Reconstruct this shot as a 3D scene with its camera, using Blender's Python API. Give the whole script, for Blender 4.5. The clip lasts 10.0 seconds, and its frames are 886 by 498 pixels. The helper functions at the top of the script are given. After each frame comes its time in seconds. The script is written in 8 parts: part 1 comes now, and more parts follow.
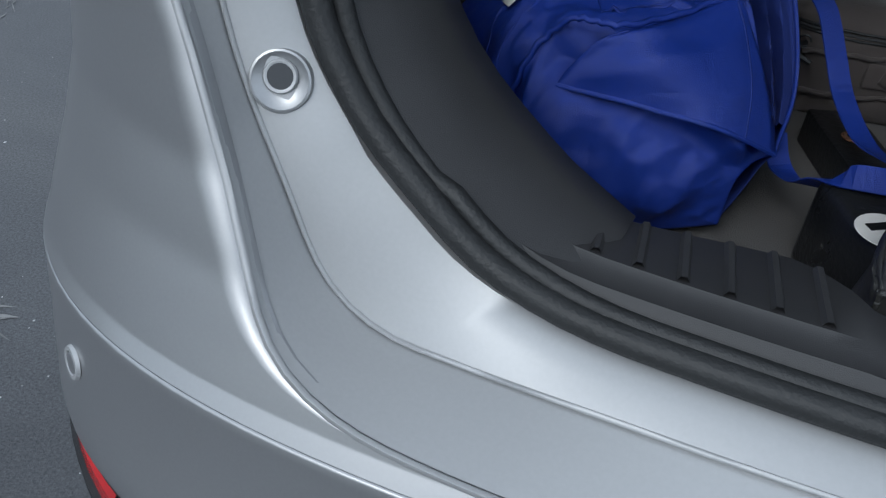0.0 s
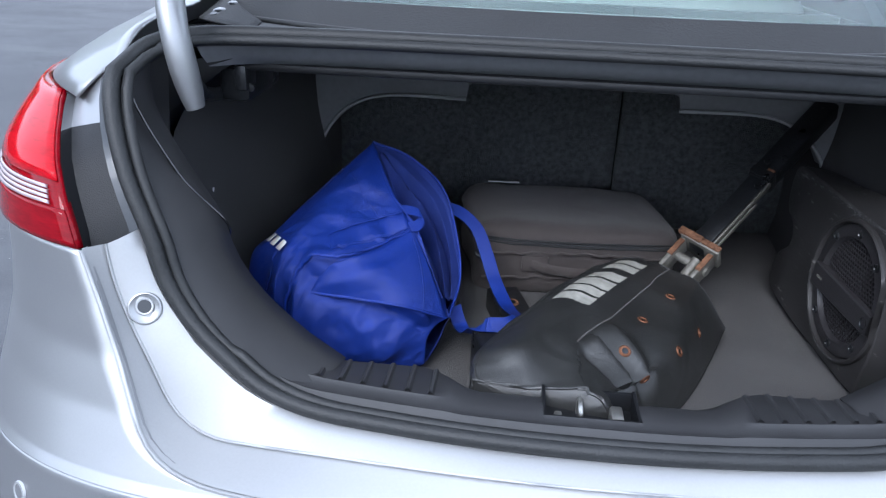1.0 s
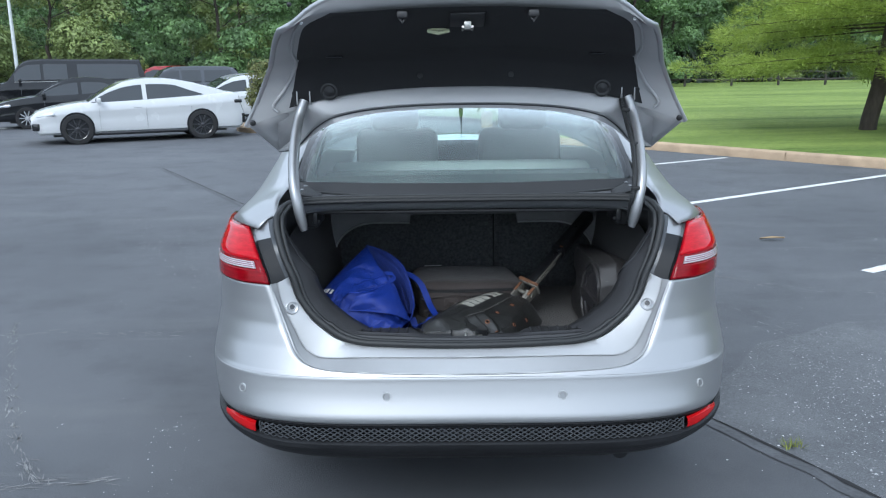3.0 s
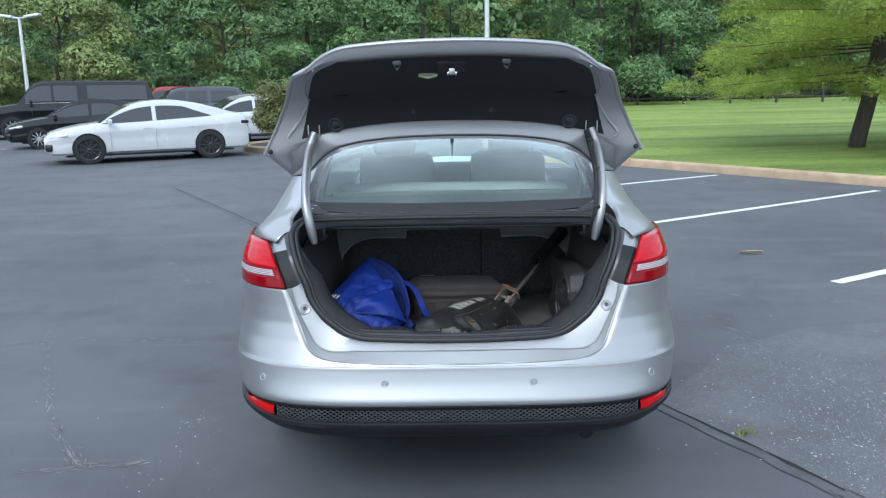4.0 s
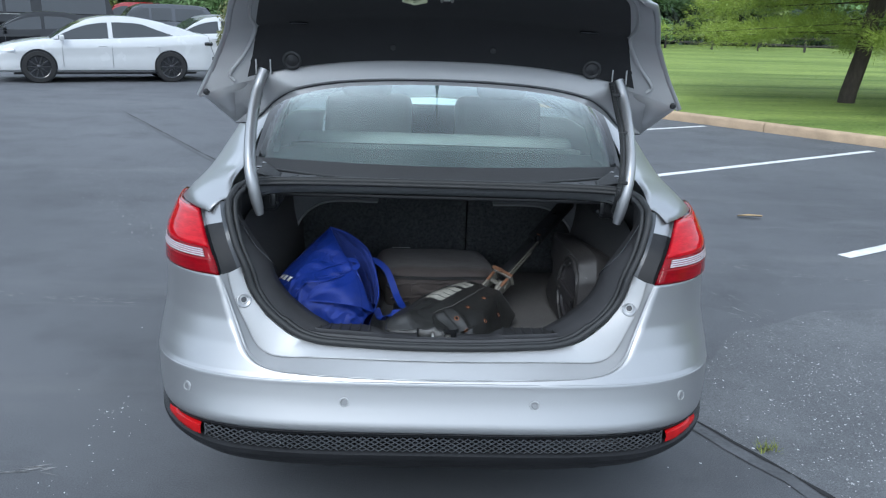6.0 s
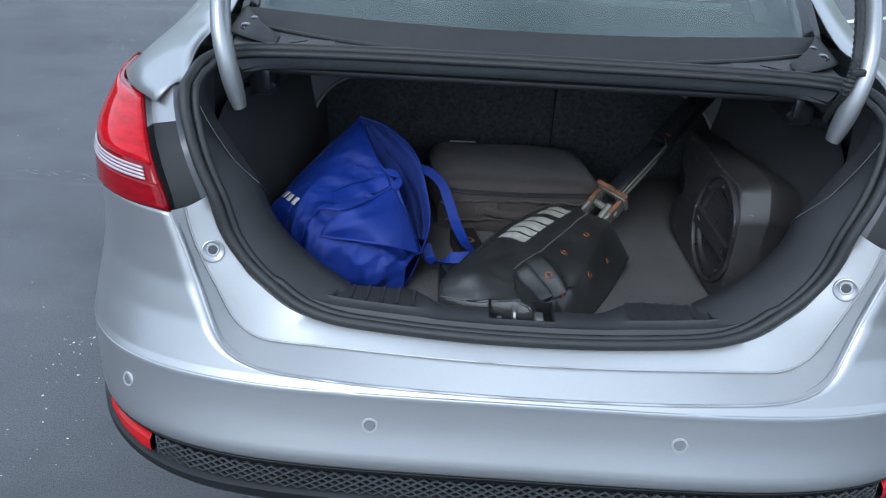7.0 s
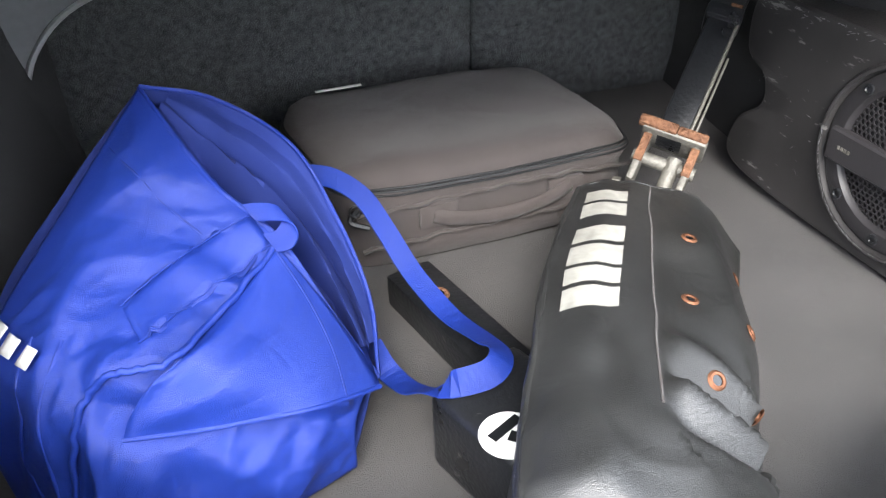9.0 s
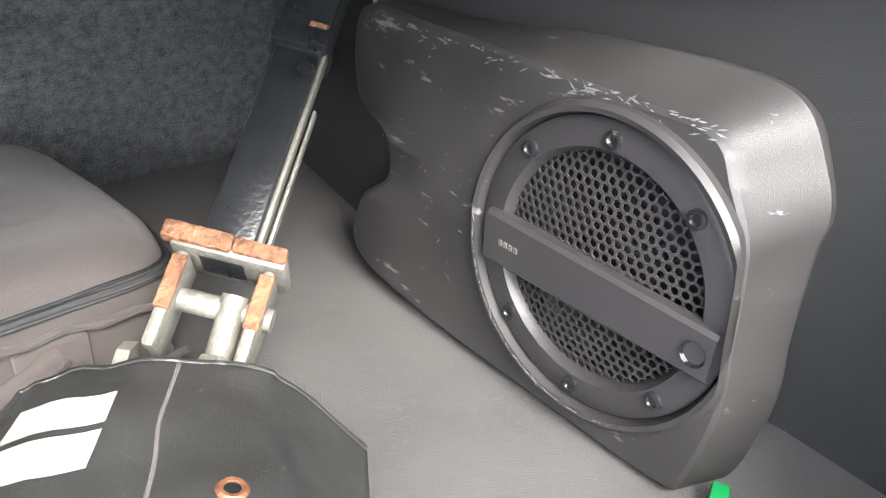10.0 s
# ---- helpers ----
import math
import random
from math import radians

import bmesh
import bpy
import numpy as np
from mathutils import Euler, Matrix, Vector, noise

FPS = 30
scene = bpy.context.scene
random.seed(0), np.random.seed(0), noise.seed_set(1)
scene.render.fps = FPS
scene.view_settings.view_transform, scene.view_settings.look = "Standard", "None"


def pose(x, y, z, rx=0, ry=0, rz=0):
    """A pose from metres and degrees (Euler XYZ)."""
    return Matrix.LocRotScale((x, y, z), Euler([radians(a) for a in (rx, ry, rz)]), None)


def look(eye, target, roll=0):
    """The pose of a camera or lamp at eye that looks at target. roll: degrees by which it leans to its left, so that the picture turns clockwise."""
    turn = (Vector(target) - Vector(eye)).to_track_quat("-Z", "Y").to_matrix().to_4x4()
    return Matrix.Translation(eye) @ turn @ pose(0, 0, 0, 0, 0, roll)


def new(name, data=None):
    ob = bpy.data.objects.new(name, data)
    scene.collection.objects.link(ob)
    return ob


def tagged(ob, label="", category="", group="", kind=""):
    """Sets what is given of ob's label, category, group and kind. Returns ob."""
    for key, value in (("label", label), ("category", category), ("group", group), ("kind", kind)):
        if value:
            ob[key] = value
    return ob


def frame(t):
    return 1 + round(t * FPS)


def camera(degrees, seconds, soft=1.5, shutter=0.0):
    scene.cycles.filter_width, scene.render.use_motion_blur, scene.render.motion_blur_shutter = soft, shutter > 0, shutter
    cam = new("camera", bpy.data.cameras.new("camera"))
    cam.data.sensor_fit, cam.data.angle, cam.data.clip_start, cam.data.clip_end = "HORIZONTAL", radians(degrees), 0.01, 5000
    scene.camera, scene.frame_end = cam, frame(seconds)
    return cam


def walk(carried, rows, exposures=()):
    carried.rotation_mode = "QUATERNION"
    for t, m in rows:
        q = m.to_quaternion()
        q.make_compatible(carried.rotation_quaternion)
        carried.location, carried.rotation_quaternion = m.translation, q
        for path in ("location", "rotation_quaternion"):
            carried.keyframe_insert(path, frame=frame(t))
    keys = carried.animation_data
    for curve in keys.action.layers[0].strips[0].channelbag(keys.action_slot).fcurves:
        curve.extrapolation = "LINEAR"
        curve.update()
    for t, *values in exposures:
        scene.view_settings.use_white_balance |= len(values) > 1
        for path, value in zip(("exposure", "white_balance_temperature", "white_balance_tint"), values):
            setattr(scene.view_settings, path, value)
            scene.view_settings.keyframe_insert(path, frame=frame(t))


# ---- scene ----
cam = camera(58.2, 10.0, 1.2)
PATH = [
    (0, (-0.332, -0.316, 1.032), (-0.754, 1.215, -0.183), 4.2),
    (0.5, (-0.251, -0.483, 1.12), (-0.6, 1.239, 0.164), 4.0),
    (1, (-0.124, -0.748, 1.263), (-0.274, 1.094, 0.5), 2.3),
    (1.5, (-0.069, -1.142, 1.398), (-0.081, 0.751, 0.753), 0.4),
    (2, (-0.028, -1.566, 1.448), (-0.029, 0.347, 0.863), -0.3),
    (2.5, (-0.05, -1.954, 1.513), (-0.052, -0.02, 1.003), -0.7),
    (2.7, (-0.071, -2.101, 1.524), (-0.081, -0.159, 1.046), -0.6),
    (3.8, (-0.019, -2.741, 1.591), (-0.038, -0.782, 1.189), -1.1),
    (4, (-0.01, -2.766, 1.61), (-0.032, -0.807, 1.21), -1.0),
    (4.5, (-0.004, -2.737, 1.625), (-0.021, -0.778, 1.224), -0.8),
    (5, (-0.02, -2.653, 1.623), (-0.02, -0.698, 1.2), -0.3),
    (5.2, (-0.037, -2.592, 1.621), (-0.027, -0.639, 1.188), -0.1),
    (6.3, (-0.057, -1.804, 1.588), (-0.003, 0.082, 0.923), 2.7),
    (6.5, (-0.052, -1.601, 1.558), (-0.032, 0.251, 0.804), 3.2),
    (7, (-0.118, -1.146, 1.479), (-0.164, 0.631, 0.562), 2.8),
    (7.5, (-0.195, -0.824, 1.422), (-0.224, 0.895, 0.4), 1.7),
    (8, (-0.237, -0.548, 1.347), (-0.185, 1.143, 0.279), 0.1),
    (8.5, (-0.313, -0.301, 1.266), (-0.092, 1.356, 0.168), -1.3),
    (9, (-0.292, -0.121, 1.167), (0.142, 1.491, 0.066), -2.3),
    (9.5, (-0.13, 0.059, 1.088), (0.638, 1.579, 0.039), -0.2),
    (10, (0.068, 0.222, 1.002), (1.135, 1.593, 0.012), 2.2),
]
EXPOSE = [(0.0, -0.25, 5850, 6), (0.1, 0.1, 5800, 6), (0.3, 0.4, 5600, 10), (0.5, 0.5, 5550, 12), (1.0, 0.85, 5600, 12), (1.5, 0.5, 5500, 6), (2.0, 0.22, 5550, 6), (2.5, 0.35, 5650, 6), (4.5, 0.38, 5700, 6), (6.5, 0.3, 5700, 6), (7.0, 0.4, 5500, 6), (7.5, 0.55, 5250, 9), (8.0, 1.02, 5750, 14), (8.5, 2.0, 6200, 12), (9.0, 2.3, 6450, 11), (9.5, 2.86, 6500, 10), (10.0, 3.3, 6600, 10)]
walk(cam, [(t, look(eye, target, roll)) for t, eye, target, roll in PATH], EXPOSE)

# ---- light ----
SUN_EL, SUN_AZ = 42.0, 196.0      # degrees; azimuth from +y clockwise
world = bpy.data.worlds.new("sky")
scene.world = world
world.use_nodes = True
wn, wl = world.node_tree.nodes, world.node_tree.links
wn.clear()
w_out, w_bg = wn.new("ShaderNodeOutputWorld"), wn.new("ShaderNodeBackground")
w_sky, w_mix = wn.new("ShaderNodeTexSky"), wn.new("ShaderNodeMix")
w_sky.sky_type, w_sky.sun_disc = "NISHITA", False
w_sky.sun_elevation, w_sky.sun_rotation = radians(SUN_EL), radians(SUN_AZ)
w_sky.air_density, w_sky.dust_density = 1.0, 2.0
w_tc, w_noise, w_ramp = wn.new("ShaderNodeTexCoord"), wn.new("ShaderNodeTexNoise"), wn.new("ShaderNodeMapRange")
w_noise.inputs["Scale"].default_value, w_noise.inputs["Detail"].default_value = 2.2, 6.0
w_ramp.inputs["From Min"].default_value, w_ramp.inputs["From Max"].default_value = 0.35, 0.7
w_ramp.inputs["To Min"].default_value, w_ramp.inputs["To Max"].default_value = 0.55, 0.95
w_mix.data_type = "RGBA"
w_mix.inputs["B"].default_value = (11.0, 11.6, 12.4, 1)
wl.new(w_tc.outputs["Generated"], w_noise.inputs["Vector"])
wl.new(w_noise.outputs["Fac"], w_ramp.inputs["Value"])
wl.new(w_ramp.outputs["Result"], w_mix.inputs["Factor"])
wl.new(w_sky.outputs["Color"], w_mix.inputs["A"])
wl.new(w_mix.outputs["Result"], w_bg.inputs["Color"])
wl.new(w_bg.outputs["Background"], w_out.inputs["Surface"])
w_bg.inputs["Strength"].default_value = 0.13
sun_data = bpy.data.lights.new("sun", "SUN")
sun_data.energy, sun_data.angle, sun_data.color = 1.25, radians(24), (1.0, 0.96, 0.9)
sun = new("sun", sun_data)
sun.matrix_world = look((math.sin(radians(SUN_AZ)) * 30, math.cos(radians(SUN_AZ)) * 30, 30 * math.tan(radians(SUN_EL))), (0, 0, 0))


# ---- materials ----
def mat(name, col, rough=0.5, metal=0.0, var=0.12, scale=6.0, bump=0.0, bscale=80.0, coat=0.0, spec=0.5, rvar=0.08, alt=None, sheen=0.0, stretch=(1, 1, 1), island=0.0, speck=None, fold=None, thru=0.0):
    m = bpy.data.materials.new(name)
    m.use_nodes = True
    n, l = m.node_tree.nodes, m.node_tree.links
    b = n["Principled BSDF"]
    tc, mp = n.new("ShaderNodeTexCoord"), n.new("ShaderNodeMapping")
    mp.inputs["Scale"].default_value = stretch
    l.new(tc.outputs["Object"], mp.inputs["Vector"])
    n1, n2 = n.new("ShaderNodeTexNoise"), n.new("ShaderNodeTexNoise")
    n1.inputs["Scale"].default_value, n1.inputs["Detail"].default_value = scale, 5.0
    n2.inputs["Scale"].default_value, n2.inputs["Detail"].default_value = bscale, 3.0
    l.new(mp.outputs["Vector"], n1.inputs["Vector"])
    l.new(mp.outputs["Vector"], n2.inputs["Vector"])
    add = n.new("ShaderNodeMath")
    add.operation = "MULTIPLY_ADD"
    add.inputs[1].default_value = 0.65
    half = n.new("ShaderNodeMath")
    half.operation = "MULTIPLY"
    half.inputs[1].default_value = 0.35
    l.new(n2.outputs["Fac"], half.inputs[0])
    l.new(n1.outputs["Fac"], add.inputs[0])
    l.new(half.outputs[0], add.inputs[2])
    rng = n.new("ShaderNodeMapRange")
    rng.inputs["From Min"].default_value, rng.inputs["From Max"].default_value = 0.32, 0.68
    l.new(add.outputs[0], rng.inputs["Value"])
    mix = n.new("ShaderNodeMix")
    mix.data_type = "RGBA"
    lo = tuple(c * (1 - var) for c in col)
    hi = alt if alt else tuple(min(1, c * (1 + var)) for c in col)
    mix.inputs["A"].default_value, mix.inputs["B"].default_value = (*lo, 1), (*hi, 1)
    l.new(rng.outputs["Result"], mix.inputs["Factor"])
    colour = mix.outputs["Result"]
    if island:
        geo, isl, hsv = n.new("ShaderNodeNewGeometry"), n.new("ShaderNodeMapRange"), n.new("ShaderNodeHueSaturation")
        isl.inputs["To Min"].default_value, isl.inputs["To Max"].default_value = 1 - island, 1 + island
        l.new(geo.outputs["Random Per Island"], isl.inputs["Value"])
        l.new(isl.outputs["Result"], hsv.inputs["Value"])
        l.new(colour, hsv.inputs["Color"])
        colour = hsv.outputs["Color"]
    if speck:
        # pale specks, scratches or grit: (scale, stretch, threshold, colour)
        mp2, n3, th_, mx = n.new("ShaderNodeMapping"), n.new("ShaderNodeTexNoise"), n.new("ShaderNodeMapRange"), n.new("ShaderNodeMix")
        mp2.inputs["Scale"].default_value = speck[1]
        mp2.inputs["Rotation"].default_value = (0.5, 0.3, 0.7) if speck[1] != (1, 1, 1) else (0, 0, 0)
        n3.inputs["Scale"].default_value, n3.inputs["Detail"].default_value, n3.inputs["Roughness"].default_value = speck[0], 4.0, 0.65
        th_.inputs["From Min"].default_value, th_.inputs["From Max"].default_value = speck[2], speck[2] + 0.05
        mx.data_type = "RGBA"
        mx.inputs["B"].default_value = (*speck[3], 1)
        l.new(tc.outputs["Object"], mp2.inputs["Vector"])
        l.new(mp2.outputs["Vector"], n3.inputs["Vector"])
        l.new(n3.outputs["Fac"], th_.inputs["Value"])
        l.new(th_.outputs["Result"], mx.inputs["Factor"])
        l.new(colour, mx.inputs["A"])
        colour = mx.outputs["Result"]
    l.new(colour, b.inputs["Base Color"])
    rr = n.new("ShaderNodeMapRange")
    rr.inputs["To Min"].default_value, rr.inputs["To Max"].default_value = max(0.02, rough - rvar), min(1, rough + rvar)
    l.new(n1.outputs["Fac"], rr.inputs["Value"])
    l.new(rr.outputs["Result"], b.inputs["Roughness"])
    b.inputs["Metallic"].default_value = metal
    b.inputs["Coat Weight"].default_value, b.inputs["Coat Roughness"].default_value = coat, 0.04
    b.inputs["Specular IOR Level"].default_value = spec
    b.inputs["Sheen Weight"].default_value = sheen
    if bump:
        bp = n.new("ShaderNodeBump")
        bp.inputs["Strength"].default_value, bp.inputs["Distance"].default_value = bump, 0.01
        l.new(n2.outputs["Fac"], bp.inputs["Height"])
        l.new(bp.outputs["Normal"], b.inputs["Normal"])
        if fold:
            # creases: ridged noise (scale, depth in metres)
            n4, sb, ab, b2 = n.new("ShaderNodeTexNoise"), n.new("ShaderNodeMath"), n.new("ShaderNodeMath"), n.new("ShaderNodeBump")
            n4.inputs["Scale"].default_value, n4.inputs["Detail"].default_value, n4.inputs["Distortion"].default_value = fold[0], 2.0, 0.8
            sb.operation, ab.operation = "SUBTRACT", "ABSOLUTE"
            sb.inputs[1].default_value = 0.5
            b2.inputs["Strength"].default_value, b2.inputs["Distance"].default_value = 1.0, fold[1]
            l.new(mp.outputs["Vector"], n4.inputs["Vector"])
            l.new(n4.outputs["Fac"], sb.inputs[0])
            l.new(sb.outputs[0], ab.inputs[0])
            l.new(ab.outputs[0], b2.inputs["Height"])
            l.new(b2.outputs["Normal"], bp.inputs["Normal"])
    if thru:
        # light that comes through thin leaves
        tl, ms = n.new("ShaderNodeBsdfTranslucent"), n.new("ShaderNodeMixShader")
        ms.inputs[0].default_value = thru
        l.new(colour, tl.inputs["Color"])
        l.new(b.outputs[0], ms.inputs[1])
        l.new(tl.outputs[0], ms.inputs[2])
        l.new(ms.outputs[0], n["Material Output"].inputs["Surface"])
    return m


def glass(name, tint=(0.7, 0.82, 0.78), rough=0.0, ior=1.5):
    m = bpy.data.materials.new(name)
    m.use_nodes = True
    b = m.node_tree.nodes["Principled BSDF"]
    b.inputs["Base Color"].default_value = (*tint, 1)
    b.inputs["Roughness"].default_value = rough
    b.inputs["Transmission Weight"].default_value = 1.0
    b.inputs["IOR"].default_value = ior
    return m


def layered(name, rough, layers, grain, bump, swell=0.0):
    """Ground colour from noise layers, the first one a plain pair of colours: (scale, stretch, turn, low, high, colour, strength); grain: (scale, depth); bump in metres."""
    m = bpy.data.materials.new(name)
    m.use_nodes = True
    n, l = m.node_tree.nodes, m.node_tree.links
    b = n["Principled BSDF"]
    b.inputs["Roughness"].default_value = rough
    b.inputs["Specular IOR Level"].default_value = 0.3
    tc = n.new("ShaderNodeTexCoord")
    colour = None
    for k, (scale, stretch, turn, low, high, col, strength) in enumerate(layers):
        mp, nz, rg, mx = n.new("ShaderNodeMapping"), n.new("ShaderNodeTexNoise"), n.new("ShaderNodeMapRange"), n.new("ShaderNodeMix")
        mp.vector_type = "POINT"
        mp.inputs["Rotation"].default_value, mp.inputs["Scale"].default_value = (0, 0, radians(turn)), stretch
        mp.inputs["Location"].default_value = (k * 7.3, k * 3.1, 0)
        nz.inputs["Scale"].default_value, nz.inputs["Detail"].default_value, nz.inputs["Roughness"].default_value = scale, 7.0, 0.62
        rg.inputs["From Min"].default_value, rg.inputs["From Max"].default_value, rg.inputs["To Max"].default_value = low, high, strength
        mx.data_type = "RGBA"
        l.new(tc.outputs["Object"], mp.inputs["Vector"])
        l.new(mp.outputs["Vector"], nz.inputs["Vector"])
        l.new(nz.outputs["Fac"], rg.inputs["Value"])
        l.new(rg.outputs["Result"], mx.inputs["Factor"])
        if colour is None:
            mx.inputs["A"].default_value, mx.inputs["B"].default_value = (*col[0], 1), (*col[1], 1)
        else:
            l.new(colour, mx.inputs["A"])
            mx.inputs["B"].default_value = (*col, 1)
        colour = mx.outputs["Result"]
    g, gr, hv, bp = n.new("ShaderNodeTexNoise"), n.new("ShaderNodeMapRange"), n.new("ShaderNodeHueSaturation"), n.new("ShaderNodeBump")
    g.inputs["Scale"].default_value, g.inputs["Detail"].default_value, g.inputs["Roughness"].default_value = grain[0], 4.0, 0.75
    gr.inputs["From Min"].default_value, gr.inputs["From Max"].default_value = 0.3, 0.7
    gr.inputs["To Min"].default_value, gr.inputs["To Max"].default_value = 1 - grain[1], 1 + grain[1]
    bp.inputs["Strength"].default_value, bp.inputs["Distance"].default_value = 1.0, bump
    l.new(tc.outputs["Object"], g.inputs["Vector"])
    l.new(g.outputs["Fac"], gr.inputs["Value"])
    l.new(gr.outputs["Result"], hv.inputs["Value"])
    l.new(colour, hv.inputs["Color"])
    l.new(g.outputs["Fac"], bp.inputs["Height"])
    l.new(hv.outputs["Color"], b.inputs["Base Color"])
    l.new(bp.outputs["Normal"], b.inputs["Normal"])
    return m


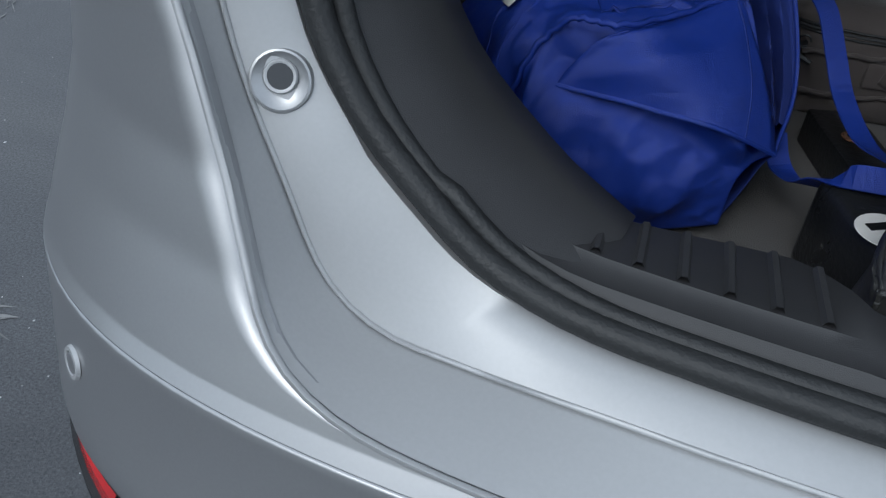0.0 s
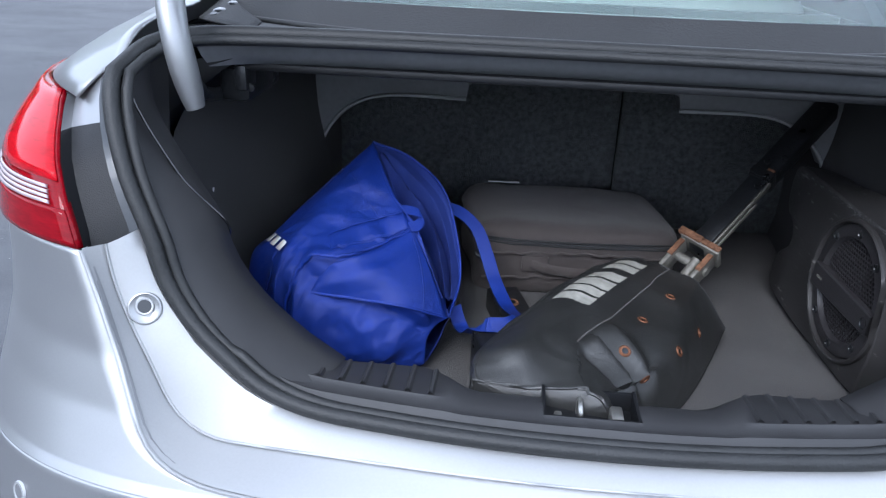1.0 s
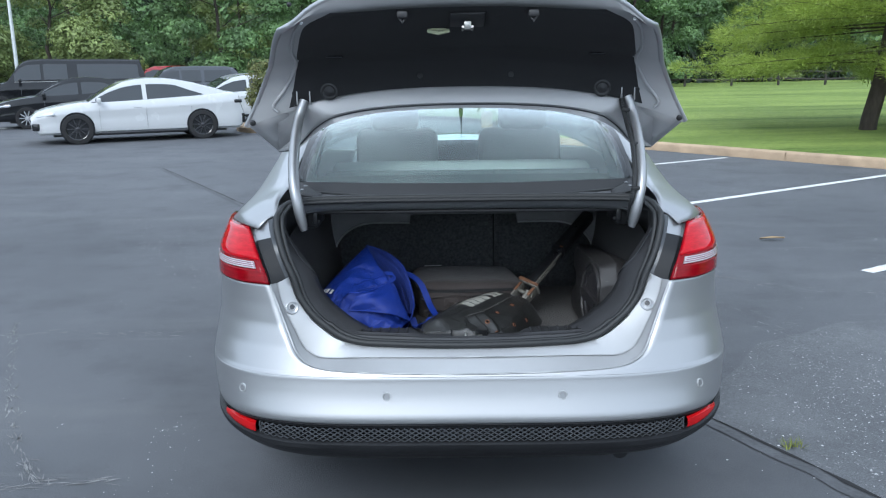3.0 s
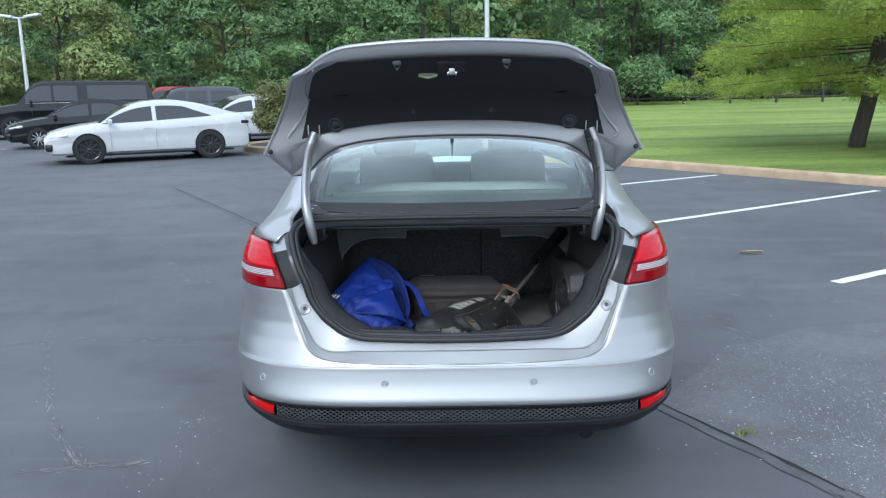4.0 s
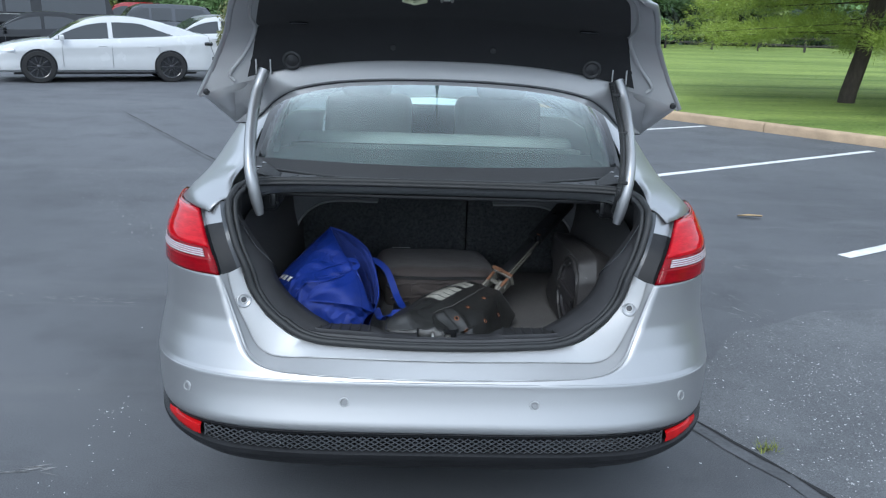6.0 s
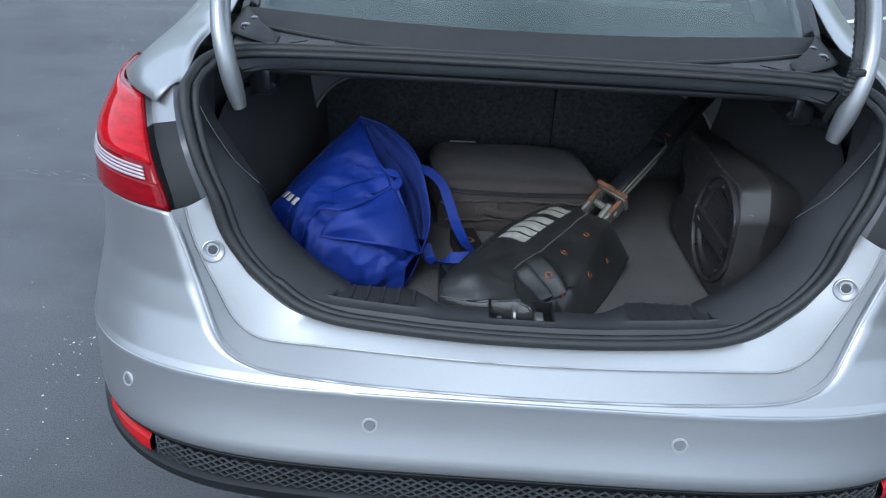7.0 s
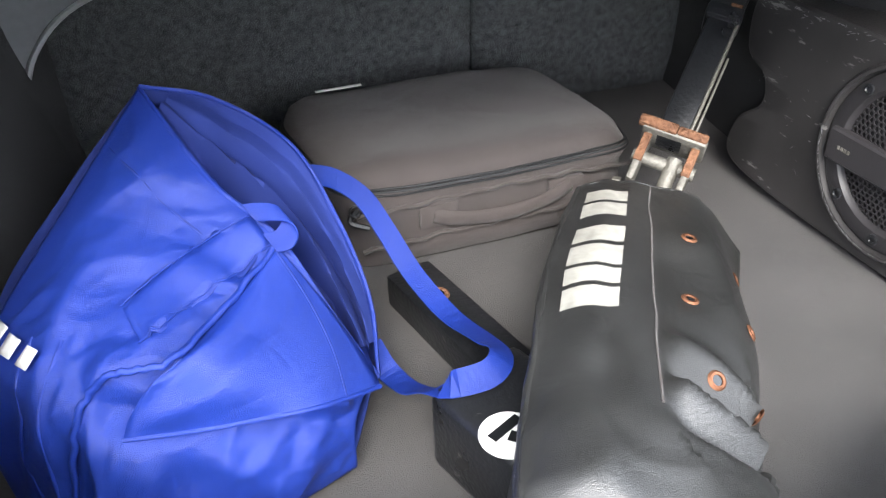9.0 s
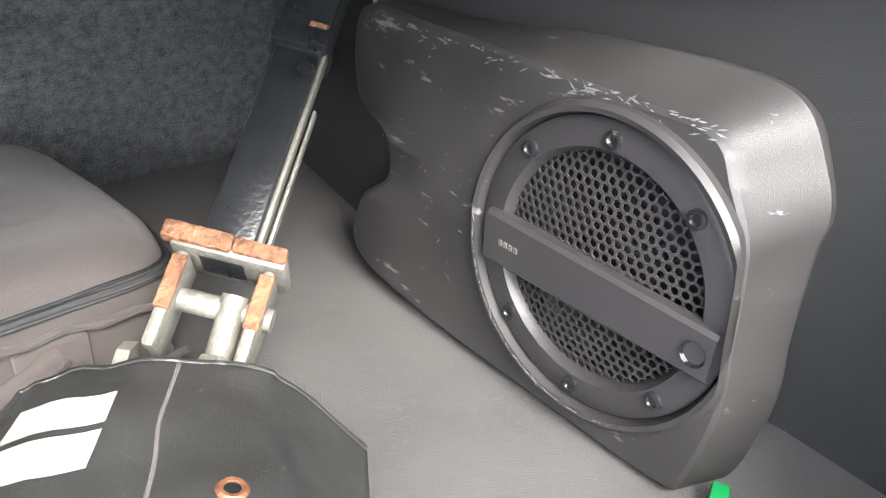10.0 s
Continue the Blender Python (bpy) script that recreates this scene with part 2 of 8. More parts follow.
M = {
    "silver": mat("silver_paint", (0.36, 0.365, 0.374), 0.40, 0.78, 0.04, 2.0, 0.0, 400, coat=0.35, rvar=0.03),
    "silver_inner": mat("silver_inner_paint", (0.41, 0.415, 0.422), 0.44, 0.30, 0.05, 3.0, 0.0, 300),
    "gloss_black": mat("gloss_black_paint", (0.012, 0.013, 0.015), 0.12, 0.0, 0.1, 3.0, coat=0.5),
    "rubber": mat("black_rubber", (0.018, 0.019, 0.02), 0.55, 0.0, 0.25, 20, 0.15, 300),
    "plastic": mat("black_grained_plastic", (0.031, 0.031, 0.033), 0.55, 0.0, 0.25, 8, 0.12, 1300),
    "valance": mat("black_bumper_plastic", (0.011, 0.0115, 0.013), 0.42, 0.0, 0.2, 6, 0.2, 700, spec=0.3),
    "side_felt": mat("black_lining_felt", (0.026, 0.026, 0.027), 0.92, 0.0, 0.35, 5, 0.4, 1400, sheen=0.05),
    "carpet": mat("dark_grey_trunk_carpet", (0.031, 0.030, 0.031), 0.95, 0.0, 0.3, 6, 0.5, 1400, sheen=0.1, speck=(420, (1, 1, 1), 0.62, (0.075, 0.074, 0.074))),
    "floor_carpet": mat("grey_trunk_floor_carpet", (0.0781, 0.0732, 0.0708), 0.96, 0.0, 0.32, 7, 0.6, 900, sheen=0.1, speck=(90, (1, 1, 1), 0.60, (0.088, 0.083, 0.079))),
    "felt": mat("charcoal_felt", (0.070, 0.077, 0.082), 0.97, 0.0, 0.75, 90, 0.9, 420, sheen=0.15),
    "lens_red": mat("red_lens", (0.42, 0.003, 0.010), 0.07, 0.0, 0.3, 22, spec=0.22, stretch=(1, 1, 5)),
    "lens_dark": mat("dark_red_lens", (0.20, 0.001, 0.006), 0.07, 0.0, 0.3, 22, spec=0.22, stretch=(1, 1, 6)),
    "lens_clear": mat("ribbed_clear_lens", (0.46, 0.37, 0.40), 0.18, 0.2, 0.15, 4, 0.0, 60, coat=0.8, stretch=(1, 1, 40)),
    "reflector": mat("red_reflector", (0.42, 0.003, 0.005), 0.15, 0.0, 0.2, 30, 0.1, 500, coat=0.1, spec=0.3),
    "steel": mat("bright_steel", (0.5, 0.49, 0.46), 0.35, 0.9, 0.2, 40, 0.1, 200),
    "zinc": mat("dull_zinc_plated_steel", (0.20, 0.19, 0.165), 0.55, 0.35, 0.3, 60, 0.2, 240),
    "rust": mat("rusted_steel", (0.17, 0.075, 0.04), 0.85, 0.1, 0.45, 50, 0.6, 160, alt=(0.31, 0.15, 0.08)),
    "black_steel": mat("scratched_black_painted_steel", (0.017, 0.018, 0.020), 0.30, 0.1, 0.3, 25, 0.12, 180, speck=(48, (0.5, 1, 1.4), 0.68, (0.16, 0.15, 0.14))),
    "blue": mat("blue_nonwoven_fabric", (0.011, 0.034, 0.255), 0.42, 0.0, 0.16, 9, 0.35, 1100, fold=(16, 0.0035)),
    "blue_in": mat("blue_lining_fabric", (0.008, 0.024, 0.17), 0.8, 0.0, 0.18, 12, 0.35, 1100, fold=(9, 0.004)),
    "white_print": mat("white_print", (0.78, 0.77, 0.74), 0.6, 0.0, 0.06, 30),
    "cream_print": mat("worn_cream_print", (0.37, 0.36, 0.315), 0.6, 0.0, 0.2, 60),
    "nylon": mat("black_brown_nylon", (0.062, 0.050, 0.046), 0.7, 0.0, 0.18, 9, 0.35, 1100, sheen=0.2, fold=(8, 0.005)),
    "vinyl": mat("black_grained_vinyl", (0.028, 0.028, 0.027), 0.37, 0.0, 0.4, 12, 0.22, 1000, rvar=0.14, spec=0.9, fold=(30, 0.0013), speck=(170, (1, 1, 1), 0.655, (0.07, 0.07, 0.068))),
    "brass": mat("corroded_brass", (0.25, 0.11, 0.06), 0.55, 0.7, 0.3, 120, 0.2, 500),
    "sub_plastic": mat("scuffed_black_moulding", (0.037, 0.035, 0.035), 0.46, 0.0, 0.35, 10, 0.14, 1100, speck=(26, (1, 0.5, 1.8), 0.65, (0.19, 0.185, 0.18))),
    "sub_ring": mat("satin_black_ring", (0.032, 0.030, 0.032), 0.42, 0.0, 0.15, 10, 0.1, 500),
    "cone": mat("speaker_cone", (0.012, 0.012, 0.013), 0.7, 0.0, 0.2, 10),
    "green": mat("green_connector", (0.006, 0.22, 0.06), 0.4, 0.0, 0.1, 30),
    "asphalt": layered("worn_asphalt", 0.80, [
        (0.30, (1, 1, 1), 0, 0.35, 0.65, ((0.084, 0.087, 0.095), (0.118, 0.122, 0.131)), 1.0),
        (1.6, (1, 1, 1), 0, 0.50, 0.72, (0.060, 0.062, 0.068), 0.6),
        (0.9, (0.35, 1.6, 1), 32, 0.56, 0.70, (0.150, 0.152, 0.156), 0.40),
        (2.4, (0.25, 3.0, 1), -12, 0.64, 0.74, (0.20, 0.20, 0.20), 0.30),
        (55, (1, 1, 1), 0, 0.66, 0.74, (0.24, 0.24, 0.24), 0.45)], (190, 0.42), 0.003),
    "scuff": mat("pale_tyre_scuff", (0.19, 0.19, 0.19), 0.9, 0.0, 0.2, 20, island=0.3),
    "crack": mat("open_crack", (0.012, 0.012, 0.013), 0.95, 0.0, 0.3, 20),
    "tar": mat("tar_sealed_crack", (0.068, 0.070, 0.076), 0.7, 0.0, 0.4, 8, 0.4, 60),
    "line": mat("worn_white_line", (0.62, 0.62, 0.60), 0.85, 0.0, 0.25, 12, 0.3, 120),
    "concrete": mat("tan_concrete", (0.42, 0.31, 0.205), 0.9, 0.0, 0.28, 3, 0.5, 60),
    "asphalt_worn": layered("paler_worn_asphalt", 0.82, [
        (0.8, (1, 1, 1), 0, 0.35, 0.65, ((0.100, 0.103, 0.110), (0.134, 0.138, 0.145)), 1.0),
        (3.0, (1, 1, 1), 0, 0.48, 0.70, (0.080, 0.083, 0.089), 0.6),
        (48, (1, 1, 1), 0, 0.60, 0.70, (0.34, 0.34, 0.34), 0.6)], (170, 0.45), 0.003),
    "lawn": layered("mown_grass", 0.9, [
        (0.16, (0.35, 3.2, 1), -48, 0.42, 0.58, ((0.125, 0.185, 0.036), (0.235, 0.305, 0.070)), 1.0),
        (0.5, (0.15, 2.4, 1), -10, 0.48, 0.62, (0.27, 0.33, 0.085), 0.5),
        (1.1, (1, 1, 1), 0, 0.55, 0.75, (0.095, 0.155, 0.032), 0.55),
        (9, (1, 1, 1), 0, 0.56, 0.66, (0.075, 0.125, 0.026), 0.6)], (26, 0.5), 0.03),
    "grass": mat("grass_blades", (0.17, 0.20, 0.035), 0.9, 0.0, 0.3, 2, island=0.4),
    "bark": mat("brown_bark", (0.050, 0.040, 0.033), 0.95, 0.0, 0.4, 6, 0.9, 30, stretch=(1, 1, 0.25)),
    "leaf_dark": mat("dark_green_leaves", (0.060, 0.125, 0.045), 0.55, 0.0, 0.45, 0.9, island=0.28, alt=(0.21, 0.345, 0.125), thru=0.10),
    "leaf_mid": mat("green_leaves", (0.12, 0.185, 0.05), 0.55, 0.0, 0.40, 0.8, island=0.30, alt=(0.31, 0.38, 0.12), thru=0.10),
    "far_leaf": layered("far_shaded_foliage", 0.9, [(0.5, (1, 1, 1), 0, 0.4, 0.62, ((0.012, 0.022, 0.012), (0.05, 0.085, 0.042)), 1.0)], (3, 0.6), 0.4),
    "shade_leaf": mat("shaded_undergrowth_leaves", (0.022, 0.040, 0.020), 0.6, 0.0, 0.4, 0.8, island=0.4),
    "needle": mat("yellow_green_needles", (0.27, 0.37, 0.065), 0.6, 0.0, 0.30, 0.8, island=0.25, alt=(0.45, 0.55, 0.11), thru=0.25),
    "bush": mat("bush_leaves", (0.10, 0.155, 0.04), 0.75, 0.0, 0.4, 2, island=0.4, alt=(0.19, 0.18, 0.06)),
    # weathered wood, its base darkened for the shade the fence stands in
    "wood": mat("grey_weathered_wood_in_shade", (0.05, 0.045, 0.04), 0.95, 0.0, 0.3, 8, 0.4, 40),
    "galv": mat("pale_galvanised_steel", (0.62, 0.64, 0.64), 0.5, 0.3, 0.1, 4),
    "white_paint": mat("white_car_paint", (0.52, 0.53, 0.54), 0.25, 0.0, 0.03, 3, coat=0.8),
    "black_paint": mat("black_car_paint", (0.009, 0.010, 0.012), 0.16, 0.0, 0.1, 3, coat=0.25, spec=0.35),
    "grey_paint": mat("grey_car_paint", (0.06, 0.065, 0.075), 0.25, 0.4, 0.1, 3, coat=0.8),
    "red_paint": mat("red_car_paint", (0.32, 0.015, 0.02), 0.25, 0.0, 0.1, 3, coat=0.8),
    "tyre": mat("tyre_rubber", (0.016, 0.016, 0.017), 0.8, 0.0, 0.2, 20, 0.2, 100),
    "rim_dark": mat("dark_alloy", (0.06, 0.06, 0.065), 0.35, 0.7, 0.15, 10),
    "rim_bright": mat("bright_alloy", (0.5, 0.5, 0.52), 0.35, 0.8, 0.1, 10),
    # opaque glass; its grey base stands for a lit interior
    "tint": mat("tinted_window_glass", (0.045, 0.050, 0.056), 0.08, 0.0, 0.05, 2),
    "seat": mat("grey_seat_cloth", (0.34, 0.345, 0.35), 0.95, 0.0, 0.15, 10, 0.3, 300),
    "dark_trim": mat("dark_cabin_trim", (0.03, 0.031, 0.033), 0.8, 0.0, 0.2, 8, 0.2, 300),
    # silver paint with the shade of the jamb put into its base colour
    "jamb": mat("shaded_silver_paint", (0.045, 0.049, 0.055), 0.40, 0.3, 0.2, 4, coat=0.2),
    "liner": mat("black_lid_liner", (0.013, 0.0135, 0.0155), 0.8, 0.0, 0.3, 9, 0.3, 900, sheen=0.05),
    # black plastic, its base lightened for the highlights on the bars
    "lattice": mat("lit_black_lattice", (0.060, 0.063, 0.068), 0.22, 0.0, 0.2, 8, coat=0.6),
    "frame_grey": mat("grey_primed_steel", (0.17, 0.175, 0.185), 0.5, 0.2, 0.15, 5),
    "headlamp": mat("clear_headlamp", (0.55, 0.57, 0.6), 0.1, 0.3, 0.1, 8, coat=1.0),
    "leaf_dry": mat("dry_leaf", (0.34, 0.24, 0.13), 0.9, 0.0, 0.3, 20),
    "chip": mat("pale_stone_chips", (0.46, 0.46, 0.46), 0.9, 0.0, 0.2, 20, island=0.4),
    "glass": glass("rear_window_glass", (0.74, 0.92, 0.87), ior=1.45),
    "glass_front": glass("windscreen_glass", (0.85, 0.92, 0.9)),
}

# ---- builders ----
ORG = {}


def thing(name, label, category, at=(0, 0, 0), group="", kind=""):
    ob = new(name)
    ob.location = at
    ORG[ob] = Vector(at)
    return tagged(ob, label, category, group, kind)


def finish(me, smooth):
    if smooth:
        me.polygons.foreach_set("use_smooth", [True] * len(me.polygons))
        me.set_sharp_from_angle(angle=radians(smooth))
    me.update()


def solid(name, bm, material, at=(0, 0, 0), smooth=40, thick=0.0):
    me = bpy.data.meshes.new(name)
    bm.to_mesh(me)
    bm.free()
    me.transform(Matrix.Translation(-Vector(at)))
    me.materials.append(material)
    finish(me, smooth)
    ob = new(name, me)
    ob.location = at
    ORG[ob] = Vector(at)
    if thick:
        md = ob.modifiers.new("thickness", "SOLIDIFY")
        md.thickness, md.offset = abs(thick), (1 if thick > 0 else -1)
    return ob


def part(name, bm, material, parent, label="", smooth=40, thick=0.0):
    ob = solid(name, bm, material, ORG[parent], smooth, thick)
    ob.location = (0, 0, 0)
    ob.parent = parent
    return tagged(ob, label)


def grid(rows, loop_u=False, loop_v=False):
    bm = bmesh.new()
    vs = [[bm.verts.new(p) for p in r] for r in rows]
    nr, nc = len(rows), len(rows[0])
    for i in range(nr if loop_v else nr - 1):
        for j in range(nc if loop_u else nc - 1):
            q = (vs[i][j], vs[i][(j + 1) % nc], vs[(i + 1) % nr][(j + 1) % nc], vs[(i + 1) % nr][j])
            if len({tuple(round(c, 6) for c in v.co) for v in q}) == 4:
                bm.faces.new(q)
    return bm


def box(c, s, bevel=0.0, seg=2, rot=None):
    bm = bmesh.new()
    bmesh.ops.create_cube(bm, size=1)
    bmesh.ops.scale(bm, vec=s, verts=bm.verts)
    if bevel:
        bmesh.ops.bevel(bm, geom=bm.edges[:], offset=bevel, segments=seg, affect="EDGES", profile=0.5)
    bmesh.ops.transform(bm, matrix=Matrix.Translation(c) @ (rot.to_4x4() if rot else Matrix()), verts=bm.verts)
    return bm


def lathe(profile, centre, axis=(0, 0, 1), seg=24):
    """Turns (radius, height) pairs round an axis."""
    q = Vector((0, 0, 1)).rotation_difference(Vector(axis).normalized()).to_matrix()
    rows = []
    for r, h in profile:
        rows.append([tuple(Vector(centre) + q @ Vector((max(r, 1e-4) * math.cos(a), max(r, 1e-4) * math.sin(a), h))) for a in (2 * math.pi * k / seg for k in range(seg))])
    bm = grid(rows, loop_u=True)
    bmesh.ops.recalc_face_normals(bm, faces=bm.faces)
    return bm


def spline(points, n, loop=False):
    """n points along a smooth line through the given ones."""
    p = [Vector(q) for q in points]
    k = len(p)
    out = []
    segs = k if loop else k - 1
    for i in range(n):
        u = i / n * segs if loop else i / (n - 1) * segs
        a = min(int(u), segs - 1)
        f = u - a
        if loop:
            p0, p1, p2, p3 = p[(a - 1) % k], p[a % k], p[(a + 1) % k], p[(a + 2) % k]
        else:
            p1, p2 = p[a], p[a + 1]
            p0 = p[a - 1] if a else p1 * 2 - p2
            p3 = p[a + 2] if a + 2 < k else p2 * 2 - p1
        out.append(0.5 * (2 * p1 + (p2 - p0) * f + (2 * p0 - 5 * p1 + 4 * p2 - p3) * f * f + (3 * p1 - p0 - 3 * p2 + p3) * f ** 3))
    return out


def even(points, n):
    """Resample a line to n points of even spacing."""
    p = [Vector(q) for q in points]
    d = [0.0]
    for a, b in zip(p, p[1:]):
        d.append(d[-1] + (b - a).length)
    out, k = [], 0
    for i in range(n):
        s = d[-1] * i / (n - 1)
        while k < len(p) - 2 and d[k + 1] < s:
            k += 1
        f = (s - d[k]) / max(1e-9, d[k + 1] - d[k])
        out.append(p[k].lerp(p[k + 1], min(1, max(0, f))))
    return out


def tube(path, r, seg=8, loop=False, flat=1.0, up=None, caps=True, radii=None):
    p = [Vector(q) for q in path]
    rows, k = [], len(p)
    n_prev = None
    for i in range(k):
        a, b = (p[(i - 1) % k], p[(i + 1) % k]) if loop else (p[max(0, i - 1)], p[min(k - 1, i + 1)])
        t = (b - a).normalized()
        if up is not None:
            n1 = (Vector(up) - t * t.dot(Vector(up))).normalized()
        elif n_prev is None:
            n1 = t.orthogonal().normalized()
        else:
            n1 = (n_prev - t * t.dot(n_prev)).normalized()
        n_prev = n1
        n2 = t.cross(n1)
        rr = radii[i] if radii else r
        rows.append([tuple(p[i] + n1 * (rr * math.cos(w)) + n2 * (rr * flat * math.sin(w))) for w in (2 * math.pi * j / seg for j in range(seg))])
    bm = grid(rows, loop_u=True, loop_v=loop)
    if caps and not loop:
        bm.verts.ensure_lookup_table()
        bm.faces.new([bm.verts[j] for j in range(seg)][::-1])
        bm.faces.new([bm.verts[(k - 1) * seg + j] for j in range(seg)])
    bmesh.ops.recalc_face_normals(bm, faces=bm.faces)
    return bm


def joined(*bms):
    me = bpy.data.meshes.new("scratch")
    out = bmesh.new()
    for b in bms:
        b.to_mesh(me)
        b.free()
        out.from_mesh(me)
    bpy.data.meshes.remove(me)
    return out


def mirrored(bm):
    out = bm.copy()
    bmesh.ops.scale(out, vec=(-1, 1, 1), verts=out.verts)
    bmesh.ops.reverse_faces(out, faces=out.faces)
    return out


def both(name, bm, material, parent, label="", smooth=40, thick=0.0):
    """A part on each side of the car."""
    a = part(name, mirrored(bm), material, parent, label, smooth, thick)
    return part(name, bm, material, parent, label, smooth, thick), a


def table(pairs, x):
    """Straight interpolation in a short table, smoothed at the knots."""
    if x <= pairs[0][0]:
        return pairs[0][1]
    for (a, u), (b, v) in zip(pairs, pairs[1:]):
        if x <= b:
            return u + (v - u) * (x - a) / (b - a)
    return pairs[-1][1]


# ---- the lot ----
bm = grid([[(x, y, 0) for x in (-400, -60, -20, -6, 0, 6, 20, 60, 400)] for y in (-300, -40, -10, 0, 10, 30, 80, 900)])
tagged(solid("ground", bm, M["asphalt"], smooth=0), "worn grey asphalt parking lot, stretching to the woods", "ground", kind="structure")

KD = Vector((3.09, -3.70, 0)).normalized()          # along the kerb, away from the far end
KN = Vector((3.70, 3.09, 0)).normalized()           # from the lot into the lawn
K0 = Vector((3.51, 12.97, 0))


def along_kerb(s, d, z):
    return tuple(K0 + KD * s + KN * d + Vector((0, 0, z)))


# the lawn: a gently swelling sheet behind the kerb
rows = []
for d in (0.14, 0.6, 2, 5, 10, 16, 24, 36, 50, 75, 120, 300):
    rows.append([along_kerb(s, d, 0.13 + min(0.25, 0.012 * d) + (0.02 if d > 0.3 else 0)) for s in (-190, -120, -80, -50, -25, -12, -6, -2.2, 2, 6, 12, 20, 35, 80, 200)])
for r in rows[:4]:
    for j in range(7):
        x, y, z = r[j]
        r[j] = along_kerb(-2.2 - (7 - j) * (0.02 + 0.3 * max(0, (Vector((x, y, 0)) - K0).dot(KN) - 1)), (Vector((x, y, 0)) - K0).dot(KN), z)
tagged(solid("lawn", grid(rows), M["lawn"], smooth=0), "mown green lawn with pale mowing stripes behind the kerb", "lawn", kind="structure")

kerb = thing("kerb", "tan concrete kerb along the lawn, its blocks jointed", "kerb", K0, kind="structure")
for a, b in zip([i * 3.0 - 3 for i in range(0, 11)], [i * 3.0 for i in range(0, 11)]):
    prof = [(0.0, -0.02), (0.0, 0.11), (0.012, 0.138), (0.035, 0.15), (0.15, 0.15), (0.16, 0.1), (0.16, -0.02)]
    bm = grid([[along_kerb(s, d, z) for s in (a + 0.006, (a + b) / 2, b - 0.006)] for d, z in prof])
    part("kerb_block", bm, M["concrete"], kerb)

isl = thing("kerb_island", "low tan concrete kerb round a planted island", "kerb", (-4.6, 18.9, 0), kind="structure")
oval = [Vector((-4.3 + 1.45 * math.cos(a), 19.6 + 1.75 * math.sin(a), 0)) for a in (2 * math.pi * k / 28 for k in range(28))]
ring = []
for z, k in ((-0.02, 1.0), (0.12, 1.0), (0.15, 0.98), (0.15, 0.9), (0.1, 0.88)):
    ring.append([((p.x + 4.3) * k - 4.3, (p.y - 19.6) * k + 19.6, z) for p in oval])
part("kerb_ring", grid(ring, loop_u=True), M["concrete"], isl)
bm = bmesh.new()
bm.faces.new([bm.verts.new(((p.x + 4.3) * 0.89 - 4.3, (p.y - 19.6) * 0.89 + 19.6, 0.115)) for p in oval])
part("soil", bm, M["bark"], isl, "brown mulch bed")


def strip(name, a, b, width, material, label, z=0.004, ragged=0.0, bend=0.0, kind="structure", category="marking"):
    a, b = Vector(a), Vector(b)
    d = (b - a).normalized()
    n = Vector((-d.y, d.x, 0))
    k = max(2, int((b - a).length / 0.12))
    rows = []
    for i in range(k + 1):
        p = a.lerp(b, i / k) + n * (bend * math.sin(i * 0.37) + ragged * 0.6 * noise.noise(Vector((i * 0.3, a.x, a.y))))
        w0 = width / 2 + ragged * noise.noise(Vector((i * 0.9, 3.1, a.x)))
        w1 = width / 2 + ragged * noise.noise(Vector((i * 0.9, 9.1, a.y)))
        rows.append([(p.x - n.x * w0, p.y - n.y * w0, z), (p.x + n.x * w1, p.y + n.y * w1, z)])
    return tagged(solid(name, grid(rows), material, smooth=0), label, category, kind=kind)


for k, (a, b) in enumerate([((2.26, 6.40, 0), (6.26, 8.91, 0)), ((2.30, 9.88, 0), (4.68, 11.24, 0)), ((3.09, 3.51, 0), (7.2, 5.95, 0))]):
    strip("parking_line", a, b, 0.105, M["line"], "worn white painted parking bay line on the asphalt", ragged=0.008)
strip("parking_line", (-19, 22.4, 0), (-11.5, 20.6, 0), 0.1, M["line"], "worn white painted parking bay line on the asphalt", ragged=0.01)
strip("asphalt_seam", (1.02, 1.06, 0), (1.52, 0.14, 0), 0.07, M["tar"], "dark tar-filled crack in the asphalt beside the car", ragged=0.022, category="crack")
strip("asphalt_seam", (1.52, 0.14, 0), (3.1, -2.6, 0), 0.07, M["tar"], "dark tar-filled crack in the asphalt beside the car", ragged=0.022, category="crack")
strip("asphalt_seam", (-4.75, 10.65, 0), (-1.2, 4.8, 0), 0.06, M["tar"], "dark tar-filled crack running across the asphalt", ragged=0.02, category="crack")
strip("asphalt_seam", (-1.2, 4.8, 0), (1.02, 1.06, 0), 0.06, M["tar"], "dark tar-filled crack running under the car", ragged=0.02, category="crack")

for a, b in (((1.04, 1.09, 0), (1.55, 0.165, 0)), ((1.55, 0.165, 0), (3.13, -2.57, 0)), ((-4.72, 10.66, 0), (-1.18, 4.83, 0))):
    strip("asphalt_crack", a, b, 0.013, M["crack"], "thin open black crack along the asphalt seam", z=0.006, ragged=0.019, category="crack")

# an older, paler stretch of asphalt beyond the crack
edge_p = [Vector((a, b, 0)) for a, b in ((1.03, 1.08), (1.52, 0.16), (3.1, -2.58), (8, -2.6), (8, 1.0), (5.2, 2.0), (3.4, 2.5), (2.4, 2.35), (1.7, 1.95))]
ring_p = even(edge_p + [edge_p[0]], 220)[:-1]
bm = bmesh.new()
bm.faces.new([bm.verts.new((p.x + 0.10 * noise.noise(p * 1.7) * (k > 75), p.y + 0.10 * noise.noise(p * 1.7 + Vector((5, 0, 0))) * (k > 75), 0.002)) for k, p in enumerate(ring_p)])
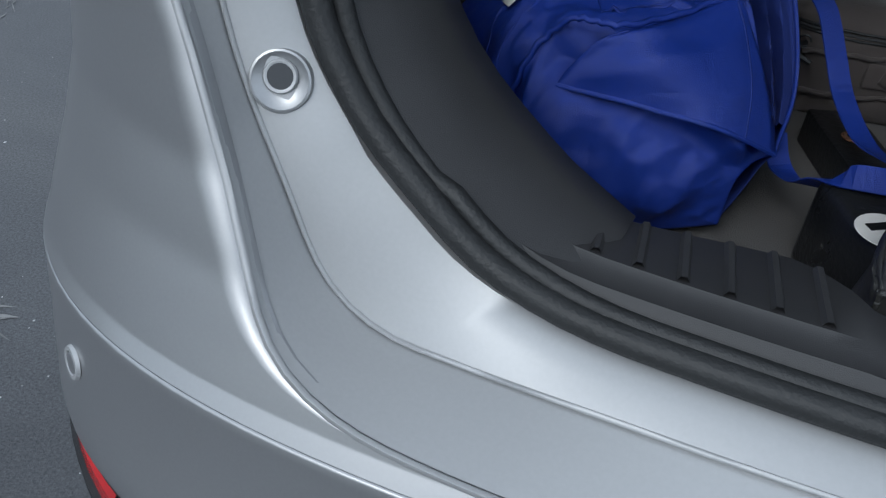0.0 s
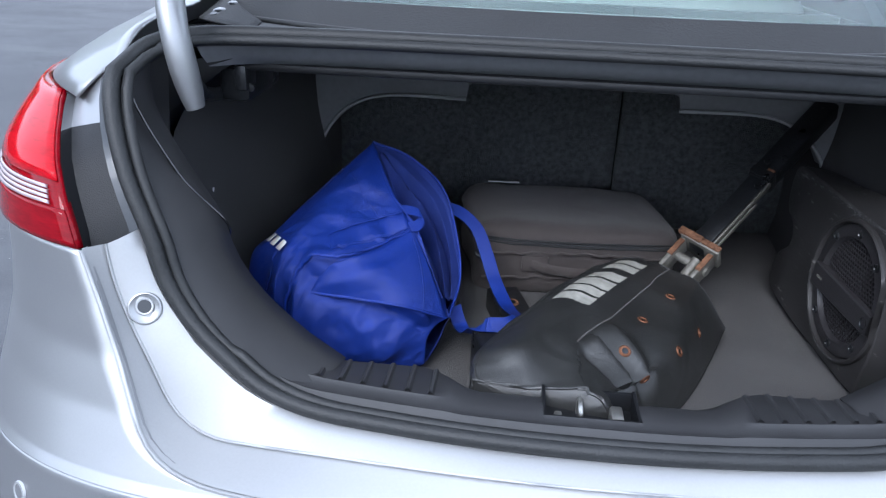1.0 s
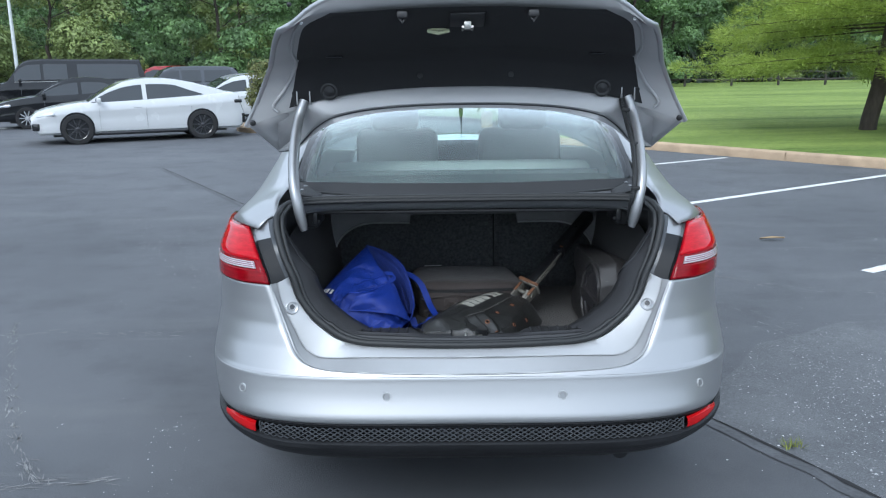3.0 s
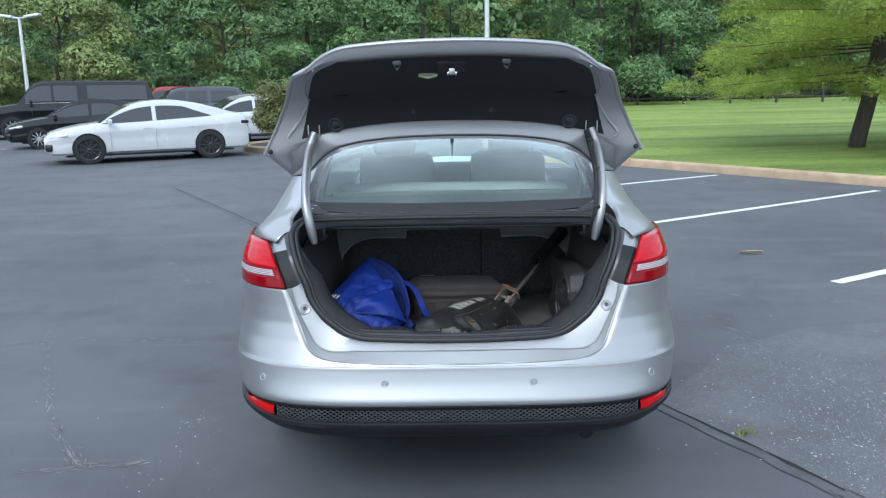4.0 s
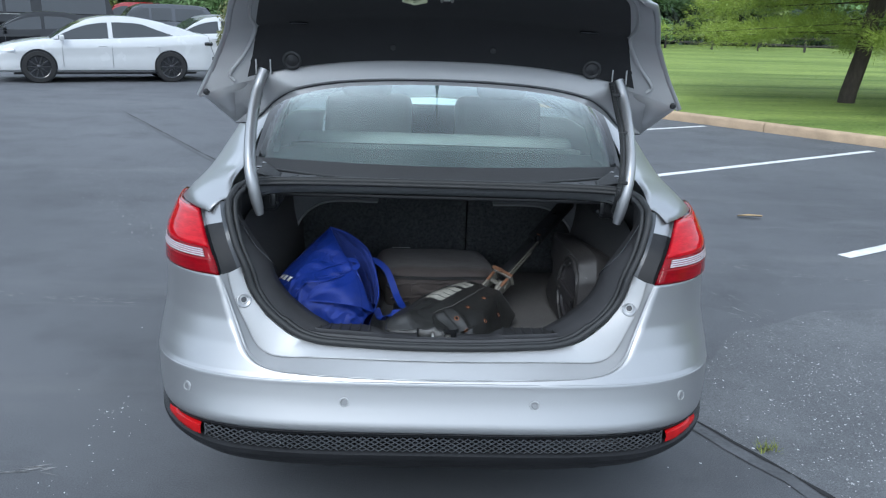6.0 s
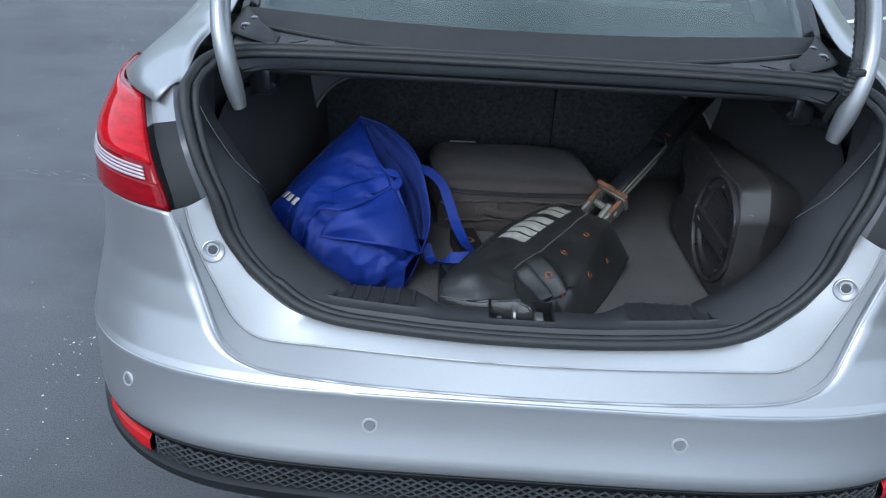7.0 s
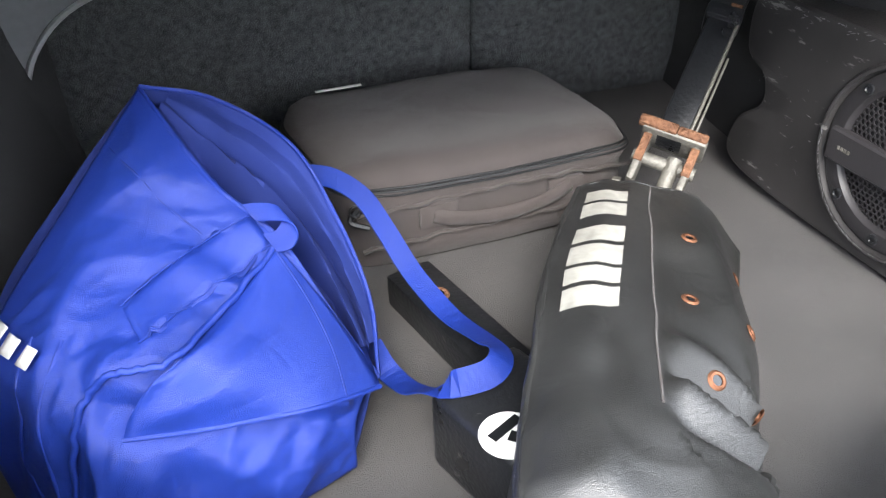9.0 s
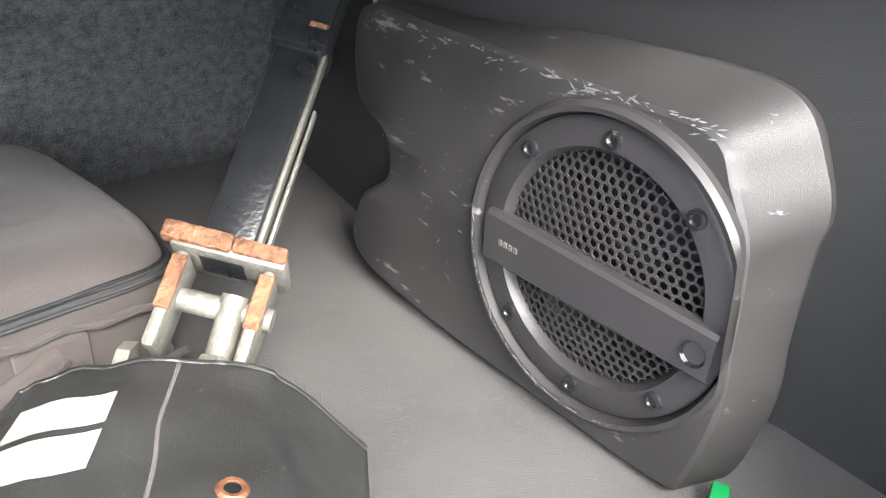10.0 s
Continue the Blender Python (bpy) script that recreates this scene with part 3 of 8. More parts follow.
bmesh.ops.triangulate(bm, faces=bm.faces)
tagged(solid("asphalt_patch", bm, M["asphalt_worn"], smooth=0), "older paler asphalt beyond the tar-filled crack", "asphalt", kind="structure")

# pale chips of stone lying bare where the surface has worn
rng = np.random.default_rng(5)
bm = bmesh.new()
for cx, cy, sx, sy, n in ((1.95, 1.25, 0.35, 0.5, 900), (2.35, 0.8, 0.3, 0.5, 600), (1.75, 0.6, 0.18, 0.4, 420), (2.1, -0.3, 0.35, 0.3, 240), (-2.3, 5.0, 0.35, 0.8, 160), (-1.3, 0.9, 0.06, 0.08, 30), (-1.25, 0.5, 0.08, 0.15, 26), (-1.9, 3.4, 0.5, 0.8, 90), (3.2, 4.4, 0.6, 0.3, 60), (-1.1, 0.15, 0.2, 0.2, 16)):
    for _ in range(n):
        x, y = rng.normal(cx, sx), rng.normal(cy, sy)
        r, a0 = abs(rng.normal(0.0012, 0.0017)) + 0.0010, rng.uniform(0, 6)
        bm.faces.new([bm.verts.new((x + r * rng.uniform(0.5, 1.3) * math.cos(a0 + a), y + r * rng.uniform(0.5, 1.3) * math.sin(a0 + a), 0.0035)) for a in (0, 1.3, 2.5, 3.7, 5)])
tagged(solid("stone_chips", bm, M["chip"], smooth=0), "pale stone chips showing through the worn asphalt", "gravel", kind="stuff")

# grit strewn over the lot
bm = bmesh.new()
for _ in range(3600):
    x, y = rng.uniform(-4.5, 5), rng.uniform(-1.2, 9) ** 1.0
    if abs(x) < 0.95 and y > -0.1 or noise.noise(Vector((x * 0.9, y * 0.9, 3))) < rng.uniform(-0.5, 0.35):
        continue
    r, a0 = abs(rng.normal(0.0, 0.0014)) + 0.0011, rng.uniform(0, 6)
    bm.faces.new([bm.verts.new((x + r * rng.uniform(0.5, 1.3) * math.cos(a0 + a), y + r * rng.uniform(0.5, 1.3) * math.sin(a0 + a), 0.003)) for a in (0, 1.6, 3.1, 4.7)])
tagged(solid("grit", bm, M["chip"], smooth=0), "pale grit strewn over the asphalt", "gravel", kind="stuff")
# broken pale scuffs left by tyres
bm = bmesh.new()
for path_, n, spread in (([(-2.81, 2.49), (-2.43, 1.71), (-1.97, 0.90), (-1.66, 0.46)], 150, 0.018), ([(-2.94, 2.19), (-2.27, 2.28), (-1.6, 2.2)], 60, 0.03), ([(-1.88, 0.41), (-1.35, 0.49)], 40, 0.02), ([(-3.6, 6.2), (-2.6, 4.6), (-1.77, 3.33)], 150, 0.16), ([(1.84, 3.52), (2.3, 3.12), (3.0, 2.9)], 60, 0.05), ([(1.2, 2.9), (2.2, 2.05), (3.4, 1.5)], 70, 0.10)):
    ln = spline([(a, b, 0) for a, b in path_], 60)
    for _ in range(n):
        k = int(rng.integers(0, 59))
        d = (ln[k + 1] - ln[k]).normalized()
        c = ln[k].lerp(ln[k + 1], rng.random()) + Vector((rng.normal(0, spread), rng.normal(0, spread), 0.0025))
        d = (d + Vector((rng.normal(0, 0.25), rng.normal(0, 0.25), 0))).normalized()
        w_, l_ = Vector((-d.y, d.x, 0)) * rng.uniform(0.0012, 0.0045), d * rng.uniform(0.01, 0.05)
        bm.faces.new([bm.verts.new(c + v) for v in (-l_, -w_, l_, w_)])
tagged(solid("tyre_scuffs", bm, M["scuff"], smooth=0), "broken pale scuff marks on the asphalt", "scuffs", kind="stuff")

bm = bmesh.new()
for k in range(46):
    x, y = 1.34 + rng.normal(0, 0.028), 0.70 + rng.normal(0, 0.016)
    a, h = rng.uniform(0, 6.28), rng.uniform(0.015, 0.045)
    dx, dy = math.cos(a) * 0.02, math.sin(a) * 0.02
    bm.faces.new([bm.verts.new(p) for p in ((x - dy * 0.12, y + dx * 0.12, 0.001), (x + dy * 0.12, y - dx * 0.12, 0.001), (x + dx * 1.6, y + dy * 1.6, h))])
tagged(solid("weed_tuft", bm, M["grass"], smooth=0), "small green weed growing from the asphalt crack", "weed", kind="stuff")
bm = grid([[(2.72 + 0.1 * i + 0.01 * j, 4.66 + 0.03 * j * (1 - abs(i - 1) * 0.6) - 0.02 * i, 0.012 + 0.012 * abs(j - 1) + 0.006 * i) for j in range(3)] for i in range(3)])
tagged(solid("fallen_leaf", bm, M["leaf_dry"], smooth=60), "dry tan fallen leaf on the asphalt", "leaf")


# ---- plants and distance ----
def leaves(blobs, count, size, seed, long=1.0, droop=0.0, thin=0.45):
    """Leaf quads spread over and in a set of ellipsoids (x, y, z, rx, ry, rz)."""
    r = np.random.default_rng(seed)
    bl = np.array(blobs, float)
    weight = (bl[:, 3] * bl[:, 5]) + 0.02
    pick = r.choice(len(bl), count, p=weight / weight.sum())
    d = r.normal(size=(count, 3))
    d /= np.linalg.norm(d, axis=1)[:, None]
    rad = 1 - 0.45 * r.random(count) ** 1.6
    p = bl[pick, :3] + d * bl[pick, 3:] * rad[:, None]
    nrm = d + r.normal(scale=0.55, size=(count, 3)) + np.array([0, 0, 0.35])
    nrm /= np.linalg.norm(nrm, axis=1)[:, None]
    t = np.cross(nrm, r.normal(size=(count, 3)))
    t[:, 2] -= droop
    t /= np.linalg.norm(t, axis=1)[:, None]
    b = np.cross(nrm, t)
    s = size * (0.6 + 0.8 * r.random(count))[:, None]
    v = np.stack([p - t * s * long, p + b * s * thin, p + t * s * long, p - b * s * thin], 1).reshape(-1, 3)
    return v


def leaf_mesh(name, v, material):
    me = bpy.data.meshes.new(name)
    n = len(v) // 4
    me.from_pydata(v.tolist(), [], np.arange(n * 4).reshape(n, 4).tolist())
    me.materials.append(material)
    return me


def crown(name, v, material, parent, label=""):
    ob = new(name, leaf_mesh(name, v - np.array(ORG[parent]), material))
    ob.parent = parent
    return tagged(ob, label)


def limb(a, b, r0, r1, seed, k=7, wob=0.08):
    a, b = Vector(a), Vector(b)
    L = (b - a).length
    pts = [a.lerp(b, i / (k - 1)) + Vector((noise.noise((i * 0.5, seed, 1)), noise.noise((i * 0.5, seed, 5)), 0)) * wob * L * math.sin(math.pi * i / (k - 1)) for i in range(k)]
    return tube(pts, r0, 9, radii=[r0 + (r1 - r0) * i / (k - 1) for i in range(k)])


def clumps(blobs, count, size, seed, long=1.1, thin=0.45):
    """Leaves on the upper shells of ellipsoids, turned outwards, so that each clump is lit above and dark below."""
    r = np.random.default_rng(seed)
    bl = np.array(blobs, float)
    weight = bl[:, 3] * bl[:, 5]
    pick = r.choice(len(bl), count, p=weight / weight.sum())
    d = r.normal(size=(count, 3))
    d /= np.linalg.norm(d, axis=1)[:, None]
    d[:, 2] = np.where(d[:, 2] < -0.3, -d[:, 2], d[:, 2])
    rough_ = 1 + 0.16 * np.sin(d[:, 0] * 7 + pick) * np.sin(d[:, 1] * 6 + pick * 2.1)
    p = bl[pick, :3] + d * bl[pick, 3:] * ((1 - 0.30 * r.random(count) ** 2) * rough_)[:, None]
    p[:, 2] -= 0.10 * bl[pick, 3] * (d[:, 0] ** 2 + d[:, 1] ** 2)
    nrm = d + r.normal(scale=0.38, size=(count, 3)) + np.array([0, 0, 0.45])
    nrm /= np.linalg.norm(nrm, axis=1)[:, None]
    t = np.cross(nrm, r.normal(size=(count, 3)))
    t[:, 2] -= 0.3
    t /= np.linalg.norm(t, axis=1)[:, None]
    b = np.cross(nrm, t)
    s = size * (0.6 + 0.8 * r.random(count))[:, None]
    return np.stack([p - t * s * long, p + b * s * thin, p + t * s * long, p - b * s * thin], 1).reshape(-1, 3)


def sprays(tufts, each, length, seed):
    """Needles that fan out of tufts: (place, direction, radius)."""
    r = np.random.default_rng(seed)
    c = np.repeat(np.array([t[0] for t in tufts], float), each, 0)
    ax_ = np.repeat(np.array([t[1] for t in tufts], float), each, 0)
    rad = np.repeat(np.array([t[2] for t in tufts], float), each)[:, None]
    n = len(c)
    d = r.normal(size=(n, 3)) * np.array([1, 1, 0.45])
    d /= np.linalg.norm(d, axis=1)[:, None]
    p = c + d * rad * np.array([1, 1, 0.95]) * r.random((n, 1)) ** 0.6
    t = d * 0.8 + ax_ * 0.75 + np.array([0, 0, 0.18]) + r.normal(scale=0.25, size=(n, 3))
    t /= np.linalg.norm(t, axis=1)[:, None]
    b = np.cross(t, np.array([0, 0, 1.0]) + r.normal(scale=0.5, size=(n, 3)))
    b /= np.linalg.norm(b, axis=1)[:, None]
    s = length * (0.6 + 0.7 * r.random(n))[:, None]
    return np.stack([p, p + t * s * 0.5 + b * s * 0.07, p + t * s, p + t * s * 0.5 - b * s * 0.07], 1).reshape(-1, 3)


# the yellow-green conifer on the lawn
tx, ty = 8.55, 14.2
tree = thing("conifer_tree", "broad yellow-green soft-needled tree with a grey-brown trunk on the lawn", "tree", (tx, ty, 0.2))
part("trunk", joined(limb((tx, ty, 0.05), (tx + 0.35, ty, 2.3), 0.17, 0.14, 1), limb((tx + 0.3, ty, 1.9), (tx + 0.9, ty + 0.1, 8), 0.17, 0.07, 2)), M["bark"], tree)
tufts = []
r = random.Random(11)
for k in range(84):
    h = 1.75 + 4.6 * r.random() ** 1.4
    a = 2.399963 * k + r.uniform(-0.3, 0.3)
    reach = (4.3 - 0.22 * (h - 1.7)) * r.uniform(0.72, 1.05)
    base = Vector((tx + 0.4, ty, h))
    tip = base + Vector((math.cos(a) * reach, math.sin(a) * reach, -0.13 * reach + r.uniform(-0.15, 0.45)))
    part("limb", limb(base - Vector((0, 0, 0.2)), tip, 0.018, 0.005, k, 6, 0.10), M["bark"], tree)
    way = (tip - base).normalized()
    cross_ = Vector((-way.y, way.x, 0)).normalized()
    for i in range(13):
        f = 0.30 + 0.70 * i / 12
        spread = 0.75 * math.sin(math.pi * min(1, 0.25 + 0.62 * f)) * (1.15 - f)
        for sg in (-1, 0, 1):
            q = base.lerp(tip, f) + cross_ * sg * (spread + 0.10) * r.uniform(0.6, 1.2) + Vector((0, 0, r.uniform(-0.17, 0.14) - 0.06 * abs(sg)))
            v_ = (way + cross_ * sg * 0.8 + Vector((0, 0, 0.1))).normalized()
            tufts.append((tuple(q), tuple(v_), r.uniform(0.14, 0.32) * (1.1 - 0.3 * f)))
crown("crown", sprays(tufts, 118, 0.092, 3), M["needle"], tree)

# woods behind the lot and the lawn
def wood_tree(x, y, h, w, seed, material, count):
    t = thing("tree", "tall leafy green broadleaf tree in the wood behind the lot", "tree", (x, y, 0), group="trees of the wood")
    rr = random.Random(seed)
    part("trunk", limb((x, y, -0.2), (x + rr.uniform(-0.4, 0.4), y, h * 0.75), 0.09 + h * 0.006, 0.04, seed), M["bark"], t)
    bl = []
    for k in range(52):
        a, f = rr.uniform(0, 6.28), rr.random() ** 1.25
        z = 0.7 + (h - 1.3) * f
        reach = w * (0.45 + 0.55 * math.sin(math.pi * min(1, 0.22 + 0.75 * f))) * rr.uniform(0.55, 1.0)
        s = w * rr.uniform(0.12, 0.26)
        bl.append((x + math.cos(a) * reach, y + math.sin(a) * reach * 0.8, z, s * 1.25, s, s * 0.72))
        if k % 6 == 0:
            part("limb", limb((x, y, max(0.6, z - 1.2)), (bl[-1][0], bl[-1][1], z - 0.2), 0.028, 0.01, seed + k, 5), M["bark"], t)
    crown("crown", clumps(bl, count, 0.056 + 0.0007 * y, seed), material, t)
    return t


r = random.Random(4)
for k in range(17):
    x = -48 + k * 4.3 + r.uniform(-1, 1)
    wood_tree(x, 46 + r.uniform(-3, 4) + max(0, x) * 0.5, r.uniform(10, 14), r.uniform(3.4, 4.8), 20 + k, M["leaf_dark"] if k % 4 else M["leaf_mid"], 26000 if -32 < x < 24 else 8000)
for k in range(9):
    wood_tree(20 + k * 5.6 + r.uniform(-1, 1), 70 + r.uniform(-2, 6), r.uniform(13, 17), r.uniform(4.5, 6), 60 + k, M["leaf_dark"], 9000)
for x, y, h, w, m in ((-19.5, 38, 7.6, 4.4, "leaf_mid"), (-11.5, 40, 9, 3.8, "leaf_dark"), (8.4, 44, 12, 5.2, "leaf_dark"), (14.5, 54, 11, 4.6, "leaf_dark")):
    wood_tree(x, y, h, w, int(x * 3 + 200), M[m], 36000)
# leaf mass behind the first trees, plus an unseen ring added for dark reflections
v = leaves([(62 * math.cos(a), 8 - 62 * math.sin(a), 2.6 + 0.8 * math.sin(a * 9), 5.0, 3.5, 3.4) for a in [math.pi * k / 46 - 0.1 for k in range(50)]] + [(x, 64 + 0.2 * abs(x) + 4 * math.sin(x), 5 + 2 * math.sin(x * 1.7), 4.5, 2.5, 6.5) for x in range(-75, 90, 4)] + [(x, 68 + 0.2 * abs(x) + 3 * math.sin(x * 1.3), 13.5 + 1.5 * math.sin(x * 0.9), 4.5, 2.5, 5.0) for x in range(-75, 90, 4)], 130000, 0.40, 8)
tagged(new("far_wood", leaf_mesh("far_wood", v, M["leaf_dark"])), "dense dark green wood in the distance, its ring behind the camera added unseen for reflections", "wood", kind="stuff")

# undergrowth coloured darker than the trees to stand for shade below the crowns
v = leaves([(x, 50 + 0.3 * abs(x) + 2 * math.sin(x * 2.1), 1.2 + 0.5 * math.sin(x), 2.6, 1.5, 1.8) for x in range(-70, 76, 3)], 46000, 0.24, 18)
tagged(new("undergrowth", leaf_mesh("undergrowth", v, M["shade_leaf"])), "undergrowth between the trunks of the wood, coloured dark for the shade there", "undergrowth", kind="stuff")
# wall behind the trees, its near-black green standing for the woods' deep shade
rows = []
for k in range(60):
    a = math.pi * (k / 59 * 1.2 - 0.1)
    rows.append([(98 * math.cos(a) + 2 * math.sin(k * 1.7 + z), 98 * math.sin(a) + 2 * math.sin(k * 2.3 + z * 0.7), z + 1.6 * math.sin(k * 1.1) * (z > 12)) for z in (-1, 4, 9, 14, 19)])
tagged(solid("backdrop", grid(rows), M["far_leaf"], smooth=0), "backdrop wall of woods, its dark green standing for their deep shade", "woods", kind="structure")

bush = thing("bush", "round clipped bush, green with reddish new leaves, on the island", "bush", (-4.35, 19.2, 0.1))
part("stem", joined(*[limb((-4.35, 19.2, 0.05), (-4.35 + dx, 19.2 + dy, 1.0), 0.03, 0.012, k) for k, (dx, dy) in enumerate(((0.3, 0.1), (-0.3, 0.2), (0.1, -0.3), (-0.1, 0.0)))]), M["bark"], bush)
crown("crown", leaves([(-4.55 + r.uniform(-0.45, 0.45), 19.2 + r.uniform(-0.4, 0.4), 1.15 + r.uniform(-0.45, 0.4), 0.42, 0.42, 0.4) for _ in range(18)], 12000, 0.036, 77), M["bush"], bush)

fence = thing("fence", "grey split-rail wooden fence along the far edge of the lawn, darkened for its shade", "fence", (15, 43, 0.3))
for k in range(13):
    x = 8 + k * 2.6
    part("post", box((x, 43, 0.85), (0.12, 0.12, 1.15), 0.03), M["wood"], fence)
    for z in (0.75, 1.15):
        part("rail", box((x + 1.3, 43 + 0.03 * (k % 2), z), (2.6, 0.05, 0.09), 0.02, rot=Euler((0, radians(1.5 - 3 * (k % 2)), 0)).to_matrix()), M["wood"], fence)


def lamp_post(x, y, h, r0, heads):
    t = thing("lamp_post", "pale galvanised lamp post of the parking lot", "lamp post", (x, y, 0))
    part("pole", tube([(x, y, z) for z in (0, h * 0.5, h)], r0, 12, radii=[r0, r0 * 0.9, r0 * 0.75]), M["galv"], t)
    part("base", lathe([(0, 0), (r0 * 2.2, 0), (r0 * 2.2, 0.5), (r0 * 2.0, 0.55), (0, 0.55)], (x, y, 0), seg=16), M["concrete"], t)
    for sx in heads:
        part("lamp_head", joined(box((x + sx * 0.55, y, h + 0.05), (0.62, 0.32, 0.11), 0.04, rot=Euler((0, radians(-8 * sx), 0)).to_matrix()), box((x + sx * 0.15, y, h - 0.02), (0.3, 0.06, 0.06), 0.01)), M["galv"], t)


lamp_post(-17.1, 30.0, 4.6, 0.08, (-1, 1))
lamp_post(1.08, 20.5, 9.5, 0.075, (-1, 1))

# ---- the silver car: its shape ----
NEXP, DEEP = 4.3, 0.75
Y0 = [(0.30, 0.0), (0.36, -0.055), (0.40, -0.082), (0.44, -0.089), (0.488, -0.089), (0.495, -0.092), (0.51, -0.089), (0.53, -0.080), (0.55, -0.0715), (0.567, -0.065), (0.59, -0.058), (0.61, -0.0525), (0.6205, -0.0505), (0.6235, -0.0485), (0.635, -0.0395), (0.66, -0.026), (0.70, -0.006), (0.76, 0.016), (0.82, 0.028), (0.883, 0.038), (0.93, 0.048), (0.973, 0.070), (1.0, 0.098), (1.03, 0.140), (1.05, 0.175)]
WID = [(0.30, 0.80), (0.40, 0.845), (0.488, 0.862), (0.50, 0.868), (0.55, 0.880), (0.60, 0.887), (0.62, 0.888), (0.66, 0.886), (0.70, 0.880), (0.76, 0.872), (0.82, 0.870), (0.883, 0.873), (0.93, 0.873), (0.973, 0.868), (1.03, 0.852), (1.05, 0.845)]


def skin(z, th, out=0.0):
    """The tail's outer skin at height z; th runs from the middle (0) round the corner (pi / 2) and on along the flank."""
    w, y0 = table(WID, z), table(Y0, z)
    if th <= math.pi / 2:
        s, c = max(1e-6, math.sin(th)) ** (2 / NEXP), max(0.0, math.cos(th)) ** (2 / NEXP)
        p = Vector((w * s, y0 + DEEP * (1 - c), z))
    else:
        f = th - math.pi / 2
        p = Vector((w + 0.02 * min(1, f / 0.7), y0 + DEEP + f, z))
    if out:
        n = Vector((p.x / w, -(1 - (p.y - y0) / DEEP), 0))
        p += n.normalized() * out
    return p


def th_at(z, x):
    return math.asin(min(1, abs(x) / table(WID, z)) ** (NEXP / 2))


def tail_y(x, z):
    y = 0.03 + 0.25 * x * x + 0.07 * (z - 0.69)
    if z > 0.9:
        y += 1.1 * (z - 0.9) ** 2 + 10 * max(0, z - 1.05) ** 2
    return y


# lines round the boot opening, from the middle of the sill up the right side: (x, z)
SEAL = [(0.0, 0.694), (0.12, 0.694), (0.25, 0.695), (0.345, 0.697), (0.41, 0.713), (0.455, 0.742), (0.505, 0.783), (0.54, 0.833), (0.558, 0.889), (0.59, 0.959), (0.612, 1.03), (0.618, 1.075)]
EDGE_IN = [(0.0, 0.669), (0.15, 0.668), (0.30, 0.664), (0.42, 0.655), (0.468, 0.653), (0.505, 0.665), (0.53, 0.69), (0.552, 0.735), (0.580, 0.790), (0.598, 0.840), (0.606, 0.883)]
EDGE_OUT = [(0.0, 0.626), (0.15, 0.6255), (0.30, 0.624), (0.42, 0.624), (0.478, 0.629), (0.520, 0.645), (0.545, 0.672), (0.562, 0.715), (0.580, 0.764), (0.600, 0.820), (0.624, 0.883)]


def line3(pairs, off, n):
    return even([Vector((p.x, tail_y(p.x, p.z) + off, p.z)) for p in (Vector((a, 0, b)) for a, b in [tuple(q.xy) for q in spline([(a, b, 0) for a, b in pairs], 60)])], n)


NS = 40
seal_mid = line3(SEAL, 0.008, NS)
seal_out = [p + Vector((0.014 * min(1, p.x / 0.3) * (1 if p.z > 0.7 else 0.3), 0.0, -0.010 if p.x < 0.5 else -0.003)) for p in seal_mid]


def slid(line, ynew):
    """The same line of sight from behind the car, carried to another depth."""
    out = []
    for p in line:
        q = p.copy()
        for _ in range(4):
            k = (2.737 + ynew(q)) / (2.737 + p.y)
            q = Vector((p.x * k, ynew(q), 1.625 - (1.625 - p.z) * k))
        out.append(q)
    return out


edge_in = slid(line3(EDGE_IN, -0.028, NS), lambda q: tail_y(q.x, q.z) - 0.026)
edge_out = slid(line3(EDGE_OUT, -0.058, NS), lambda q: skin(q.z, th_at(q.z, q.x)).y)
edge_in[0].x = edge_out[0].x = 0.0
edge_deep = [p + Vector((-0.002 * min(1, p.x * 20), 0.012, 0.002)) for p in edge_out]
TOP_RIM = [(0.618, 0.235, 1.083), (0.612, 0.29, 1.097), (0.585, 0.345, 1.103), (0.52, 0.375, 1.105), (0.35, 0.388, 1.106), (0.15, 0.392, 1.106), (0.0, 0.393, 1.106)]
rim_half = seal_mid + [Vector(p) for p in spline(TOP_RIM, 22)][1:]

car = thing("silver_car", "silver four-door sedan with its boot lid standing open", "car", (0, 0, 0))

# bumper, one skin up to the tail lamps, open round the boot
rows = []
zs = [0.488, 0.492, 0.50, 0.51, 0.52, 0.535, 0.55, 0.567, 0.58, 0.595, 0.607, 0.614, 0.6205, 0.6235]
t_in = th_at(0.6235, 0.30)
t_side = [t_in + (math.pi / 2 - t_in) * k / 30 for k in range(31)]
ths = [-t for t in t_side[::-1]] + [t_in * (k / 9) for k in range(-8, 9)] + t_side
flank = [math.pi / 2 + f for f in (0.04, 0.1, 0.18)]


def sided(z, th):
    p = skin(z, abs(th))
    return (p.x if th >= 0 else -p.x, p.y, p.z)


allth = [-f for f in flank[::-1]] + ths + flank
for z in zs:
    rows.append([sided(z, t) for t in allth])
low = grid(rows)
# the corner above the ridge: a sheet between the opening's edge and the ridge, carried on to the flank
bound = [p for p in edge_out if p.x < 0.30] + even([p for p in edge_out if p.x >= 0.295], 64)
first = len(bound) - 64
t_low, t_end = th_at(0.6235, 0.30), flank[-1]
rows = []
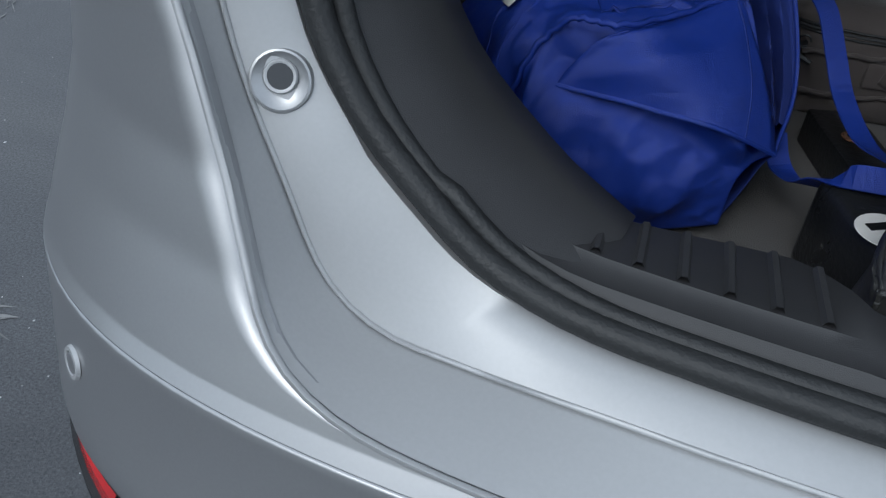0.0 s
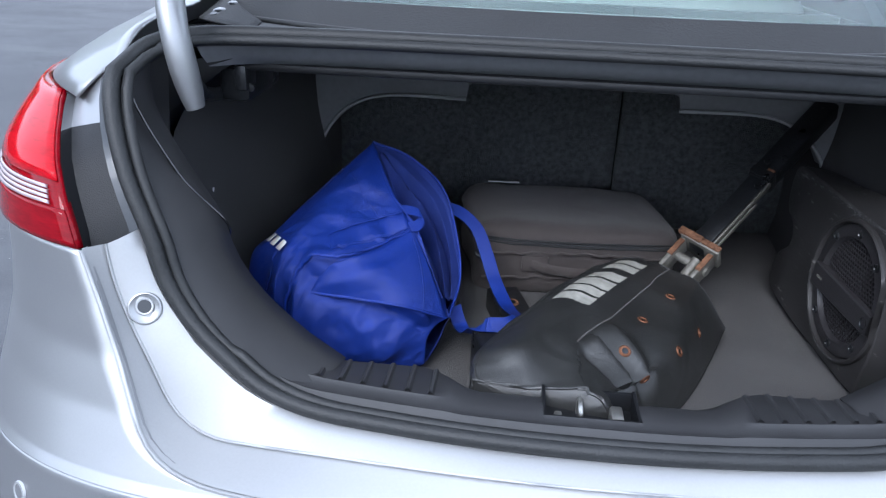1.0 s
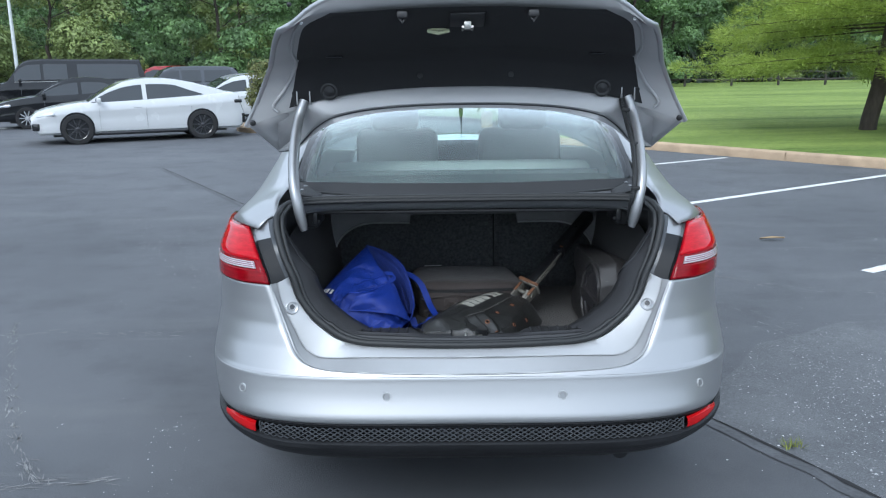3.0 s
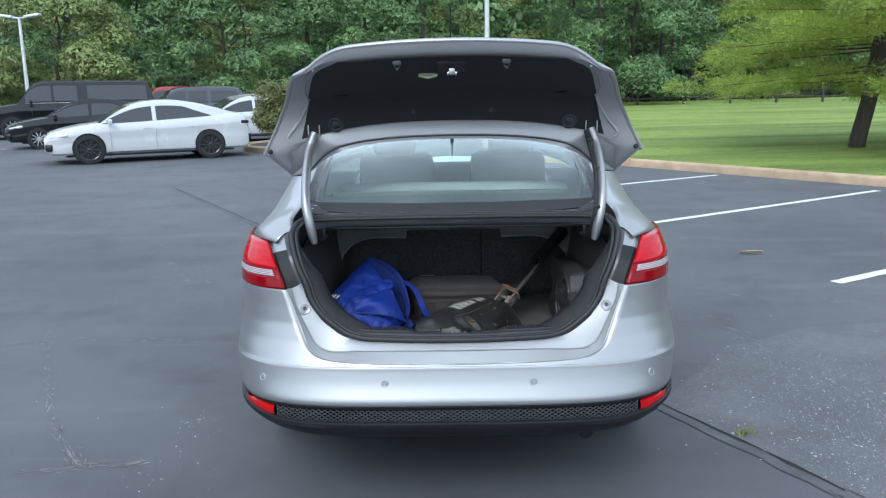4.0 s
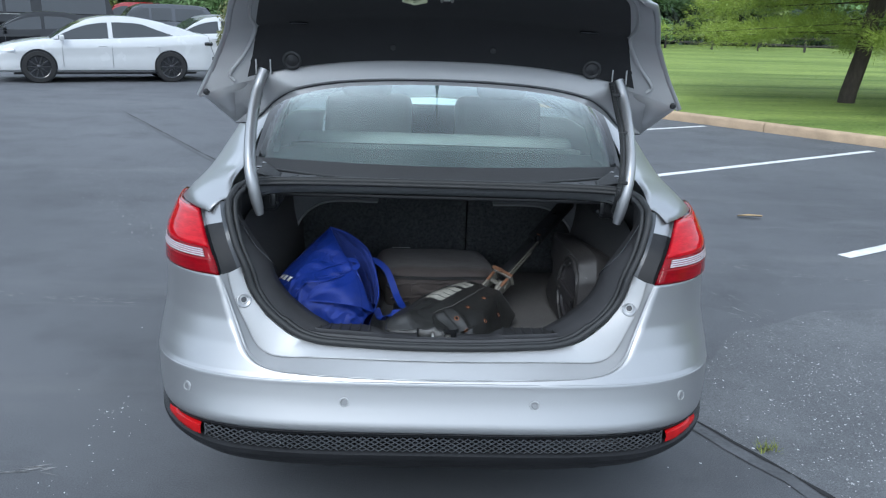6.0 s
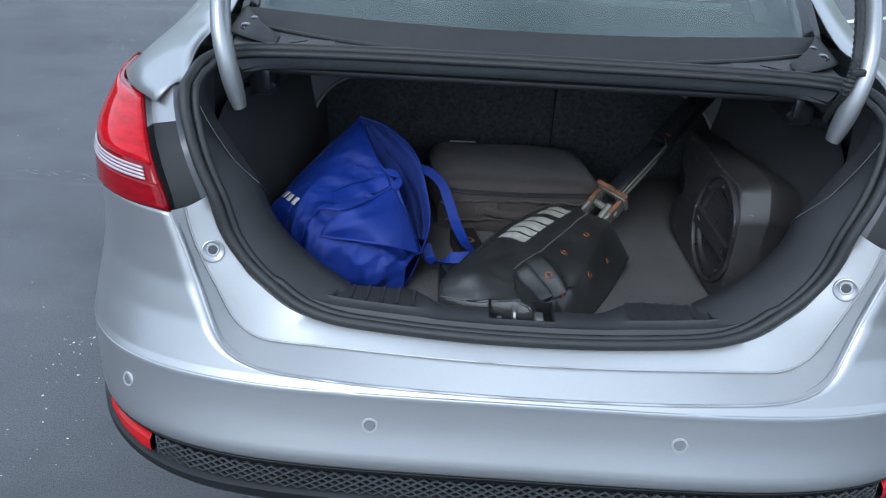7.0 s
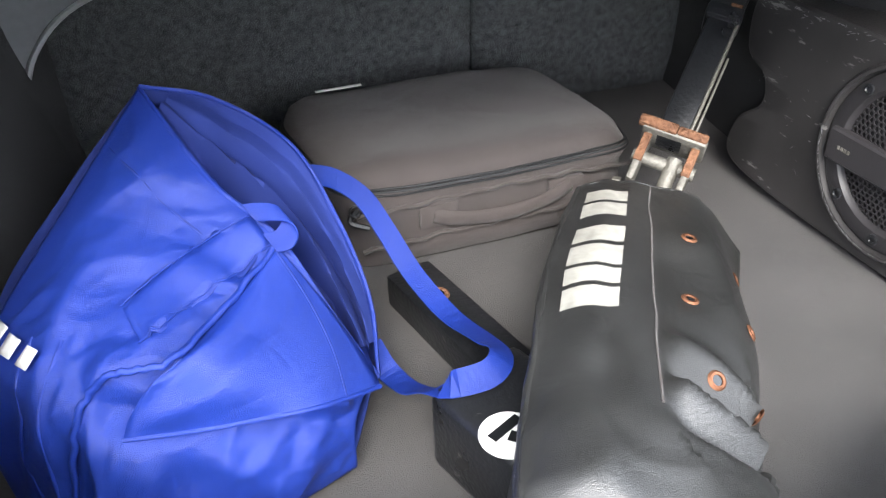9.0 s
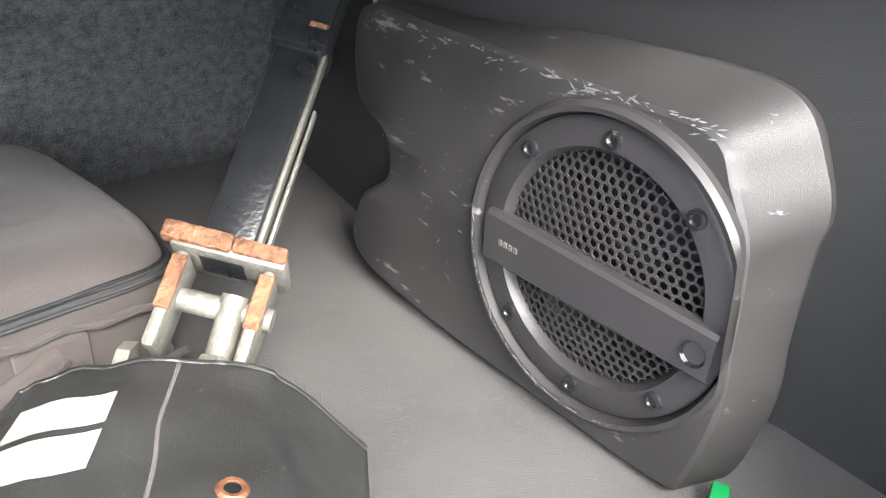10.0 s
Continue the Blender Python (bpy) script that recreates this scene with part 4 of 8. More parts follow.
for i, p in enumerate(bound):
    f = max(0, (i - first) / 63)
    ta, tb = th_at(p.z, p.x), (t_low + (t_end - t_low) * min(1, f / 0.72) if i >= first else th_at(0.6235, p.x))
    zb = 0.6235 + (0.882 - 0.6235) * max(0, (f - 0.72) / 0.28)
    rows.append([tuple(skin(p.z + (zb - p.z) * k / 26, ta + (tb - ta) * k / 26)) for k in range(27)])
quarter = grid(rows)
for v in quarter.verts:
    if abs(v.co.x) < 0.004:
        v.co.x = 0.0
whole = joined(low, quarter, mirrored(quarter))
bmesh.ops.remove_doubles(whole, verts=whole.verts, dist=0.0004)
bmesh.ops.recalc_face_normals(whole, faces=whole.faces)
bumper = part("bumper", whole, M["silver"], car, "silver painted bumper with round parking sensors", smooth=24, thick=-0.003)

# recess and flange round the opening
def halves(*rows_list):
    """Strips on the right half, with their mirror images, as one mesh."""
    out = []
    for rws in rows_list:
        b = grid([[tuple(p) for p in r] for r in rws])
        out += [mirrored(b), b]
    bm = joined(*out)
    bmesh.ops.remove_doubles(bm, verts=bm.verts, dist=0.0006)
    bmesh.ops.recalc_face_normals(bm, faces=bm.faces)
    return bm


def shifted(line, x=0, y=0, z=0):
    return [p + Vector((x, y, z)) for p in line]


part("bumper_edge", halves([edge_deep, edge_out, shifted(edge_out, y=-0.0006, z=-0.0006)]), M["silver"], car, smooth=60)
# thin tubes in paler paint draw the bright highlight along both edges
for ln, rr_ in ((edge_in, 0.0019), (edge_out, 0.0030)):
    whole = [Vector((-p.x, p.y, p.z)) for p in ln[:0:-1]] + list(ln)
    part("edge_roll", tube([p + Vector((0, -0.0006, 0.0004)) for p in whole], rr_, 6), M["silver_inner"], car, "rolled edge of the panel, paler to show its highlight", 60)
seal_low = even([p for p in seal_out if p.z <= 0.897], NS)
mid_fl = [a.lerp(b, 0.5) + Vector((0, -0.004, 0.0)) for a, b in zip(seal_low, edge_in)]
part("boot_flange", halves([shifted(seal_low, y=0.02), seal_low, mid_fl, edge_in, [p + Vector((0.002 * min(1, p.x * 2), 0.004, -0.003 if p.x < 0.5 else -0.001)) for p in edge_in], [p + Vector((0, 0.002, 0.0025)) for p in edge_out]]), M["silver_inner"], car, "silver painted flange round the boot opening", smooth=50)
ki = min(range(NS), key=lambda i: abs(seal_low[i].lerp(edge_in[i], 0.55).z - 0.808))
stop_c = seal_low[ki].lerp(edge_in[ki], 0.5) + Vector((0, -0.004, 0))
stop_n = (edge_in[ki] - seal_low[ki]).cross(seal_low[ki + 1] - seal_low[ki - 1]).normalized()
if stop_n.y > 0:
    stop_n = -stop_n
for sx in (-1, 1):
    c, n_ = Vector((sx * stop_c.x, stop_c.y, stop_c.z)), Vector((sx * stop_n.x, stop_n.y, stop_n.z))
    st = part("bump_stop", lathe([(0.0215, -0.003), (0.0200, 0.0018), (0.0185, 0.0022), (0.015, 0.0003), (0.010, -0.001)], c, n_, 28), M["silver"], car, "round pressed stop with a dark hole")
    part("stop_hole", lathe([(0.0115, -0.0008), (0.0105, 0.0012), (0.009, 0.0012), (0.0075, 0.0)], c + Vector((0, 0, 0.003)), n_, 18), M["silver_inner"], st)
    part("screw_hole", lathe([(0.0085, 0.0), (0.0, 0.0)], c + Vector((0, 0, 0.003)) + n_ * 0.0008, n_, 16), M["gloss_black"], st)

# parking sensors
for x in (-0.716, -0.258, 0.277, 0.718):
    p = skin(0.568, th_at(0.568, x))
    q = skin(0.568, th_at(0.568, x) + 0.02) - p
    q.normalize()
    nrm = Vector((q.y, -q.x, 0.22)).normalized()
    if x < 0:
        p.x, nrm.x = -p.x, -nrm.x
    s = part("parking_sensor", lathe([(0.0, 0.0015), (0.0085, 0.0015), (0.0092, 0.0)], p + nrm * 0.0012, nrm, 20), M["silver"], bumper)
    part("sensor_ring", lathe([(0.0095, 0.0005), (0.0105, 0.003), (0.0135, 0.003), (0.0148, 0.0)], p, nrm, 24), M["silver_inner"], s)

# black valance with its lattice, reflectors
vrows = [[sided(0.487, t) for t in allth]]
for z, inn in ((0.484, 0.004), (0.477, 0.006), (0.474, 0.022), (0.432, 0.026), (0.428, 0.004), (0.422, -0.006), (0.41, -0.006), (0.395, 0.004), (0.375, 0.022), (0.352, 0.055), (0.338, 0.10), (0.335, 0.22)):
    r_ = []
    for t in allth:
        p = skin(0.487, abs(t))
        k = 1 - inn / 0.9
        r_.append(((p.x * k) * (1 if t >= 0 else -1), p.y + inn * (1.0 if abs(t) < 1.2 else 0.4), z + 0.05 * max(0, (abs(p.x) - 0.55) / 0.3) ** 2 * (1 if z < 0.43 else 0)))
    vrows.append(r_)
valance = part("bumper_valance", grid(vrows), M["valance"], car, "black plastic lower bumper with a lattice insert", smooth=35, thick=-0.003)


def on_valance(x, z, out):
    p = skin(0.487, th_at(0.487, x))
    return Vector((x * (1 - 0.012), p.y + 0.012 + out, z))


bm = bmesh.new()
strips = []
k = 0
x = -0.76
while x < 0.72:
    for sgn in (1, -1):
        a, b = (x, x + 0.072) if sgn > 0 else (x + 0.072, x)
        pts = [on_valance(max(-0.668, min(0.668, a + (b - a) * f)), 0.431 + 0.044 * f, -0.012) for f in (0, 0.33, 0.67, 1)]
        if abs(pts[0].x - pts[-1].x) > 0.02:
            strips.append(tube(pts, 0.0021, 4, caps=False, flat=1.4))
    x += 0.023
part("lattice", joined(*strips), M["lattice"], valance, "raised black diamond lattice", smooth=60)
part("lattice_backing", grid([[tuple(on_valance(-0.66 + 1.32 * i / 40, z, 0.006)) for i in range(41)] for z in (0.43, 0.475)]), M["gloss_black"], valance)
for sx in (-1, 1):
    rws = []
    for f in range(9):
        xx = 0.672 + 0.125 * f / 8
        h0, h1 = 0.436 + 0.012 * (f / 8) ** 2, 0.470 + 0.006 * f / 8 - 0.012 * max(0, f - 6) / 2
        p = skin(0.487, th_at(0.487, min(xx, 0.85)))
        yy = p.y - 0.004
        rws.append([(sx * xx, yy + 0.012, h0 - 0.001), (sx * xx, yy, h0 + 0.004), (sx * xx, yy - 0.003, (h0 + h1) / 2), (sx * xx, yy, h1 - 0.004), (sx * xx, yy + 0.012, h1 + 0.001)])
    part("reflector", grid(rws if sx > 0 else rws[::-1]), M["reflector"], car, "red rear reflector", smooth=50)

# tail lamps
LAMP_IN = [(0.884, 0.630), (0.92, 0.643), (0.973, 0.670), (1.01, 0.696), (1.038, 0.722)]


def lamp_patch(z0, z1, out, f0=0.0, f1=1.0, nz=8):
    rws = []
    for i in range(nz + 1):
        z = z0 + (z1 - z0) * i / nz
        t0 = th_at(z, table(LAMP_IN, z))
        t1 = 1.22 + 0.14 * (z - 0.884) / 0.154
        zz = z
        rws.append([tuple(skin(zz, t0 + (t1 - t0) * (f0 + (f1 - f0) * k / 18), out + 0.006 * math.sin(math.pi * (f0 + (f1 - f0) * k / 18)))) for k in range(19)])
    return grid(rws)


for sx in (-1, 1):
    fl = (lambda b: mirrored(b)) if sx < 0 else (lambda b: b)
    lamp = part("tail_lamp", fl(lamp_patch(0.884, 1.040, 0.0, nz=12)), M["lens_dark"], car, "red tail lamp with a clear ribbed band", smooth=60, thick=-0.01)
    part("upper_lens", fl(lamp_patch(0.956, 1.037, 0.004)), M["lens_red"], lamp, "bright red upper lens", 60, -0.003)
    for k in range(4):
        part("clear_rib", fl(lamp_patch(0.9310 + 0.0052 * k, 0.9348 + 0.0052 * k, 0.005, 0.06, 0.93, 2)), M["lens_clear"], lamp, "clear rib of the reversing lens", 60, -0.004)
    part("lower_lens", fl(lamp_patch(0.887, 0.927, 0.003)), M["lens_dark"], lamp, "", 60, -0.003)

# channel between lamp and boot seal: gloss black strip, silver gutter darkened for shade
lamp_edge = [skin(z, th_at(z, table(LAMP_IN, z))) for z in (0.872, 0.895, 0.92, 0.945, 0.973, 1.0, 1.02, 1.04)]
gut = [p for p in seal_mid if p.z > 0.868]
gut = even(gut, 8)
blk0 = [p + Vector((-0.001, 0.006, 0)) for p in lamp_edge]
blk1 = [p + Vector((-0.003, 0.028, 0)) for p in lamp_edge]
blk2 = [p.lerp(g, 0.66) + Vector((0, 0.016, 0)) for p, g in zip(lamp_edge, gut)]
both("lamp_housing", grid([[tuple(p) for p in r_[:6]] for r_ in (blk0, blk1, blk2)]), M["valance"], car, "black plastic side of the lamp", 50)
both("lamp_shoulder", grid([[tuple(p) for p in r_[5:]] for r_ in (blk0, blk1, blk2)]), M["silver"], car, "silver body above the lamp's dark side", 50)
gut_mid = [a.lerp(b, 0.5) + Vector((0, 0.004, 0)) for a, b in zip(blk2, gut)]
both("gutter", grid([[tuple(p) for p in r_] for r_ in (shifted(blk2, y=-0.002), gut_mid, shifted(gut, x=0.006))]), M["jamb"], car, "silver painted jamb beside the tail lamp, coloured dark grey for its shade", 50)

# shoulder and rear pillar: from lamp top and flank up to the gutter and the rear window
OUT_L = [(0.685, 0.225, 1.036), (0.750, 0.29, 1.042), (0.808, 0.40, 1.040), (0.835, 0.52, 1.030), (0.855, 0.80, 1.02), (0.87, 1.20, 1.01), (0.885, 1.60, 1.00)]
MID_L = [(0.655, 0.235, 1.066), (0.695, 0.32, 1.085), (0.725, 0.43, 1.096), (0.748, 0.55, 1.10), (0.765, 0.80, 1.125), (0.74, 1.15, 1.25), (0.69, 1.60, 1.36)]
IN_L = [(0.622, 0.215, 1.078), (0.628, 0.30, 1.115), (0.628, 0.42, 1.130), (0.634, 0.55, 1.134), (0.636, 0.76, 1.195), (0.600, 1.05, 1.32), (0.575, 1.55, 1.435)]
lines = [spline(q, 26) for q in (OUT_L, MID_L, IN_L)]
rws = []
for f in (0, 0.2, 0.4, 0.6, 0.8, 1.0):
    rws.append([tuple((1 - f) * (1 - 2 * f) * a + 4 * f * (1 - f) * b + f * (2 * f - 1) * c) for a, b, c in zip(*lines)])
both("rear_pillar", grid(rws), M["silver"], car, "silver shoulder and rear roof pillar", 50, -0.004)

# flank from lamp to sill and forward, with a wheel arch
def flank_x(y, z):
    w = 0.895 + 0.015 * min(1, max(0, (y - 0.6) / 0.7)) - 0.14 * max(0, (y - 3.5)) ** 2
    if z > 0.90:
        w -= 1.0 * (z - 0.90) ** 1.5
    return w - 0.35 * max(0, 0.45 - z) ** 1.6


bm = bmesh.new()
ys = [0.66 + 0.08 * k for k in range(45)]
zz = [0.22, 0.27, 0.32, 0.37, 0.42, 0.47, 0.52, 0.57, 0.62, 0.67, 0.72, 0.77, 0.82, 0.87, 0.92, 0.96, 1.0, 1.03]
vs = {}
for i, y in enumerate(ys):
    for j, z in enumerate(zz):
        top = 1.03 if y < 1.7 else 1.03 - 0.05 * max(0, y - 2.9)
        z2 = min(z, top) if y < 3.0 else z * (1 - 0.10 * (y - 3.0))
        vs[i, j] = bm.verts.new((flank_x(y, z) , y, z2))
for i in range(len(ys) - 1):
    for j in range(len(zz) - 1):
        cy, cz = ys[i] + 0.04, zz[j] + 0.025
        if min(math.hypot(cy - 0.98, cz - 0.33), math.hypot(cy - 3.63, cz - 0.33)) < 0.365 or (cy < 0.9 and cz < 0.42):
            continue
        bm.faces.new((vs[i, j], vs[i + 1, j], vs[i + 1, j + 1], vs[i, j + 1]))
for v in [v for v in bm.verts if not v.link_faces]:
    bm.verts.remove(v)
both("side_panel", bm, M["silver"], car, "", 40, -0.004)

# roof, rear window, cabin
rear_glass_rows = []
for i in range(13):
    v_ = i / 12
    rw = []
    for j in range(25):
        u = -1 + 2 * j / 24
        b_ = Vector((0.622 * u, 0.405 + 0.20 * u * u, 1.102))
        t_ = Vector((0.585 * u, 1.21 - 0.20 * u ** 4, 1.384 - 0.055 * u ** 2 - 0.02 * u ** 6))
        p = b_.lerp(t_, v_)
        p.z += 0.072 * math.sin(math.pi * v_) * (1 - 0.45 * u * u)
        rw.append(tuple(p))
    rear_glass_rows.append(rw)
gl = part("rear_window", grid(rear_glass_rows), M["glass"], car, "green-tinted sloping rear window", 80, 0.004)
gl.visible_shadow = False
# dark strip added over the glass foot to hide a bright glint
foot_cover = grid([[tuple(Vector(rear_glass_rows[i][j]).lerp(Vector(rear_glass_rows[i + 1][j]), f) + Vector((0, -0.004, 0.005))) for j in range(25)] for i, f in ((0, 0), (0, 0.5), (0, 0.9))])
part("glass_foot_cover", foot_cover, M["dark_trim"], gl, "dark cover band added over the foot of the glass", 60)
wb_ = grid([[tuple(Vector(rear_glass_rows[i][24]) + Vector((-0.03, 0, 0.006))) for i in range(13)], [tuple(Vector(rear_glass_rows[i][24]) + Vector((0.012, 0, 0.006))) for i in range(13)]])
part("window_border", mirrored(wb_), M["gloss_black"], gl)
part("window_border", wb_, M["gloss_black"], gl)
roof_rows = []
for i in range(16):
    y = 1.20 + 2.0 * i / 15
    hz = 1.390 + 0.090 * math.sin(math.pi * min(1, (i + 0.1) / 15))
    roof_rows.append([(0.60 * u, y - 0.20 * u ** 4 * (1 - i / 15), hz - 0.06 * u ** 2 - 0.02 * u ** 6) for u in (-1, -0.93, -0.8, -0.6, -0.3, 0, 0.3, 0.6, 0.8, 0.93, 1)])
part("roof", grid(roof_rows), M["silver"], car, "", 60, -0.02)
ws = part("windscreen", grid([[(0.60 * u, 3.2 + 0.9 * k / 6 - 0.12 * u * u, 1.40 - 0.06 * u * u - 0.42 * (k / 6) ** 1.2) for u in (-1, -0.5, 0, 0.5, 1)] for k in range(7)]), M["glass_front"], car, "", 60, 0.004)
ws.visible_shadow = False
part("bonnet", grid([[(0.80 * u * (1 - 0.10 * (k / 6) ** 2), 4.0 + 0.62 * k / 6 - 0.10 * u * u * k / 6, 0.98 - 0.18 * (k / 6) ** 1.6 - 0.05 * u ** 4) for u in (-1, -0.8, -0.4, 0, 0.4, 0.8, 1)] for k in range(7)]), M["silver"], car, "", 60, -0.01)
part("front_bumper", grid([[(0.83 * u * (1 - 0.06 * abs(z - 0.5)), 4.62 - 0.28 * u ** 4 - 0.05 * abs(z - 0.5), z) for u in (-1, -0.85, -0.6, -0.3, 0, 0.3, 0.6, 0.85, 1)] for z in (0.22, 0.35, 0.5, 0.65, 0.8)]), M["silver"], car, "", 60, -0.01)
win = grid([[(flank_x(y, 1.0) * (1 - k * 0.27 / 4) - 0.015, y, 1.03 + 0.35 * k / 4 * min(1, (y - 0.95) / 0.75, (4.15 - y) / 0.85)) for k in range(5)] for y in [1.0 + 0.12 * i for i in range(26)]])
both("side_window", win, M["tint"], car, "dark side windows", 60, -0.004)
for y0_, y1_ in ((1.98, 2.03), (3.15, 3.22)):
    pil = grid([[(flank_x(y, 1.0) * (1 - k * 0.27 / 4) - 0.010, y, 1.03 + 0.35 * k / 4 * min(1, (y - 0.95) / 0.75, (4.15 - y) / 0.85)) for k in range(5)] for y in (y0_, y1_)])
    both("door_pillar", pil, M["gloss_black"], car, "", 60, -0.004)
part("parcel_shelf", box((0, 0.81, 1.070), (1.29, 0.76, 0.018), 0.006), M["dark_trim"], car, "dark parcel shelf behind the seats")
for sx in (-1, 1):
    st = part("front_seat", joined(box((sx * 0.36, 2.35, 0.85), (0.48, 0.14, 0.72), 0.06, 3, Euler((radians(-14), 0, 0)).to_matrix()), box((sx * 0.36, 2.72, 0.5), (0.5, 0.5, 0.2), 0.06, 3)), M["seat"], car, "grey cloth front seat")
    part("headrest", box((sx * 0.36, 2.22, 1.30), (0.27, 0.11, 0.20), 0.05, 3), M["seat"], st)
part("rear_seat", joined(box((0, 1.46, 0.86), (1.24, 0.14, 0.5), 0.05, 3, Euler((radians(-16), 0, 0)).to_matrix()), box((0, 1.62, 0.5), (1.24, 0.5, 0.16), 0.05, 3)), M["seat"], car, "grey cloth rear seat")
# hidden dark panel added to stop light coming through the seat-back gap
part("seat_gap_blocker", box((0, 1.335, 0.80), (1.22, 0.03, 0.56), 0.01), M["dark_trim"], car)
part("dashboard", box((0, 3.35, 0.92), (1.3, 0.4, 0.24), 0.08, 3), M["dark_trim"], car)
part("steering_wheel", tube([(-0.36 + 0.185 * math.cos(a), 3.05 + 0.05 * math.sin(a), 0.93 + 0.18 * math.sin(a)) for a in (2 * math.pi * k / 28 for k in range(28))], 0.014, 8, loop=True), M["dark_trim"], car)
part("cabin_floor", box((0, 2.35, 0.28), (1.5, 2.3, 0.04), 0.01), M["dark_trim"], car)
part("antenna", tube([(0, 1.46, 1.462), (0, 1.40, 1.56), (0, 1.37, 1.61), (0, 1.36, 1.625), (0, 1.24, 1.82), (0, 1.13, 1.99)], 0.004, 8, radii=[0.011, 0.010, 0.009, 0.0045, 0.004, 0.0035]), M["rubber"], car, "thin black roof antenna")

# wheels
def car_wheel(parent, c, sx, r_, w_, rimmat, spokes=10):
    x = c[0]
    prof = [(r_ * 0.66, -w_ / 2), (r_ * 0.9, -w_ / 2), (r_ * 0.985, -w_ * 0.4), (r_, -w_ * 0.2), (r_, w_ * 0.2), (r_ * 0.985, w_ * 0.4), (r_ * 0.9, w_ / 2), (r_ * 0.66, w_ / 2)]
    w = part("wheel", lathe([(0.0, -w_ * 0.1), (r_ * 0.6, -w_ * 0.1), (r_ * 0.64, w_ * 0.42), (r_ * 0.69, w_ * 0.47), (r_ * 0.69, -w_ * 0.45)], c, (sx, 0, 0), 28), M["gloss_black"], parent)
    part("tyre", lathe(prof, c, (sx, 0, 0), 28), M["tyre"], w)
    sp = []
    for k in range(spokes):
        a = 2 * math.pi * k / spokes
        sp.append(box((0, 0, 0), (w_ * 0.10, r_ * 0.60, r_ * 0.10), 0.006, 1))
        q = Matrix.Translation(Vector(c) + Vector((sx * w_ * 0.38, math.cos(a) * r_ * 0.34, math.sin(a) * r_ * 0.34))) @ Matrix.Rotation(a, 4, "X")
        bmesh.ops.transform(sp[-1], matrix=q, verts=sp[-1].verts)
    sp.append(lathe([(0.0, 0.02), (r_ * 0.14, 0.015), (r_ * 0.17, 0)], Vector(c) + Vector((sx * w_ * 0.40, 0, 0)), (sx, 0, 0), 16))
    part("rim", joined(*sp), rimmat, w)


for sx in (-1, 1):
    for y in (0.98, 3.63):
        car_wheel(car, (sx * 0.775, y, 0.325), sx, 0.325, 0.21, M["rim_bright"], 5)
part("underbody", box((0, 2.45, 0.27), (1.44, 3.9, 0.14), 0.03), M["valance"], car)
# two unseen blocks added to shade the ground under the tail
part("tail_shade_block", box((0, 0.47, 0.34), (1.2, 0.56, 0.20), 0.05, 3), M["valance"], car)
part("pipe_shade_block", box((0.46, 0.50, 0.27), (0.42, 0.22, 0.14), 0.05, 3), M["black_steel"], car, "added dark block at the exhaust pipe that shades the ground")
part("exhaust_pipe", tube([(0.5, 0.9, 0.30), (0.5, 0.25, 0.30), (0.5, 0.12, 0.285)], 0.026, 14), M["black_steel"], car)

# ---- boot opening: rubber seal, trim, floor ----
ring = [Vector((-p.x, p.y, p.z)) for p in rim_half[::-1]] + rim_half[1:-1]
part("boot_seal", joined(tube(ring, 0.0105, 10, loop=True), tube([p + Vector((-0.016 * p.x / 0.6 if p.z < 1.1 else -0.008 * p.x, 0.008 if p.z < 1.09 else -0.014, 0.006 if p.z < 0.75 else (-0.002 if p.z < 1.09 else -0.008))) for p in ring], 0.0075, 8, loop=True)), M["rubber"], car, "black double rubber boot seal", 60)
# painted scuttle between seal and rear window
sc_rows = []
for u in [k / 12 for k in range(-12, 13)]:
    a = Vector((0.585 * u, 0.393 - 0.04 * u ** 6, 1.098))
    b_ = Vector((0.622 * u, 0.407 + 0.20 * u * u, 1.100))
    sc_rows.append([tuple(a), tuple(a + Vector((0, 0.006, 0.004))), tuple(a.lerp(b_, 0.6) + Vector((0, 0, 0.002))), tuple(b_)])
part("scuttle", grid(sc_rows), M["plastic"], car, "black strip below the rear window", 50)

part("window_seal", tube([Vector(p) + Vector((0, -0.004, 0.001)) for p in rear_glass_rows[0]], 0.005, 8), M["rubber"], car, "black rubber seal below the rear window", 60)
# header below the upper seal
hd = spline(TOP_RIM[2:], 14)
part("boot_header", halves([[Vector((p.x * 0.985, p.y + 0.012, p.z - 0.010)) for p in hd], [Vector((p.x * 0.975, p.y + 0.020, p.z - 0.030)) for p in hd], [Vector((p.x * 0.965, p.y + 0.034, p.z - 0.048)) for p in hd], [Vector((p.x * 0.96, p.y + 0.06, p.z - 0.050)) for p in hd]]), M["frame_grey"], car, "grey header of the boot opening", 50)
# dark gusset with two holes at each foot of the window
for sx in (-1, 1):
    def plate(f, g):
        return Vector((sx * (0.505 + 0.118 * f), 0.400 + 0.10 * f * f + 0.15 * g * (0.3 + 0.7 * f), 1.106 + 0.026 * g * (0.2 + 0.8 * f) + 0.004 * math.sin(math.pi * f)))

    gs = part("hinge_gusset", grid([[tuple(plate(f, g)) for f in [k / 8 for k in range(9)]][:: sx] for g in (0, 0.25, 0.5, 0.75, 1)]), M["dark_trim"], car, "dark grey gusset beside the rear window", 50, 0.003)
    for f, g, rr_ in ((0.62, 0.85, 0.008), (0.70, 0.40, 0.010), (0.72, 0.22, 0.006)):
        part("slot", lathe([(rr_, 0.0), (rr_ * 0.8, 0.001), (0, 0.001)], plate(f, g) + Vector((0, -0.001, 0.0045)), (0, -0.3, 1), 14), M["gloss_black"], gs)

